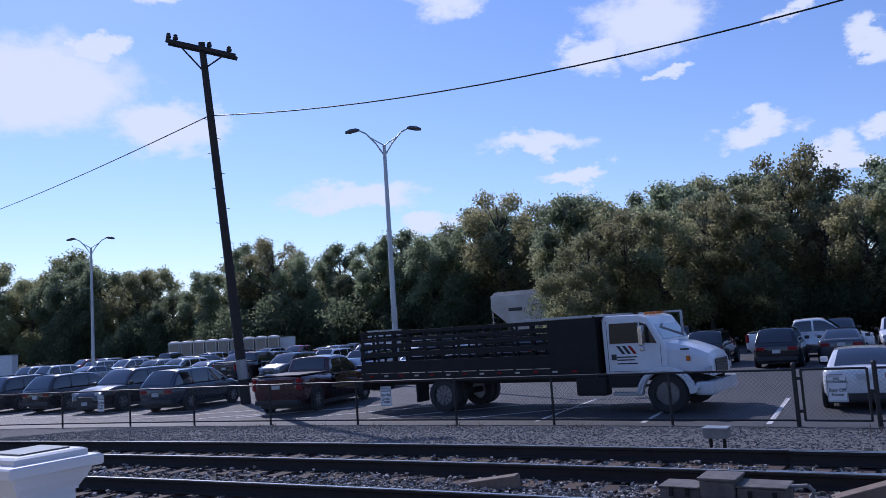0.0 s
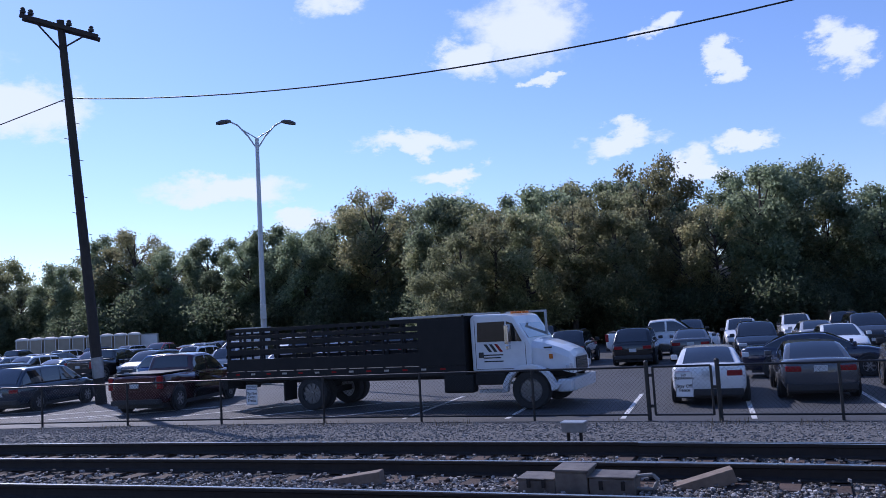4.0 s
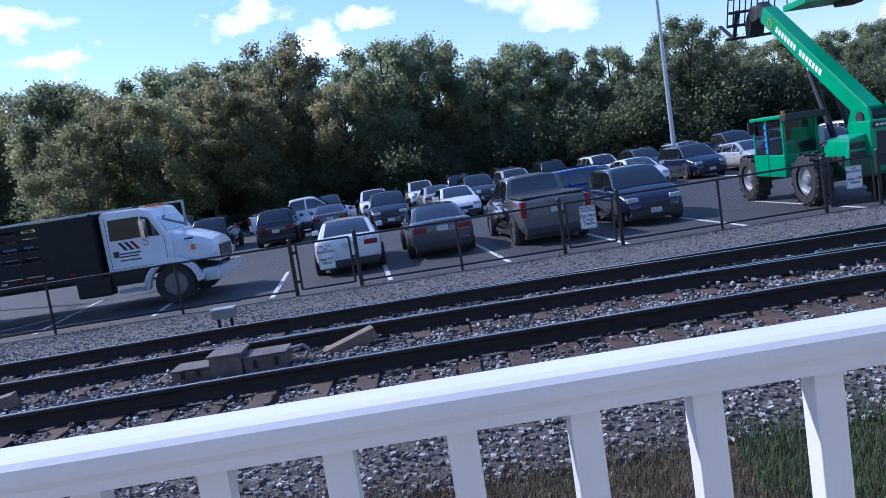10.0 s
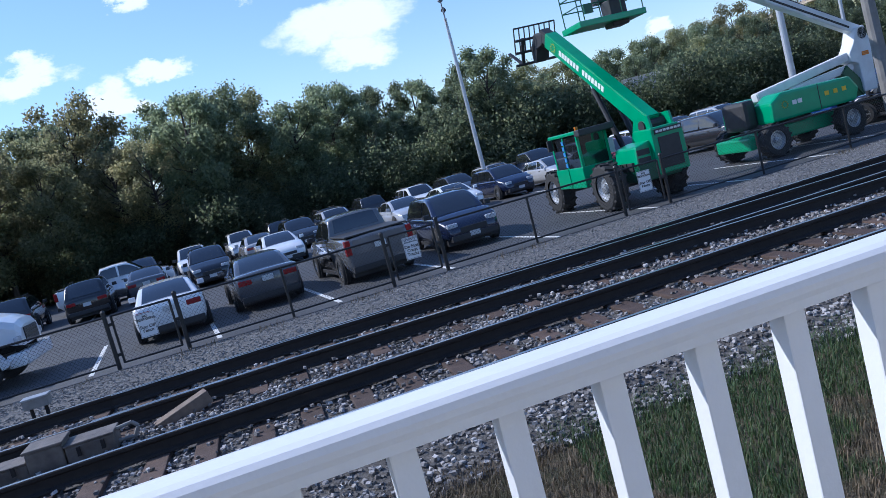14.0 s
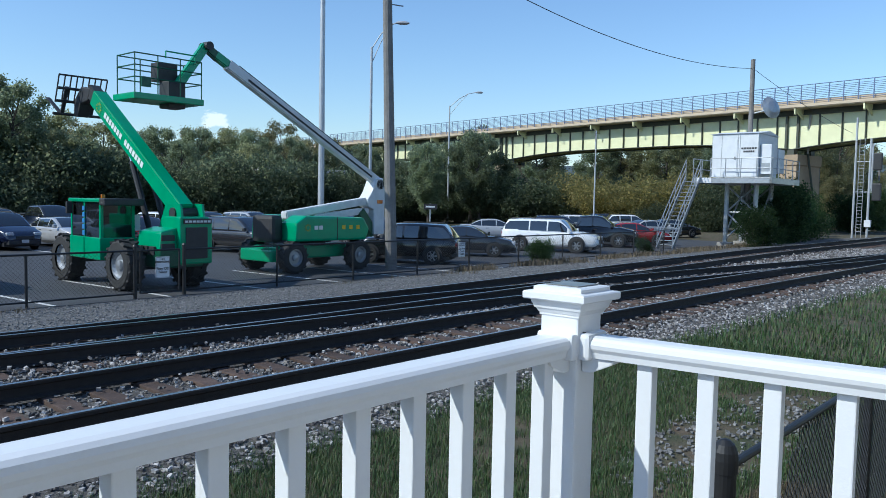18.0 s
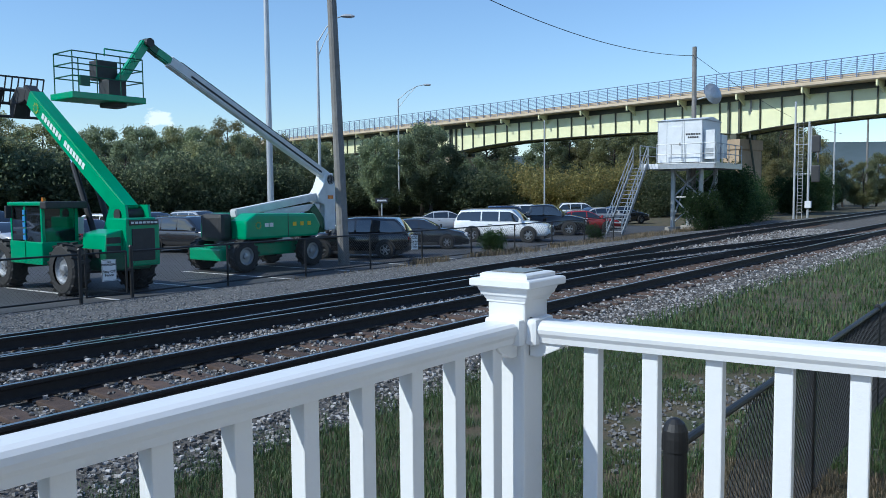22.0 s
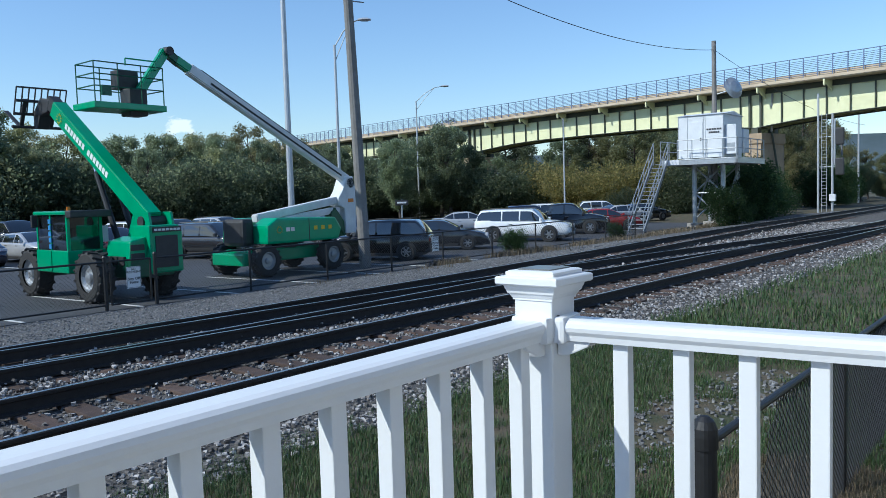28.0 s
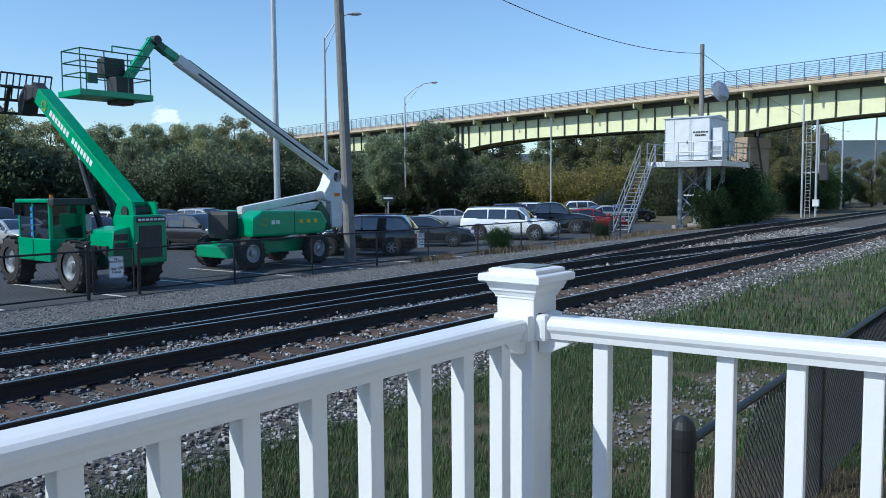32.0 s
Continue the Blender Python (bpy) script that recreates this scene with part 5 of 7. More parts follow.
def telehandler():
    """Local x to the machine's right, y forward."""
    t = lot_thing("telehandler", pose(9.36, 19.43, 0, 0, 0, 1.6), "green rough-terrain telehandler with its fork boom raised", "telehandler")
    for y, x in ((-1.45, 1.0), (1.55, 1.0)):
        for s in (-1, 1):
            bm_w = tread_wheel(t, 0, 0, 0.62, 0.42, s, galv)
            bm_w.matrix_basis = pose(0.72 if s > 0 else -0.92, y, 0.6, 0, 0, -90)
        part("axle", tubem((-0.8, y, 0.6), (0.8, y, 0.6), 0.14, n=10), trim_black, t)
    bm = bmesh.new()
    box(bm, -0.5, -2.3, 0.55, 0.62, 2.2, 1.0, 0.04)
    part("chassis", bm, dgreen, t)
    bm = bmesh.new()
    prism(bm, [(-0.02, 0.62), (0.84, 0.62), (0.84, 1.62), (0.74, 1.75), (-0.02, 1.75)], -2.35, -1.5, 0.04)
    part("counterweight", bm, green, t)
    part("rear_grille", boxm(0.12, -2.372, 0.75, 0.7, -2.345, 1.5, 0.01), trim_black, t, "dark rear grille panel")
    bm = bmesh.new()
    prism(bm, [(-0.5, 0.68), (0.0, 0.68), (0.0, 1.5), (-0.42, 1.4)], -2.2, -1.15, 0.05)
    part("engine_cover", bm, green, t)
    for i in range(3):
        part("vent", boxm(-0.53, -2.05 + 0.3 * i, 0.85, -0.46, -1.82 + 0.3 * i, 1.05, 0.008), trim_black, t)
        part("rear_vent", boxm(-0.42, -2.215, 0.78 + 0.2 * i, -0.08, -2.19, 0.92 + 0.2 * i, 0.006), trim_black, t)
    # boom tower plates
    for x in (0.12, 0.7):
        bm = bmesh.new()
        bm2 = [(-2.3, 1.0), (-0.9, 1.0), (-1.2, 1.6), (-1.45, 2.05), (-2.1, 2.05)]
        lo = [bm.verts.new((x, a, b)) for a, b in bm2]
        hi = [bm.verts.new((x + 0.06, a, b)) for a, b in bm2]
        fs = [bm.faces.new(lo), bm.faces.new(hi[::-1])] + [bm.faces.new((lo[i], hi[i], hi[(i + 1) % 5], lo[(i + 1) % 5])) for i in range(5)]
        bmesh.ops.recalc_face_normals(bm, faces=fs)
        part("boom_tower", bm, green, t)
    # cab
    bm = bmesh.new()
    box(bm, -1.12, -0.62, 0.66, -0.16, 1.02, 1.2, 0.03)
    part("cab_base", bm, green, t)
    for x in (-1.06, -0.27):
        for y in (-0.57, 0.25, 0.96):
            part("cab_pillar", boxm(x - 0.035, y - 0.035, 1.15, x + 0.035, y + 0.035, 2.08), green, t)
    part("cab_roof", boxm(-1.14, -0.64, 2.05, -0.14, 1.05, 2.14, 0.03), green, t)
    part("roof_visor", boxm(-1.14, -0.9, 1.98, -0.14, -0.62, 2.15, 0.03), trim_black, t)
    for b in ((-1.085, -0.53, 1.2, -1.075, 0.21, 2.04), (-1.085, 0.29, 1.2, -1.075, 0.92, 2.04), (-1.02, -0.58, 1.2, -0.3, -0.57, 2.04), (-1.02, 0.97, 1.2, -0.3, 0.98, 2.04)):
        part("cab_window", boxm(*b), car_glass, t)
    part("seat", boxm(-0.9, 0.0, 1.2, -0.5, 0.5, 1.75, 0.05), trim_black, t)
    part("cab_door", boxm(-1.14, 0.2, 0.68, -1.118, 0.95, 1.2, 0.01), green, t)
    for i in range(5):
        part("blue_sticker", boxm(-1.115, 0.2, 1.24 + 0.15 * i, -1.095, 0.32, 1.35 + 0.15 * i), blue_mark, t, "blue film sticker on the cab")
    part("beacon", tubem((-0.7, 0.1, 2.14), (-0.7, 0.1, 2.24), 0.05), orange, t, "amber beacon")
    part("cab_mirror", boxm(-1.28, 0.8, 1.75, -1.14, 0.88, 2.05, 0.02), trim_black, t)
    # boom: three telescoping sections, raised
    a, b = Vector((0.44, -1.75, 1.85)), Vector((0.44, 3.05, 5.15))
    d = (b - a).normalized()
    for k0, k1, w, h, m, nm in ((0.0, 0.93, 0.38, 0.44, green, "boom_outer"), (0.9, 1.0, 0.32, 0.36, trim_black, "boom_inner")):
        bm = bmesh.new()
        beam(bm, a + (b - a) * k0, a + (b - a) * k1, w, h)
        bmesh.ops.bevel(bm, geom=bm.edges[:], offset=0.025, segments=2, affect="EDGES")
        part(nm, bm, m, t)
    part("boom_pivot", tubem((0.08, -1.8, 1.82), (0.8, -1.8, 1.82), 0.14, n=12), trim_black, t)
    for x in (0.3, 0.75):
        part("lift_cylinder", tubem((x, -0.5, 1.05), (x, 0.55, 3.1), 0.075, n=10), black_steel, t)
        part("cylinder_rod", tubem((x, 0.2, 2.4), (x, 0.75, 3.5), 0.045, n=8), chrome, t)
    # boom lettering along its left side
    ang = math.degrees(math.atan2(d.z, d.y))
    for i in range(7):
        q0 = a + d * (2.0 + i * 0.17)
        bm = bmesh.new()
        beam(bm, q0 + Vector((-0.194, 0, 0)), q0 + d * 0.125 + Vector((-0.194, 0, 0)), 0.012, 0.15)
        part("lettering_bar", bm, letter_white, t, "white hire-company lettering on the boom")
    for i in range(7):
        q0 = a + d * (3.35 + i * 0.17)
        bm = bmesh.new()
        beam(bm, q0 + Vector((-0.194, 0, 0)), q0 + d * 0.125 + Vector((-0.194, 0, 0)), 0.012, 0.15)
        part("lettering_bar", bm, letter_white, t)
    m = Matrix.Translation(a + d * 4.85 + Vector((-0.212, 0, 0))) @ Matrix.Rotation(radians(90), 4, "Z")
    emblem(t, m, 0.17, yellow)
    emblem(t, Matrix.Translation((-1.122, 0.62, 1.02)) @ Matrix.Rotation(radians(90), 4, "Z"), 0.15, yellow)
    part("lettering_bar", boxm(-1.115, 0.4, 0.8, -1.1, 0.85, 0.86), letter_white, t)
    part("maker_plate", boxm(0.06, -2.38, 1.58, 0.8, -2.35, 1.7), trim_black, t)
    for i in range(7):
        part("lettering_bar", boxm(0.09 + i * 0.1, -2.39, 1.615, 0.165 + i * 0.1, -2.375, 1.665), letter_white, t)
    part("danger_tag", boxm(-0.35, -0.4, 1.35, 0.02, -0.38, 1.75), sign_white, t)
    # fork carriage
    tip = Vector((0.44, 3.15, 5.05))
    bm = bmesh.new()
    prism(bm, [(-0.3, 0.12), (0.25, 0.22), (0.7, -0.15), (0.72, -0.6), (0.5, -0.62), (0.3, -0.25), (-0.15, -0.2)], -0.17, 0.17, 0.03)
    q = part("quick_attach", bm, trim_black, t, "black fork coupler")
    q.matrix_basis = Matrix.Translation(tip) @ Matrix.Rotation(radians(90), 4, "Z")
    fr = tip + Vector((0, 0.62, -0.32))
    tilt = Matrix.Translation(tip) @ Matrix.Rotation(radians(27), 4, "X") @ Matrix.Scale(0.86, 4) @ Matrix.Translation(-tip)
    rest = part("fork_backrest", tubem(fr + Vector((-0.8, 0.1, 0.62)), fr + Vector((0.8, 0.1, 0.62)), 0.03), trim_black, t, "black barred load backrest")
    rest.matrix_basis = tilt
    for z in (-0.7, -0.25, 0.2):
        part("carriage_bar", tubem(fr + Vector((-0.8, 0, z)), fr + Vector((0.8, 0, z)), 0.05), trim_black, rest)
    for i in range(9):
        x = -0.8 + 0.2 * i
        part("backrest_bar", tubem(fr + Vector((x, 0, -0.3)), fr + Vector((x, 0.1, 0.62)), 0.024), trim_black, rest)
    for x in (-0.5, 0.45):
        bm = bmesh.new()
        beam(bm, fr + Vector((x, 0.05, -0.72)), fr + Vector((x, 1.25, -0.66)), 0.12, 0.05)
        beam(bm, fr + Vector((x, 0.03, -0.75)), fr + Vector((x, 0.03, 0.25)), 0.12, 0.06)
        f = part("fork", bm, trim_black, t)
        f.matrix_basis = tilt
    return t


def boom_lift():
    """Chassis along x; the folding boom reaches back over it."""
    t = lot_thing("boom_lift", pose(15.33, 20.01, 0, 0, 0, 2), "green articulated boom lift with a white folding boom and raised basket", "boom lift")
    for x in (-1.3, 1.3):
        for s in (-1, 1):
            tread_wheel(t, x, s * 0.95, 0.48, 0.36, s, galv)
        part("axle", tubem((x, -0.9, 0.48), (x, 0.9, 0.48), 0.1), trim_black, t)
    part("chassis", boxm(-1.6, -0.55, 0.4, 1.7, 0.55, 0.8, 0.06), green, t)
    part("axle_guard", boxm(-1.95, -0.75, 0.35, -1.0, 0.75, 0.72, 0.06), green, t)
    part("turntable", tubem((0, 0, 0.78), (0, 0, 0.95), 0.6, n=20), trim_black, t)
    for s in (-1, 1):
        bm = bmesh.new()
        prism(bm, [(-1.3, 0.95), (1.55, 0.95), (1.7, 1.3), (1.45, 1.66), (-0.9, 1.72), (-1.28, 1.5)], s * 0.72 - 0.38, s * 0.72 + 0.38, 0.08)
        part("side_cover", bm, green, t, "rounded green engine cover")
        for x in (-0.6, -0.42, 0.5, 0.8, 1.1):
            part("decal", boxm(x, s * 1.105 - 0.005, 1.3, x + 0.14, s * 1.105 + 0.005, 1.42), letter_white if x < 0.5 else yellow, t)
        emblem(t, Matrix.Translation((-0.85, s * 1.107, 1.36)), 0.13, yellow)
        part("seam", boxm(0.3, s * 1.104 - 0.004, 0.98, 0.32, s * 1.104 + 0.004, 1.68), trim_black, t)
    part("counterweight", boxm(-1.72, -0.5, 0.9, -1.3, 0.5, 1.72, 0.12), trim_black, t, "black rear counterweight")
    part("cover_top", boxm(-1.1, -0.4, 1.2, 1.9, 0.4, 1.6, 0.03), dgreen, t)
    # riser: lower arm along the machine, then the folded knuckle
    def arm(nm, a, b, w, h, m, bev=0.03, label=""):
        bm = bmesh.new()
        beam(bm, a, b, w, h)
        bmesh.ops.bevel(bm, geom=bm.edges[:], offset=bev, segments=2, affect="EDGES")
        return part(nm, bm, m, t, label)
    arm("riser", (-0.9, 0, 1.7), (2.75, 0, 2.22), 0.3, 0.24, boom_white)
    arm("riser", (0.2, 0, 1.62), (2.6, 0, 1.86), 0.28, 0.2, boom_white)
    kb = bmesh.new()
    prism(kb, [(2.72, 1.05), (3.2, 1.05), (3.24, 2.5), (3.12, 2.98), (2.82, 2.95), (2.62, 2.5), (2.42, 2.25), (2.45, 2.0), (2.7, 1.9)], -0.24, 0.24, 0.04)
    part("knuckle", kb, boom_white, t, "white folding knuckle")
    part("warning_decal", boxm(2.85, -0.255, 2.1, 3.1, -0.245, 2.22), orange, t)
    arm("knuckle_link", (2.2, 0.0, 1.85), (2.85, 0.0, 1.05), 0.34, 0.34, dgreen)
    arm("main_boom", (3.05, 0, 2.85), (-2.95, 0, 5.99), 0.26, 0.3, boom_white, 0.03, "long white main boom")
    arm("boom_track", (2.5, 0, 3.31), (-2.6, 0, 5.98), 0.2, 0.07, trim_black)
    arm("boom_rail", (2.7, -0.135, 3.0), (-2.3, -0.135, 5.62), 0.012, 0.06, trim_black, 0.002)
    arm("boom_section", (-2.85, 0, 5.94), (-3.35, 0, 6.2), 0.22, 0.24, green)
    arm("boom_head", (-3.2, 0, 6.1), (-3.7, 0, 6.42), 0.2, 0.24, dgreen)
    arm("jib", (-3.62, 0, 6.4), (-4.65, 0, 4.95), 0.18, 0.24, green)
    part("pivot", tubem((3.0, -0.24, 2.75), (3.0, 0.24, 2.75), 0.17, n=14), trim_black, t)
    part("pivot", tubem((-3.6, -0.2, 6.38), (-3.6, 0.2, 6.38), 0.12, n=12), trim_black, t)
    # basket
    B = Vector((-4.98, 0, 4.68))
    part("basket_floor", boxm(B.x - 1.0, -0.5, B.z, B.x + 1.0, 0.6, B.z + 0.16, 0.02), green, t, "green basket floor")
    for x, y in ((-0.95, -0.45), (-0.32, -0.45), (0.32, -0.45), (0.95, -0.45), (-0.95, 0.45), (-0.32, 0.45), (0.32, 0.45), (0.95, 0.45)):
        part("basket_post", tubem((B.x + x, y, B.z + 0.1), (B.x + x, y, B.z + 1.15), 0.017, n=6), dgreen, t)
    for z in (0.55, 0.85, 1.15):
        for y in (-0.45, 0.45):
            part("basket_rail", tubem((B.x - 0.95, y, B.z + z), (B.x + 0.95, y, B.z + z), 0.017, n=6), dgreen, t)
        for x in (-0.95, 0.95):
            part("basket_rail", tubem((B.x + x, -0.45, B.z + z), (B.x + x, 0.45, B.z + z), 0.017, n=6), dgreen, t)
    part("entry_hoop", tubem((B.x - 0.1, -0.45, B.z + 1.3), (B.x + 0.75, -0.45, B.z + 1.3), 0.02, n=6), green, t)
    for x in (-0.1, 0.75):
        part("entry_hoop", tubem((B.x + x, -0.45, B.z + 1.12), (B.x + x, -0.45, B.z + 1.3), 0.02, n=6), green, t)
    part("control_box", boxm(B.x + 0.0, 0.15, B.z + 0.6, B.x + 0.6, 0.5, B.z + 1.1, 0.03), trim_black, t, "black control console")
    part("basket_mount", boxm(B.x + 0.1, -0.25, B.z - 0.12, B.x + 0.6, 0.25, B.z + 0.6, 0.04), trim_black, t)
    part("tool_box", boxm(B.x - 0.85, -0.62, B.z + 0.3, B.x - 0.6, -0.56, B.z + 0.55), dgreen, t)
    return t


telehandler()
boom_lift()
# ---- poles, lamps and wires ----
pole_wood = mat("weathered_pole", (0.25, 0.24, 0.23), 0.9, rgb2=(0.15, 0.14, 0.13), scale=3, bump=0.5, bscale=25)
pole_dark = mat("dark_pole", (0.05, 0.042, 0.038), 0.9, rgb2=(0.03, 0.026, 0.024), scale=3, bump=0.5, bscale=25)
alu = mat("aluminium_pole", (0.52, 0.54, 0.56), 0.45, metal=0.35, rgb2=(0.42, 0.43, 0.45), scale=2)
lamp_grey = mat("lamp_head", (0.13, 0.135, 0.14), 0.5)
glass_lens = mat("lamp_lens", (0.5, 0.52, 0.55), 0.2)

up = lot_thing("utility_pole", pose(-22.2, 19.87, 0), "dark leaning wooden utility pole with a double crossarm", "utility pole", "utility poles")
P0, P1 = Vector((0, 0, -0.1)), Vector((0.15, -1.54, 12.9))
part("pole", tubem(P0, P1, 0.19, 0.12, 12), pole_dark, up)
part("base_wrap", tubem((0.01, -0.11, 0.9), (0.02, -0.2, 1.6), 0.195, 0.192, 12), galv, up, "pale metal wrap near the base")
arm_d = Vector((1.02, 0.75, -0.36)).normalized()
c = P1 + Vector((0, 0, -0.25))
for off in (-0.16, 0.16):
    n_ = Vector((-arm_d.y, arm_d.x, 0)) * off
    bm = bmesh.new()
    beam(bm, c - arm_d * 1.25 + n_, c + arm_d * 1.25 + n_, 0.1, 0.13)
    part("crossarm", bm, pole_dark, up)
for s in (-1, 1):
    part("brace", tubem(c + Vector((0, 0, -0.75)), c + arm_d * s * 0.75 + Vector((0, 0, -0.08)), 0.03), pole_dark, up)
for k in (-1.2, -0.95, 0.28, 1.0):
    q = c + arm_d * k + Vector((0, 0, 0.06))
    bm = bmesh.new()
    lathe(bm, [(0.03, 0.0), (0.03, 0.08), (0.09, 0.1), (0.1, 0.17), (0.06, 0.2), (0.08, 0.24), (0.05, 0.28), (0.015, 0.3)], 10)
    o = part("insulator", bm, trim_black, up)
    o.matrix_basis = Matrix.Translation(q)
for i in range(13):
    z = 2.8 + 0.62 * i
    q = P0 + (P1 - P0) * (z / 13)
    s = 1 if i % 2 else -1
    part("step_peg", tubem(q, q + arm_d * s * 0.28, 0.012, n=5), trim_black, up)


def cable(name, a, b, sag, r, label, n=28):
    a, b = Vector(a), Vector(b)
    cu = bpy.data.curves.new(name, "CURVE")
    cu.dimensions, cu.bevel_depth, cu.bevel_resolution = "3D", r, 1
    sp = cu.splines.new("POLY")
    sp.points.add(n)
    for i in range(n + 1):
        u = i / n
        p = a + (b - a) * u
        sp.points[i].co = (p.x, p.y, p.z - 4 * sag * u * (1 - u), 1)
    tmp = bpy.data.objects.new("tmp", cu)
    me = bpy.data.meshes.new_from_object(tmp)
    bpy.data.objects.remove(tmp)
    me.materials.append(black_steel)
    me.transform(LOT)
    return tagged(new(name, me), label, "cable", "overhead cables")


WA = (-22.1, 18.6, 10.3)
WB = (17.3, 18.5, 10.9)
WC = (45.95, 18.3, 10.2)
cable("overhead_cable", WA, WB, 2.0, 0.02, "black overhead cable strung between poles above the tracks")
cable("overhead_cable", WB, WC, 1.1, 0.016, "black overhead cable strung between poles above the tracks")
cable("overhead_cable", WA, (-74.3, 33.6, 14.0), 0.3, 0.02, "black overhead cable strung between poles above the tracks")
cable("overhead_cable", WC, (89.6, 20.1, 8.0), 0.8, 0.014, "black overhead cable strung between poles above the tracks")

up2 = lot_thing("utility_pole", pose(17.5, 18.4, 0), "weathered grey-brown wooden utility pole by the fence", "utility pole", "utility poles")
part("pole", tubem((0, 0, -0.1), (-0.24, 0.22, 11.2), 0.19, 0.13, 12), pole_wood, up2)
part("pole_bracket", tubem((-0.2, 0.1, 8.4), (0.3, -0.05, 8.4), 0.02), galv, up2)


def double_lamp(x, y, h, yaw, label):
    l = lot_thing("street_lamp", pose(x, y, 0, 0, 0, yaw), label, "street lamp", "parking lot lamps")
    part("pole", tubem((0, 0, 0), (0, 0, h), 0.13, 0.075, 12), alu, l)
    part("pole_base", boxm(-0.22, -0.22, 0, 0.22, 0.22, 0.3, 0.03), concrete, l)
    for s in (-1, 1):
        bm = bmesh.new()
        pts = [(0, 0, h - 0.45), (s * 0.35, 0, h + 0.1), (s * 0.75, 0, h + 0.55), (s * 1.05, 0, h + 0.7)]
        for a, b in zip(pts, pts[1:]):
            tube(bm, a, b, 0.035, 0.03)
        tube(bm, (0, 0, h), (s * 0.55, 0, h + 0.35), 0.025)
        part("arm", bm, alu, l)
        bm = bmesh.new()
        loft(bm, [[(s * x, a * w, h + z + b * hh) for a, b in ((-1, 0), (-0.6, 0.8), (0, 1), (0.6, 0.8), (1, 0), (0.5, -0.7), (-0.5, -0.7))] for x, w, z, hh in ((1.0, 0.05, 0.7, 0.05), (1.15, 0.12, 0.7, 0.1), (1.4, 0.15, 0.66, 0.11), (1.6, 0.09, 0.62, 0.06))])
        hd = part("lamp_head", bm, lamp_grey, l)
    return l


double_lamp(-20.17, 26.19, 10.05, 38, "tall pale lamp post with two lamp heads")
double_lamp(-51.85, 32.7, 9.5, 45, "tall pale lamp post with two lamp heads in the lot")
double_lamp(12.36, 40.4, 9.4, 72, "tall pale lamp post with a lamp head among cars")
cb = bpy.data.objects["street_lamp"]
part("control_box", boxm(-0.12, -0.3, 2.6, 0.12, -0.12, 3.2, 0.02), galv, cb)


def arm_lamp(x, y, h, reach, yaw, label, r=0.1):
    l = lot_thing("street_lamp", pose(x, y, 0, 0, 0, yaw), label, "street lamp", "street lamps")
    part("pole", tubem((0, 0, -0.1), (0, 0, h), r, r * 0.65, 12), alu, l)
    if reach:
        bm = bmesh.new()
        pts = [(0, 0, h - 0.1), (reach * 0.35, 0, h + 0.7), (reach * 0.7, 0, h + 1.2), (reach, 0, h + 1.35)]
        for a, b in zip(pts, pts[1:]):
            tube(bm, a, b, 0.035)
        for a, b in zip([(0, 0, h - 0.9), (reach * 0.35, 0, h + 0.25)], [(reach * 0.35, 0, h + 0.25), (reach * 0.7, 0, h + 1.2)]):
            tube(bm, a, b, 0.025)
        part("arm", bm, alu, l)
        bm = bmesh.new()
        loft(bm, [[(x2, a * w, h + 1.33 + b * hh) for a, b in ((-1, 0), (0, 1), (1, 0), (0, -0.8))] for x2, w, hh in ((reach - 0.1, 0.06, 0.06), (reach + 0.15, 0.15, 0.12), (reach + 0.45, 0.17, 0.12), (reach + 0.65, 0.06, 0.05))])
        part("lamp_head", bm, alu, l)
    return l


arm_lamp(29.79, 37.53, 18.0, 0, 0, "thick tall silver floodlight mast in the lot", 0.2)
arm_lamp(29.54, 32.90, 10.6, 1.4, -45, "tall street lamp with a curved arm")
arm_lamp(57.78, 52.84, 11.5, 2.6, -50, "street lamp with a long curved arm beyond the trees")
arm_lamp(53.44, 33.35, 7.9, 0, 0, "thin grey metal pole among the shrubs", 0.07)
arm_lamp(97.15, 22.49, 11.0, 3.5, 170, "street lamp with a long curved arm past the bridge", 0.12)
arm_lamp(89.90, 23.09, 11.0, 0, 0, "bare grey pole past the bridge", 0.13)
for x, y, h in ((81.0, 25.5, 6.0), (111.0, 21.9, 11.0), (104.7, 26.1, 7.5)):
    w = lot_thing("utility_pole", pose(x, y, 0), "distant wooden utility pole past the bridge", "utility pole", "utility poles")
    part("pole", tubem((0, 0, -0.1), (0, 0, h), 0.16, 0.11, 8), pole_wood, w)

ow = lot_thing("street_sign", pose(24.70, 23.59, 0, 0, 0, -46), "small black and white one-way arrow sign on a post", "sign")
part("sign_post", tubem((0, 0, 0), (0, 0, 2.1), 0.03), galv, ow)
part("panel", boxm(-0.28, -0.04, 1.85, 0.28, -0.03, 2.08), sign_black, ow)
part("arrow", boxm(-0.2, -0.046, 1.93, 0.2, -0.04, 2.0), sign_white, ow)
# ---- equipment hut on a steel platform ----
hut_white = mat("hut_white", (0.72, 0.74, 0.76), 0.45, rgb2=(0.58, 0.6, 0.62), scale=1.8, bump=0.04)
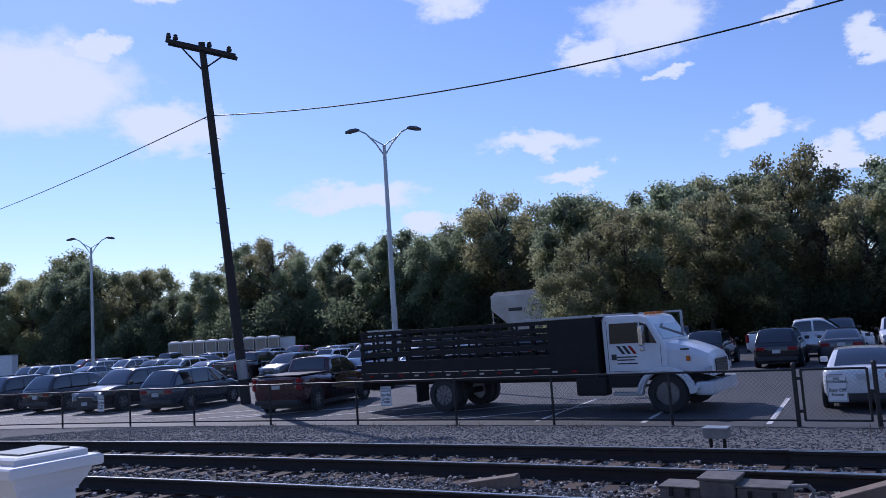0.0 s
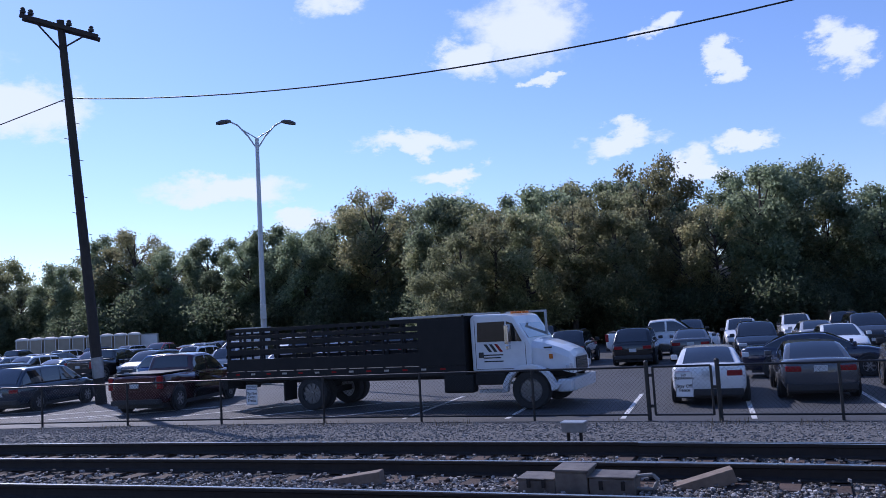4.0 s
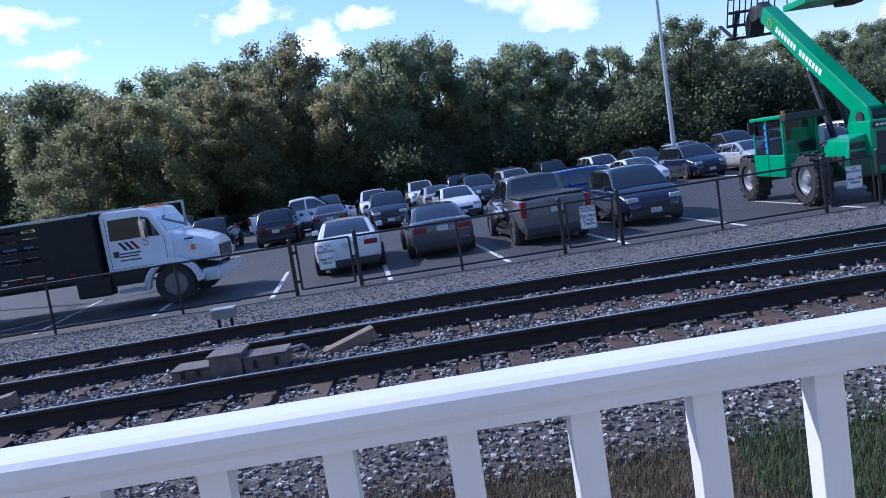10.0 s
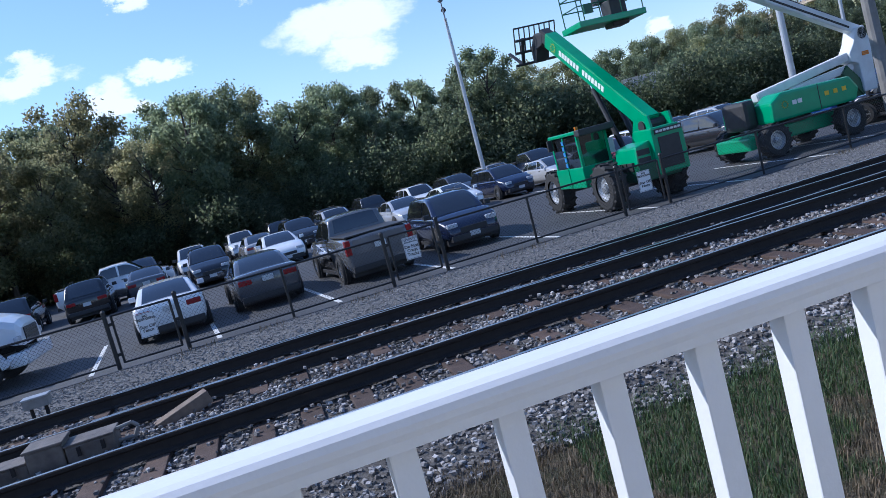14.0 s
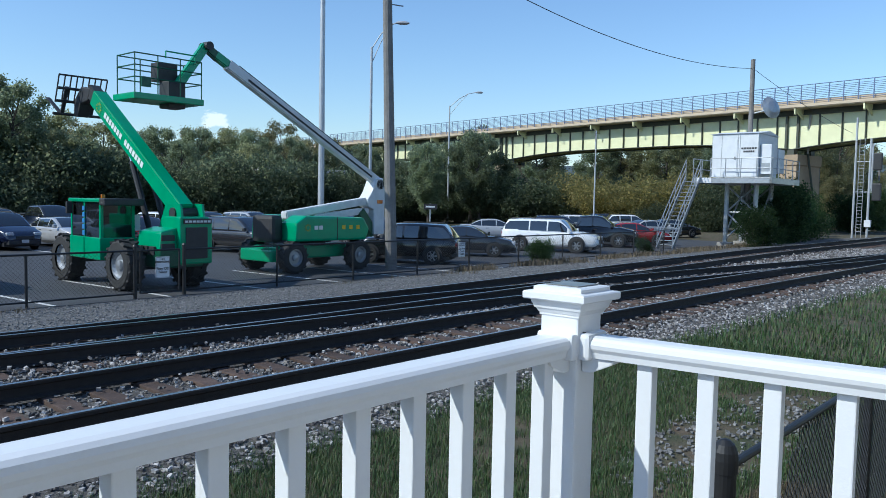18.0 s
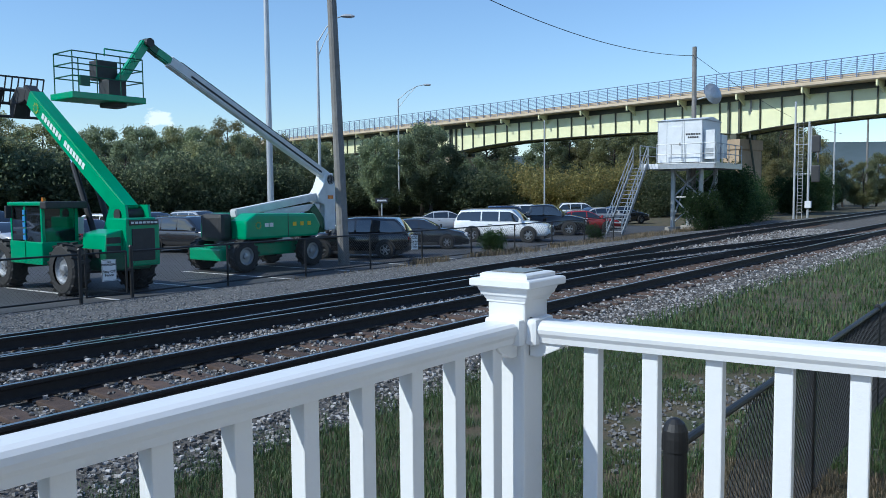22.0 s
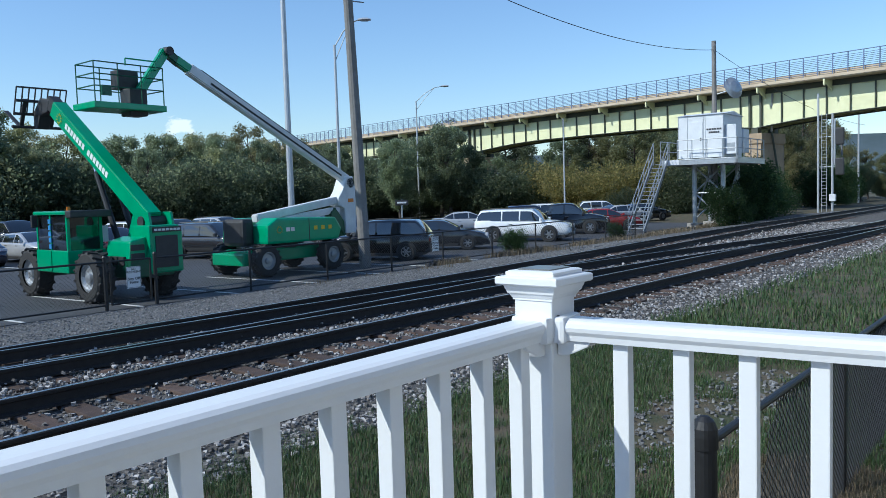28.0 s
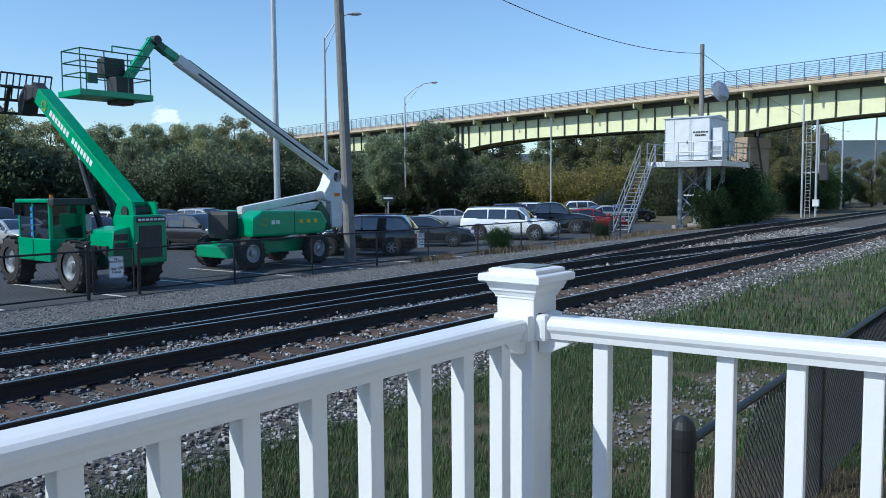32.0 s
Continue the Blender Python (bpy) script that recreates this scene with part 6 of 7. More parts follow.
# the hut and its platform stand turned a little to the line
HUT_TURN = pose(44.38, 17.97, 0, 0, 0, 3.2) @ pose(-44.0, -15.0, 0)
hut = lot_thing("equipment_hut", HUT_TURN, "white metal equipment hut on a raised steel platform", "equipment hut")
HX, HY = 42.4, 13.7
part("body", boxm(HX, HY, 3.85, HX + 3.2, HY + 2.55, 6.2, 0.03), hut_white, hut)
bm = bmesh.new()
prism(bm, [(HX - 0.08, 6.2), (HX + 3.28, 6.2), (HX + 1.6, 6.42)], HY - 0.08, HY + 2.63)
part("roof", bm, hut_white, hut)
for y in (HY + 0.02, HY + 1.0, HY + 1.1, HY + 2.0, HY + 2.52):
    part("panel_seam", boxm(HX - 0.012, y - 0.012, 3.9, HX, y + 0.012, 6.15), galv, hut)
part("door", boxm(HX - 0.02, HY + 1.15, 3.95, HX - 0.002, HY + 1.95, 5.85, 0.006), hut_white, hut)
part("door_handle", boxm(HX - 0.06, HY + 1.22, 4.8, HX - 0.02, HY + 1.27, 4.95), trim_black, hut)
for z, w in ((5.35, 0.85), (5.18, 0.6)):
    for i in range(6):
        part("lettering_bar", boxm(HX - 0.02, HY + 0.5 + w / 2 - i * w / 6 - w / 8, z, HX - 0.01, HY + 0.5 + w / 2 - i * w / 6, z + 0.09), trim_black, hut)
for x, z0, z1 in ((0.2, 4.0, 5.6), (1.5, 4.1, 5.4)):
    u = part("air_unit", boxm(HX + x, HY - 0.62, z0, HX + x + 1.0, HY - 0.03, z1, 0.03), hut_white, hut, "white wall-mounted air unit")
    part("vent", boxm(HX + x - 0.012, HY - 0.55, z0 + 0.15, HX + x, HY - 0.1, z0 + 0.6), galv, u)
plat = lot_thing("steel_platform", HUT_TURN, "galvanised steel platform with stairs and railings", "platform")
X0, X1, Y0, Y1, PZ = 41.6, 46.6, 12.7, 17.0, 3.78
part("deck_plate", boxm(X0, Y0, PZ - 0.06, X1, Y1, PZ, 0.01), galv, plat)
for y in (Y0, Y1 - 0.12):
    part("edge_beam", boxm(X0, y, PZ - 0.3, X1, y + 0.12, PZ - 0.06), galv, plat)
for x in (X0, X1 - 0.12):
    part("edge_beam", boxm(x, Y0, PZ - 0.3, x + 0.12, Y1, PZ - 0.06), galv, plat)
for x in (43.2, 45.8):
    for y in (14.0, 15.6):
        part("leg", tubem((x, y, -0.05), (x, y, PZ - 0.2), 0.13, n=10), galv, plat)
        part("footing", boxm(x - 0.35, y - 0.35, -0.1, x + 0.35, y + 0.35, 0.2, 0.03), concrete, plat)
    for za, zb in ((0.4, 1.9), (1.9, 3.4)):
        part("brace", tubem((x, 14.0, za), (x, 15.6, zb), 0.05, n=6), galv, plat)
        part("brace", tubem((x, 15.6, za), (x, 14.0, zb), 0.05, n=6), galv, plat)
    part("strut", tubem((x, 14.0, 1.9), (x, 15.6, 1.9), 0.05, n=6), galv, plat)
for y in (14.0, 15.6):
    part("brace", tubem((43.2, y, 0.6), (45.8, y, 3.2), 0.05, n=6), galv, plat)


def guard(a, b, posts):
    a, b = Vector(a), Vector(b)
    for z in (0.5, 1.05):
        part("guard_rail", tubem(a + Vector((0, 0, z)), b + Vector((0, 0, z)), 0.025, n=6), galv, plat)
    for i in range(posts + 1):
        p = a + (b - a) * i / posts
        part("guard_post", tubem(p, p + Vector((0, 0, 1.05)), 0.025, n=6), galv, plat)


guard((X0 + 0.05, Y0, PZ), (X0 + 0.05, Y1 - 1.0, PZ), 4)
guard((X0, Y0 + 0.05, PZ), (X1, Y0 + 0.05, PZ), 4)
guard((X0, Y1 - 0.05, PZ), (X1, Y1 - 0.05, PZ), 4)
SA, SB = Vector((X0, 16.95, PZ)), Vector((36.9, 16.4, 0.0))
for s in (-0.42, 0.42):
    o = Vector((0, s, 0))
    bm = bmesh.new()
    beam(bm, SA + o, SB + o, 0.05, 0.24)
    part("stringer", bm, galv, plat)
    for z in (0.55, 1.0):
        part("stair_rail", tubem(SA + o + Vector((0, 0, z)), SB + o + Vector((0, 0, z)), 0.025, n=6), galv, plat)
    for i in range(6):
        p = SA + (SB - SA) * (i / 5) + o
        part("stair_post", tubem(p, p + Vector((0, 0, 1.0)), 0.022, n=6), galv, plat)
for i in range(1, 18):
    p = SA + (SB - SA) * i / 18
    part("tread", boxm(p.x - 0.13, p.y - 0.4, p.z - 0.03, p.x + 0.13, p.y + 0.4, p.z), galv, plat)
part("platform_notice", boxm(X0 - 0.02, 15.9, PZ - 0.28, X0 - 0.005, 16.7, PZ - 0.02), sign_white, plat)

mast = lot_thing("antenna_mast", pose(45.98, 18.3, 0), "grey mast with a round dish antenna above the hut", "antenna")
part("mast", tubem((0, 0, -0.05), (-0.1, 0.0, 10.7), 0.16, 0.13, 10), pole_wood, mast)
bm = bmesh.new()
lathe(bm, [(0.02, 0.12), (0.35, 0.06), (0.62, -0.1), (0.64, -0.1), (0.36, 0.03), (0.02, 0.08)], 22)
d = part("dish", bm, galv, mast, "round grey mesh dish")
d.matrix_basis = pose(-0.2, -1.25, 7.9, 75, 0, -25)
part("dish_arm", tubem((0, 0, 7.6), (-0.15, -1.2, 7.8), 0.04), galv, mast)

sigm = lot_thing("railway_signal", pose(64.70, 16.75, 0, 0, 0, 3) @ Matrix.Diagonal((0.868, 0.868, 0.868, 1)), "tall railway signal mast with ladder and two black heads", "railway signal")
part("mast", tubem((0, 0, -0.05), (0, 0, 8.6), 0.1, n=8), alu, sigm)
part("mast", tubem((0, 1.15, -0.05), (0, 1.15, 10.4), 0.09, n=8), alu, sigm)
for i in range(26):
    part("rung", tubem((-0.1, 0.45, 0.6 + 0.3 * i), (-0.1, 0.85, 0.6 + 0.3 * i), 0.018, n=5), alu, sigm)
for y in (0.45, 0.85):
    part("ladder_stile", tubem((-0.1, y, 0.0), (-0.1, y, 8.6), 0.025, n=5), alu, sigm)
for z in (4.0, 6.6):
    part("bracket", tubem((0, -0.5, z), (0, 1.15, z), 0.04, n=6), alu, sigm)
    bm = bmesh.new()
    box(bm, -0.2, -0.95, z - 0.75, 0.1, -0.25, z + 0.75, 0.1)
    part("signal_head", bm, trim_black, sigm, "black oblong signal head")
part("relay_box", boxm(-0.3, -0.3, 1.0, 0.1, 0.2, 1.6, 0.02), hut_white, sigm)

# ---- steel girder road bridge over the tracks ----
girder = mat("pale_green_girder", (0.80, 0.79, 0.50), 0.5, rgb2=(0.68, 0.68, 0.42), scale=1.2, bump=0.05)
# dark green of the flanges, also used for the painted shade below the deck
girder_dark = mat("flange_and_deck_shade", (0.05, 0.075, 0.06), 0.6, rgb2=(0.08, 0.07, 0.05), scale=2)
deck_conc = mat("bridge_concrete", (0.6, 0.5, 0.37), 0.85, rgb2=(0.45, 0.36, 0.26), scale=1.0, bump=0.2)
pier_tan = mat("pier_masonry", (0.46, 0.35, 0.23), 0.9, rgb2=(0.3, 0.22, 0.15), scale=0.9, bump=0.3)
rail_blue = mat("bridge_rail", (0.16, 0.22, 0.36), 0.5, rgb2=(0.12, 0.16, 0.27), scale=3)
# local x runs along the deck, away from the tracks
bridge = lot_thing("road_bridge", pose(63.76, -3.91, 0.2, 0, 0, 80.77), "long pale-green steel girder road bridge over the tracks", "bridge")
BL = 190
part("deck", boxm(-45, -5.6, 10.2, BL, 0.25, 10.5, 0.03), deck_conc, bridge, "stained tan concrete deck edge")
part("deck_fascia", boxm(-45, 0.255, 10.27, BL, 0.31, 10.44), deck_conc, bridge)
PIERS = [-7.7, 28.6, 64.9, 101.2, 137.5, 173.8]


def bottom(x):
    d = min(abs(x - p) for p in PIERS)
    return 7.75 - 0.8 * max(0, 1 - d / 13) ** 2


for w in (-1.3, -4.2):
    bm = bmesh.new()
    xs = [-45 + i * 1.5 for i in range(int((BL + 45) / 1.5) + 1)]
    loft(bm, [[(x, w - 0.02, bottom(x)), (x, w + 0.02, bottom(x)), (x, w + 0.02, 9.75), (x, w - 0.02, 9.75)] for x in xs])
    g = part("girder", bm, girder, bridge, "pale yellow-green steel girder web")
    bm = bmesh.new()
    loft(bm, [[(x, w - 0.26, bottom(x) - 0.06), (x, w + 0.26, bottom(x) - 0.06), (x, w + 0.26, bottom(x)), (x, w - 0.26, bottom(x))] for x in xs])
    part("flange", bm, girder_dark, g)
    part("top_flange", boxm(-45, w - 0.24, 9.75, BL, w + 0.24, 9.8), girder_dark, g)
    # dark filler box that paints the shade of the overhanging deck
    part("deck_shade_strip", boxm(-45, w - 0.12, 9.8, BL, w + 0.12, 10.2), girder_dark, bridge, "dark green strip standing in for shade under the deck")
sx = -44.0
while sx < BL:
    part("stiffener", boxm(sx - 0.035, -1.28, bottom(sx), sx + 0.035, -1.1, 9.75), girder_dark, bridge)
    sx += 1.85
for i in range(-8, 36):
    bm = bmesh.new()
    x = i * 5.55
    prism(bm, [(-1.28, 10.2), (0.2, 10.2), (0.2, 9.75), (0.05, 9.68), (-0.1, 9.95), (-1.28, 9.3)], x - 0.06, x + 0.06)
    for v in bm.verts:
        v.co = Vector((v.co.y, v.co.x, v.co.z))
    bmesh.ops.reverse_faces(bm, faces=bm.faces[:])
    part("deck_bracket", bm, girder, bridge)
for p in PIERS:
    for w0, w1 in ((-0.7, -4.6),):
        bm = bmesh.new()
        loft(bm, [[(p - a, w0 + e, z), (p + a, w0 + e, z), (p + a, w1 - e, z), (p - a, w1 - e, z)] for a, z, e in ((0.8, -0.6, 0.05), (0.74, 5.5, 0.0), (0.86, 5.6, 0.1), (0.86, 6.45, 0.1))])
        part("pier", bm, pier_tan, bridge, "tall tan concrete bridge pier")
    for w in (-1.3, -4.2):
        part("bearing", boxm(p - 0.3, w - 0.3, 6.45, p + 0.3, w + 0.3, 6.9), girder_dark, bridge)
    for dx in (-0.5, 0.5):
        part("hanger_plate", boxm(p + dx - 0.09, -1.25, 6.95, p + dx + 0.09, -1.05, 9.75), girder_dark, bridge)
    part("drain_pipe", tubem((p - 1.6, -1.0, 9.7), (p - 1.0, -2.0, 6.6), 0.09), galv, bridge)
    part("drain_pipe", tubem((p - 1.0, -2.0, 6.6), (p - 1.05, -3.4, 2.0), 0.09), girder_dark, bridge)
for z in (10.7, 10.84, 10.98, 11.12, 11.26, 11.40, 11.54, 11.68, 11.82, 12.05):
    part("fence_rail", tubem((-45, 0.1, z), (BL, 0.1, z), 0.022 if z < 12 else 0.035, n=5), rail_blue, bridge)
x = -44.0
while x < BL:
    part("fence_post", tubem((x, 0.14, 10.5), (x, 0.12, 12.05), 0.045, n=5), rail_blue, bridge)
    x += 1.15
part("parapet", boxm(-45, -0.25, 10.5, BL, -0.05, 10.85), deck_conc, bridge)

# ---- far side of the lot: toilets and cabins ----
tan_plastic = mat("tan_plastic", (0.36, 0.31, 0.24), 0.6, rgb2=(0.28, 0.24, 0.18), scale=2)
pale_plastic = mat("pale_roof_plastic", (0.62, 0.62, 0.6), 0.5)


def toilet(m):
    t = lot_thing("portable_toilet", m, "tan portable toilet with a pale domed roof", "portable toilet", "portable toilets")
    part("walls", boxm(-0.58, -0.58, 0, 0.58, 0.58, 2.1, 0.03), tan_plastic, t)
    bm = bmesh.new()
    loft(bm, [[(a * w, b * w, z) for a, b in ((-1, -1), (1, -1), (1, 1), (-1, 1))] for w, z in ((0.62, 2.1), (0.6, 2.2), (0.45, 2.32), (0.15, 2.38))])
    part("roof", bm, pale_plastic, t)
    part("door", boxm(-0.4, -0.6, 0.12, 0.4, -0.58, 1.95), tan_plastic, t)
    for x in (-0.5, 0.5):
        part("corner_post", boxm(x - 0.04, -0.61, 0, x + 0.04, -0.58, 2.1), pale_plastic, t)
    return t


bm = bmesh.new()
loft(bm, [[(-1.5 - e, -2.2 - e, z), (14.5 + e, -2.2 - e, z), (14.5 + e, 2.2 + e, z), (-1.5 - e, 2.2 + e, z)] for z, e in ((-0.1, 1.2), (1.15, 0.0))])
pad = obj("gravel_pad", bm, gravel)
pad.matrix_basis = LOT @ pose(-70.3, 53.6, -0.9, 0, 0, 34)
tagged(pad, "low raised gravel pad at the edge of the lot", "gravel", kind="structure")
first = toilet(pose(-70.3, 53.6, 0.25, 0, 0, 45))
for i in range(1, 9):
    u = i * 1.3
    copy_thing(first, spot(-70.3 + u * 0.83, 53.6 + u * 0.56, 0.25, 40))
for x, y, s in ((-61.8, 61.3, 1.0), (-86, 44, 1.15), (-90, 41, 0.8), (-49, 62, 1.6)):
    b = lot_thing("utility_cabinet", pose(x, y, 0, 0, 0, 40), "pale grey utility cabinet at the edge of the lot", "cabinet", "cabinets")
    part("case", boxm(-1.0 * s, -0.7, 0, 1.0 * s, 0.7, 2.3, 0.04), hut_white, b)
    part("lid", boxm(-1.05 * s, -0.75, 2.3, 1.05 * s, 0.75, 2.4), galv, b)

# ---- freight train on the line beyond the first trees ----
hop = mat("hopper_grey", (0.62, 0.6, 0.55), 0.7, rgb2=(0.42, 0.36, 0.3), scale=0.8, bump=0.1)
car_brown = mat("boxcar_brown", (0.12, 0.06, 0.045), 0.7, rgb2=(0.07, 0.04, 0.03), scale=0.9)
tank_black = mat("tank_black", (0.03, 0.03, 0.032), 0.5)
TY = 64.0
berm = strip("railway_embankment", lambda x: LOT_K * TY - 3.8, lambda x: LOT_K * TY + 3.8, [-190, 0, 190, 355], LOT_Z + 0.12, LOT_Z + 0.12, ballast_bed, thick=0.4)
tagged(berm, "low ballast embankment of the far railway line", "embankment")
TRAIN = []


def wagon_base(t, L):
    part("underframe", boxm(-L / 2, -1.2, 1.0, L / 2, 1.2, 1.3), rail_side, t)
    for x in (-L / 2 + 2.2, L / 2 - 2.2):
        b = part("bogie", boxm(x - 1.2, -1.1, 0.45, x + 1.2, 1.1, 0.8), rail_side, t)
        for dx in (-0.85, 0.85):
            for y in (-0.8, 0.8):
                w = part("wheel", tubem((0, -0.06, 0), (0, 0.06, 0), 0.42, n=14), rail_side, b)
                w.matrix_basis = pose(x + dx, y, 0.56)


def hopper(x):
    t = lot_thing("freight_wagon", pose(x, TY, 0), "pale grey covered hopper wagon with sloping ends", "freight wagon", "freight train")
    wagon_base(t, 16)
    bm = bmesh.new()
    prism(bm, [(-7.8, 3.4), (-5.2, 1.3), (5.2, 1.3), (7.8, 3.4), (7.8, 4.7), (-7.8, 4.7)], -1.5, 1.5, 0.05)
    part("hopper_body", bm, hop, t, "weathered pale grey hopper body")
    bm = bmesh.new()
    prism(bm, [(-7.9, 4.7), (7.9, 4.7), (7.6, 5.0), (-7.6, 5.0)], -1.1, 1.1, 0.03)
    part("roof", bm, hop, t)
    for s in (-1, 1):
        for y in (-1.4, 1.4):
            part("end_post", tubem((s * 7.7, y, 1.2), (s * 7.7, y, 4.7), 0.06, n=6), hop, t)
        for i in range(7):
            part("rung", tubem((s * 7.75, -1.5, 1.4 + 0.45 * i), (s * 7.75, -1.0, 1.4 + 0.45 * i), 0.03, n=5), hop, t)
        part("lettering_bar", boxm(-6.0, s * 1.51 - 0.01, 3.2, -4.6, s * 1.51 + 0.01, 3.5), trim_black, t)
    return t


def boxcar(x, m, h, L, label):
    t = lot_thing("freight_wagon", pose(x, TY, 0), label, "freight wagon", "freight train")
    wagon_base(t, L)
    part("box_body", boxm(-L / 2 + 0.2, -1.5, 1.3, L / 2 - 0.2, 1.5, h, 0.05), m, t)
    for i in range(int(L / 1.2)):
        for s in (-1, 1):
            part("rib", boxm(-L / 2 + 0.8 + i * 1.2, s * 1.52 - 0.03, 1.35, -L / 2 + 0.9 + i * 1.2, s * 1.52 + 0.03, h - 0.1), m, t)
    part("side_door", boxm(-1.4, -1.57, 1.4, 1.4, -1.53, h - 0.25), m, t)
    return t


X_T0 = -0.61 * TY + 10
TRAIN.append((hopper(X_T0), X_T0))
for i, kind in enumerate(("low", "brown", "hop", "hop", "low", "brown", "tank", "hop", "hop", "brown")):
    x = X_T0 + 17.3 * (i + 1)
    if kind == "hop":
        w = hopper(x)
    elif kind == "low":
        w = boxcar(x, tank_black, 2.7, 16, "low black gondola wagon of the freight train")
    elif kind == "brown":
        w = boxcar(x, car_brown, 4.4, 16, "rust-brown boxcar of the freight train")
    else:
        w = boxcar(x, tank_black, 3.9, 16, "black boxcar of the freight train")
    TRAIN.append((w, x))
# ---- woods and shrubs ----
def leaf_mat(name, c0, c1, c2):
    m = bpy.data.materials.new(name)
    m.use_nodes = True
    n, l = m.node_tree.nodes, m.node_tree.links
    b = n["Principled BSDF"]
    geo = n.new("ShaderNodeNewGeometry")
    ramp = n.new("ShaderNodeValToRGB")
    ramp.color_ramp.elements[0].color, ramp.color_ramp.elements[1].color = (*c0, 1), (*c2, 1)
    ramp.color_ramp.elements.new(0.55).color = (*c1, 1)
    l.new(geo.outputs["Random Per Island"], ramp.inputs[0])
    oi = n.new("ShaderNodeObjectInfo")
    mr = n.new("ShaderNodeMapRange")
    mr.inputs["To Min"].default_value, mr.inputs["To Max"].default_value = 0.7, 1.3
    l.new(oi.outputs["Random"], mr.inputs["Value"])
    vm = n.new("ShaderNodeVectorMath")
    vm.operation = "SCALE"
    l.new(ramp.outputs[0], vm.inputs[0])
    l.new(mr.outputs[0], vm.inputs["Scale"])
    l.new(vm.outputs[0], b.inputs["Base Color"])
    b.inputs["Roughness"].default_value = 0.48
    b.inputs["Specular IOR Level"].default_value = 0.5
    tr = n.new("ShaderNodeBsdfTranslucent")
    l.new(vm.outputs[0], tr.inputs["Color"])
    mix = n.new("ShaderNodeMixShader")
    mix.inputs[0].default_value = 0.8
    l.new(b.outputs[0], mix.inputs[1])
    l.new(tr.outputs[0], mix.inputs[2])
    l.new(mix.outputs[0], n["Material Output"].inputs["Surface"])
    return m


leaf_green = leaf_mat("leaf_green", (0.156, 0.195, 0.117), (0.234, 0.281, 0.172), (0.328, 0.367, 0.211))
leaf_olive = leaf_mat("leaf_olive", (0.195, 0.218, 0.117), (0.289, 0.305, 0.163), (0.406, 0.398, 0.218))
leaf_pale = leaf_mat("leaf_pale", (0.226, 0.232, 0.127), (0.323, 0.310, 0.169), (0.437, 0.394, 0.211))
leaf_yellow = leaf_mat("leaf_yellow", (0.180, 0.188, 0.075), (0.330, 0.300, 0.120), (0.495, 0.405, 0.165))
leaf_cedar = leaf_mat("leaf_cedar", (0.031, 0.068, 0.027), (0.061, 0.112, 0.043), (0.111, 0.162, 0.060))
leaf_under = leaf_mat("leaf_under", (0.083, 0.112, 0.063), (0.135, 0.168, 0.096), (0.225, 0.247, 0.143))
bark = mat("bark", (0.085, 0.07, 0.058), 0.95, rgb2=(0.04, 0.033, 0.028), scale=5, bump=0.6, bscale=18)


def leaf_cloud(name, lobes, n, size, material, parent, seed):
    """A crown: small leaf sprays gathered in clumps inside uneven lobes."""
    rng = np.random.default_rng(seed)
    lob = np.array(lobes, float)
    vol = lob[:, 3] * lob[:, 4] * lob[:, 5]
    per = 14
    m = n // per
    k = rng.choice(len(lob), m, p=vol ** 0.8 / (vol ** 0.8).sum())
    u = rng.normal(size=(m, 3))
    u /= np.linalg.norm(u, axis=1, keepdims=True)
    c = lob[k, :3] + u * lob[k, 3:6] * (rng.uniform(0.25, 1.15, m) ** 0.6)[:, None]
    p = np.repeat(c, per, 0) + rng.normal(0, 1, (m * per, 3)) * size * 1.9
    q = len(p)
    a = rng.normal(size=(q, 3))
    a /= np.linalg.norm(a, axis=1, keepdims=True)
    b = np.cross(a, rng.normal(size=(q, 3)))
    b /= np.linalg.norm(b, axis=1, keepdims=True)
    s = size * rng.uniform(0.5, 1.25, (q, 1))
    v = np.stack([p - a * s, p - b * s * 0.55, p + a * s, p + b * s * 0.55], 1)
    v[..., 2] = np.maximum(v[..., 2], 0.05)
    me = bpy.data.meshes.new(name)
    me.from_pydata(v.reshape(-1, 3).tolist(), [], np.arange(q * 4).reshape(-1, 4).tolist())
    me.materials.append(material)
    o = new(name, me)
    o.parent = parent
    return o


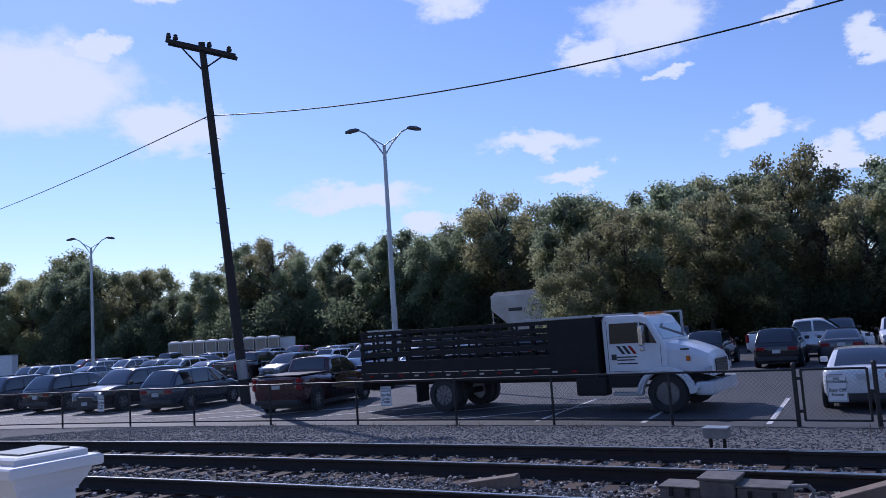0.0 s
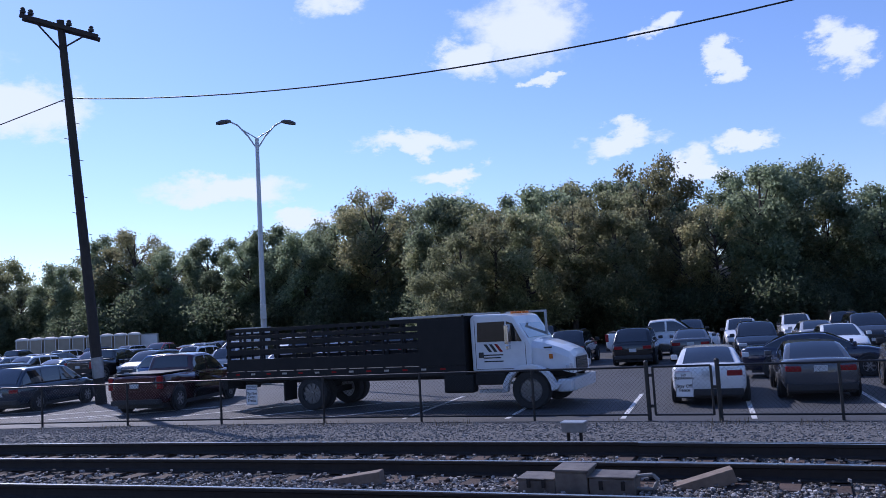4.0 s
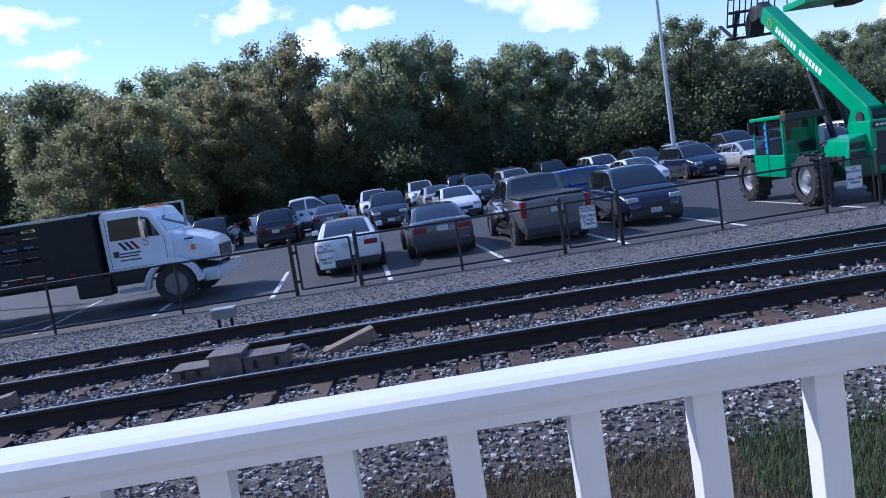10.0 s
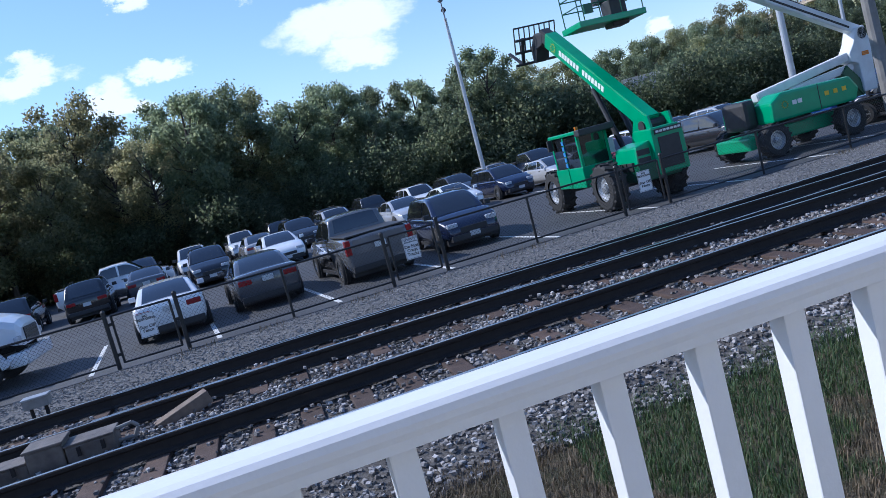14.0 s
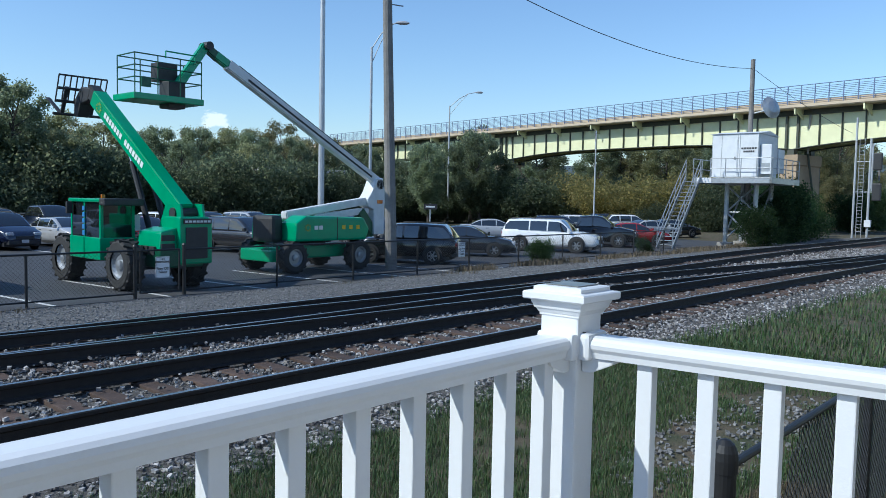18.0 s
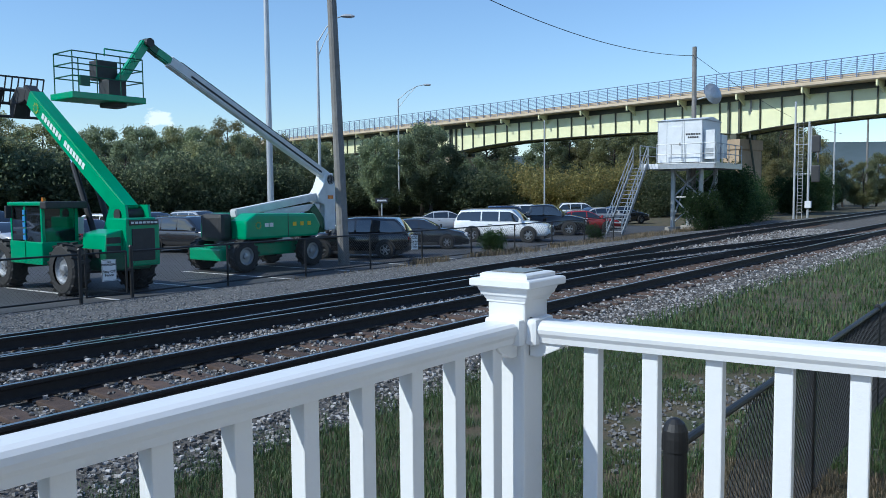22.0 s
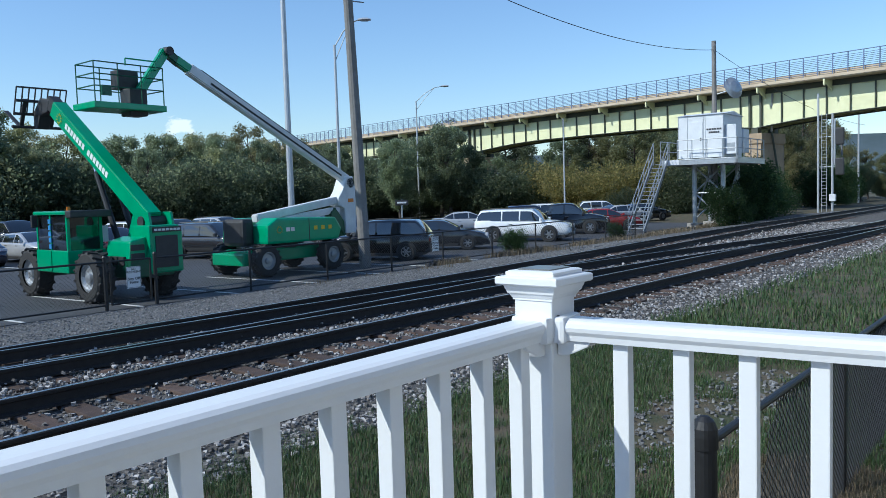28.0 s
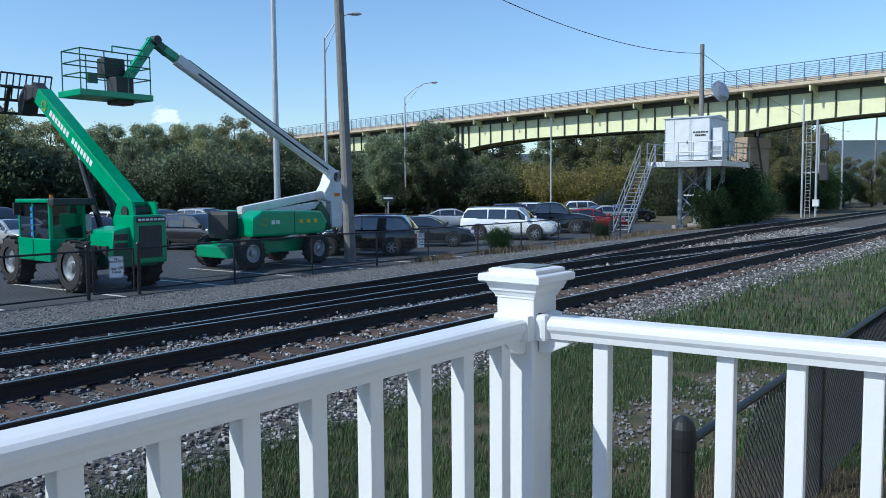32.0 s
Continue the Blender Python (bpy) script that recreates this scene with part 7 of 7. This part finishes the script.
def tree_proto(seed, H, R, base, material, n, size, label, shape=1.0, gaps=0.0):
    """A tree of height H, crown radius R, crown from base up; its foot at the origin. shape above 1 widens the foot of the crown."""
    rnd = random.Random(seed)
    t = new("tree")
    tagged(t, label, "tree", "woods")
    bm = bmesh.new()
    lean = Vector((rnd.uniform(-0.5, 0.5), rnd.uniform(-0.5, 0.5), 0))
    pts = [Vector((0, 0, -0.2)), lean * 0.3 + Vector((0, 0, H * 0.28)), lean * 0.8 + Vector((0, 0, H * 0.6)), lean + Vector((0, 0, H * 0.92))]
    rad = [0.27, 0.2, 0.11, 0.03]
    for i in range(3):
        tube(bm, pts[i], pts[i + 1], rad[i], rad[i + 1], 8)
    lobes = []
    count = 26
    for i in range(count):
        f = (i + rnd.uniform(0, 0.9)) / count
        z = base + (H - base) * (0.08 + 0.88 * f)
        w = R * math.sin(math.pi * (0.1 + 0.86 * (1 - f) ** shape)) * (0.35 + 0.6 * math.sqrt(rnd.random()))
        a = i * 2.4 + rnd.uniform(-0.5, 0.5)
        r = R * rnd.uniform(0.2, 0.34) * (1.15 - 0.5 * f)
        q = Vector((math.cos(a) * w + lean.x * f, math.sin(a) * w + lean.y * f, min(z, H - r * 0.5)))
        if rnd.random() < gaps:
            r *= 0.55
        lobes.append((q.x, q.y, q.z, r, r, r * rnd.uniform(0.65, 1.0)))
        k = max(0.0, (z - H * 0.32) / (H * 0.75)) * 0.85
        g = pts[1] + (pts[3] - pts[1]) * k
        mid = g.lerp(q, 0.5) + Vector((0, 0, -0.25))
        tube(bm, g, mid, 0.075, 0.045, 5)
        tube(bm, mid, q, 0.045, 0.012, 5)
    part("trunk", bm, bark, t)
    leaf_cloud("crown", lobes, n, size, material, t, seed)
    return t


def bush_proto(name, seed, H, R, material, n, size, label, cat="shrub"):
    rnd = random.Random(seed)
    t = new(name)
    tagged(t, label, cat, "undergrowth")
    bm = bmesh.new()
    lobes = []
    for i in range(8):
        a = i * 0.8 + rnd.uniform(-0.3, 0.3)
        q = Vector((math.cos(a) * R * rnd.uniform(0.2, 0.75), math.sin(a) * R * rnd.uniform(0.2, 0.75), H * rnd.uniform(0.15, 0.72)))
        tube(bm, (0, 0, -0.1), q, 0.05, 0.015, 5)
        r = R * rnd.uniform(0.35, 0.5)
        lobes.append((q.x, q.y, q.z, r, r, H * 0.28))
    part("stem", bm, bark, t)
    leaf_cloud("foliage", lobes, n, size, material, t, seed)
    return t


GREEN_T = [tree_proto(1, 12, 4.2, 1.6, leaf_green, 35000, 0.138, "broad green deciduous tree in the woods"),
           tree_proto(2, 12, 3.2, 1.9, leaf_green, 30000, 0.138, "tall dark green deciduous tree in the woods", 0.8),
           tree_proto(3, 12, 4.6, 0.6, leaf_olive, 38000, 0.134, "olive green tree with a bushy crown at the wood's edge", 1.2),
           tree_proto(4, 12, 3.7, 2.4, leaf_pale, 22000, 0.122, "slender tree with an airy yellowing crown", 0.85, 0.35),
           tree_proto(5, 12, 2.6, 2.6, leaf_green, 24000, 0.13, "narrow dark tree with a round top above the woods", 0.6),
           tree_proto(6, 12, 3.9, 1.0, leaf_olive, 32000, 0.134, "spreading olive green tree with bare lower limbs", 1.0, 0.2)]
BUSH_T = [bush_proto("shrub", 11, 4.0, 3.2, leaf_under, 12000, 0.100, "dense dark green undergrowth shrub"),
          bush_proto("shrub", 12, 4.0, 3.0, leaf_under, 12000, 0.100, "olive green undergrowth shrub"),
          bush_proto("shrub", 13, 4.0, 3.4, leaf_yellow, 13000, 0.100, "yellowing autumn shrub under the bridge"),
          bush_proto("cedar_bush", 14, 3.4, 2.0, leaf_cedar, 15000, 0.065, "dark green cedar bush beside the tracks")]
FIRST = {}


def plant(protos, i, x, y, s, rz=None):
    """Set a tree or shrub at x, y at s times its first size."""
    key = (protos is GREEN_T, i)
    rz = random.uniform(0, 360) if rz is None else rz
    if key not in FIRST:
        FIRST[key] = s
        protos[i].matrix_basis = spot(x, y, -0.06, rz) @ Matrix.Scale(s * LOT_K, 4)
        return protos[i]
    k = s / FIRST[key]
    return copy_thing(protos[i], spot(x, y, -0.06, rz) @ Matrix.Scale(k, 4))


def skyline(az):
    """Height of the woods against the sky, in degrees, by bearing to the left of +y."""
    pts = [(-86.1, 2.9), (-63.0, 2.2), (-55.3, 2.3), (-50.5, 3.9), (-48.6, 4.7), (-44.7, 3.8), (-37.8, 4.1), (-34.0, 4.8), (-30.2, 3.9), (-22.6, 4.3), (-18.9, 7.4), (-14.2, 6.2), (-7.4, 8.0), (-3.6, 7.4), (0.8, 9.7), (4.2, 8.9), (7.0, 8.1), (9.1, 10.2), (14.9, 9.5), (19.7, 9.1), (24.1, 9.2), (26.3, 8.1), (28.2, 9.2), (31.5, 8.3), (34.8, 6.8), (38.7, 6.1), (44.8, 6.6), (48.8, 5.6), (55.0, 4.8), (59.3, 6.0), (72.9, 5.8)]
    for (a, ea), (b, eb) in zip(pts, pts[1:]):
        if a <= az <= b:
            return ea + (eb - ea) * (az - a) / (b - a) + (0.7 if az > 47 else 0.25 if az > 26 else -0.25 if az > -20 else -0.2)
    return 5.0


random.seed(77)
# rows: distance of the edge of the woods by bearing
def edge(az):
    if az > 25.5:
        return 71 / math.cos(radians(az))
    if az > -18:
        return 55.0 / math.cos(radians(az))
    return 58 + min(26, (-18 - az) * 0.8)


az = 66.0
while az > -58:
    r = edge(az) + random.uniform(-1.5, 3.0)
    el = skyline(az) + random.choice((0.45, 0.15, -0.2, -0.6, -1.1, -1.7, -2.2)) * (1.0 if az > -20 else 0.5)
    h = 2.25 + r * math.tan(radians(el))
    x, y = -math.sin(radians(az)) * r, math.cos(radians(az)) * r
    if y < TY - 5.5 or y > TY + 5.5:
        kind = random.choice((0, 0, 1, 1, 2, 4, 5)) if az > 26 or az < -3 else random.choice((2, 3, 0, 2, 3, 5, 1))
        if el > skyline(az):
            kind = random.choice((1, 4, 3))
        plant(GREEN_T, kind, x, y, h / 12.0)
    az -= random.uniform(1.9, 2.8) * (1.0 if az > -20 else 0.62)
# the second row, behind the railway line
az = 66.0
while az > -62:
    r = max(edge(az) + 9, (TY + 7.5) / math.cos(radians(az))) if az < 25 else edge(az) + 9
    h = 2.25 + r * math.tan(radians(skyline(az) - random.choice((0.0, 0.3, 0.7, 1.2, 1.8))))
    plant(GREEN_T, random.choice((0, 1, 1, 2, 4, 5)), -math.sin(radians(az)) * r, math.cos(radians(az)) * r, max(0.45, h / 12.0))
    az -= random.uniform(2.0, 2.9)
# woods beyond the bridge, closing the view beneath it
for r0, el0, step in ((104, 5.0, 1.7), (118, 5.5, 1.9), (92, 3.0, 2.2)):
    az = -30.0 if r0 < 118 else -18.0
    while az > -92:
        r = r0 + random.uniform(-3, 4) + (4 if az > -50 else 0)
        h = 2.25 + r * math.tan(radians(el0 + random.uniform(-0.7, 0.35) - (3.4 if az < -75.5 else 0.6 if az > -48 else 0.0)))
        x, y = -math.sin(radians(az)) * r, math.cos(radians(az)) * r
        if abs(y - TY) > 4.5 and y > 19 and abs((x - 63.8) * -0.987 + (y + 3.9) * 0.16 + 5.5) > 9.5:
            plant(GREEN_T, random.choice((0, 2, 5, 3, 5)), x, y, h / 12.0)
        az -= random.uniform(0.8, 1.2) * step
# undergrowth along the edge
az = 66.0
while az > -56:
    if not -23 > az > -24:
        r = edge(az) - random.uniform(0.5, 3.0)
        x, y = -math.sin(radians(az)) * r, math.cos(radians(az)) * r
        if abs(y - TY) > 5:
            plant(BUSH_T, random.choice((0, 0, 1)), x, y, random.uniform(0.7, 1.35) * (1.0 if az > -20 else 0.8) * (1.5 if az > 25.5 else 1.0))
    az -= random.uniform(2.0, 2.9) * (0.85 if az > -20 else 0.7)
# the nearer bushy olive tree beside the truck
for a, r, h, i in ((23.5, 49, 7.6, 2), (21.0, 50, 8.6, 3), (18.5, 50.5, 8.8, 2), (15.5, 51.0, 9.4, 3), (12.5, 51.5, 8.6, 2)):
    plant(GREEN_T, i, -math.sin(radians(a)) * r, math.cos(radians(a)) * r, h / 12.0)
# woods below the bridge and along the tracks on the right
for x, y, s, i, pr in ((59.6, 51.5, 0.78, 1, GREEN_T), (56.7, 47.8, 0.7, 0, GREEN_T), (63.1, 56.3, 0.7, 0, GREEN_T), (51.6, 49.5, 0.62, 1, GREEN_T),
                       (65.1, 40.3, 1.3, 2, BUSH_T), (66.2, 35.4, 1.35, 2, BUSH_T), (62.1, 37.1, 1.1, 2, BUSH_T), (62.9, 43.2, 1.2, 1, BUSH_T), (59.8, 46.0, 1.3, 0, BUSH_T), (66.4, 30.4, 1.1, 1, BUSH_T), (74.7, 28.0, 1, 1, BUSH_T), (70.4, 32.7, 1, 1, BUSH_T), (60.2, 32.0, 0.6, 1, BUSH_T),
                       (80.3, 43.3, 1.4, 0, BUSH_T), (84.7, 35.7, 1.2, 1, BUSH_T),
                       (42.3, 16.3, 0.7, 3, BUSH_T), (46.6, 17.6, 1.0, 3, BUSH_T), (48.6, 17.7, 1.2, 3, BUSH_T), (50.4, 18.0, 1.1, 3, BUSH_T), (53.0, 19.0, 1.25, 3, BUSH_T), (56.6, 19.4, 1.05, 3, BUSH_T), (60.7, 20.0, 1, 3, BUSH_T), (64.8, 21.9, 0.9, 3, BUSH_T),
                       (79.2, 21.9, 1.1, 3, BUSH_T), (85.3, 22.3, 1.25, 3, BUSH_T), (91.5, 23.0, 1.1, 3, BUSH_T), (98.6, 24.2, 1.2, 3, BUSH_T),
                       (23.5, 16.9, 0.3, 3, BUSH_T), (32.5, 17.6, 0.25, 3, BUSH_T),
                       (93.1, 30.3, 0.9, 2, GREEN_T), (101.0, 36.8, 1.0, 0, GREEN_T), (109.6, 29.4, 0.85, 3, GREEN_T), (117.6, 34.0, 0.9, 2, GREEN_T), (90.6, 42.0, 0.7, 2, GREEN_T), (104.7, 47.0, 0.9, 0, GREEN_T), (127.3, 26.6, 0.3, 2, GREEN_T), (137.4, 31.3, 0.35, 3, GREEN_T),
                       (112.2, 67.4, 0.8, 0, GREEN_T), (87.7, 67.9, 0.8, 2, GREEN_T), (120.9, 53.1, 0.9, 1, GREEN_T)):
    plant(pr, i, x, y, s)

# thicket before the railway line
x = 17.0
while x < 56:
    plant(BUSH_T, random.choice((0, 1, 1)), x, 57.2 + random.uniform(-0.8, 0.6), random.uniform(1.15, 1.6))
    x += random.uniform(2.0, 3.2)

# distant wooded ridge, the blue of haze mixed into its base colour
ridge_mat = mat("hazy_far_woods", (0.085, 0.115, 0.13), 0.95, rgb2=(0.05, 0.075, 0.075), scale=0.02, detail=8)
bm = bmesh.new()
rows_ = []
for i in range(61):
    a = radians(-100 + i * 3.4)
    hgt = 28 + 16 * noise.noise(Vector((i * 0.21, 2.2, 0))) + 6 * noise.noise(Vector((i * 0.9, 5.2, 0)))
    r0, r1 = 900, 1200
    hgt = hgt + 24 if i < 9 else hgt + 22 if i < 24 else 14
    rows_.append([(-math.sin(a) * r0, math.cos(a) * r0, -1), (-math.sin(a) * (r0 + 150), math.cos(a) * (r0 + 150), max(6, hgt)), (-math.sin(a) * r1, math.cos(a) * r1, -1)])
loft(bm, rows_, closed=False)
tagged(obj("wooded_ridge", bm, ridge_mat, True), "distant wooded ridge on the horizon with haze blue in its colour", "hill", kind="structure")


# ---- what moves ----
def motions():
    walk(moving_car, [(0.0, spot(-22.0, 25.6)), (2.4, spot(-6.6, 25.6)), (4.5, spot(2.0, 25.2)), (6.0, spot(9.0, 24.8)), (8.0, spot(19.5, 24.6)), (11.0, spot(38.0, 24.6)), (13.0, spot(54.0, 26.0, 0, 20)), (15.0, spot(68.0, 36.0, 0, 50)), (18.0, spot(88.0, 66.0, 0, 60)), (32.0, spot(130.0, 130.0, 0, 60))])
    walk(moving_suv, [(0.0, spot(-56.0, 26.0)), (6.8, spot(-7.9, 26.0)), (7.2, spot(-6.2, 26.0)), (7.6, spot(-4.6, 26.0)), (8.4, spot(-1.5, 26.0)), (9.0, spot(0.8, 26.0)), (10.2, spot(6.0, 25.8)), (11.0, spot(9.4, 25.6)), (13.0, spot(18.0, 25.2)), (15.5, spot(32.0, 25.0)), (17.0, spot(46.0, 27.0, 0, 30)), (19.0, spot(62.0, 44.0, 0, 55)), (21.0, spot(72.0, 66.0, 0, 65)), (32.0, spot(100.0, 130.0, 0, 65))])
    scale = Matrix.Scale(LOT_K, 4)
    for w, x in TRAIN:
        walk(w, [(0.0, spot(x, TY, 0.1) @ scale), (16.0, spot(x + 70.4, TY, 0.1) @ scale), (32.0, spot(x + 140.8, TY, 0.1) @ scale)])


motions()
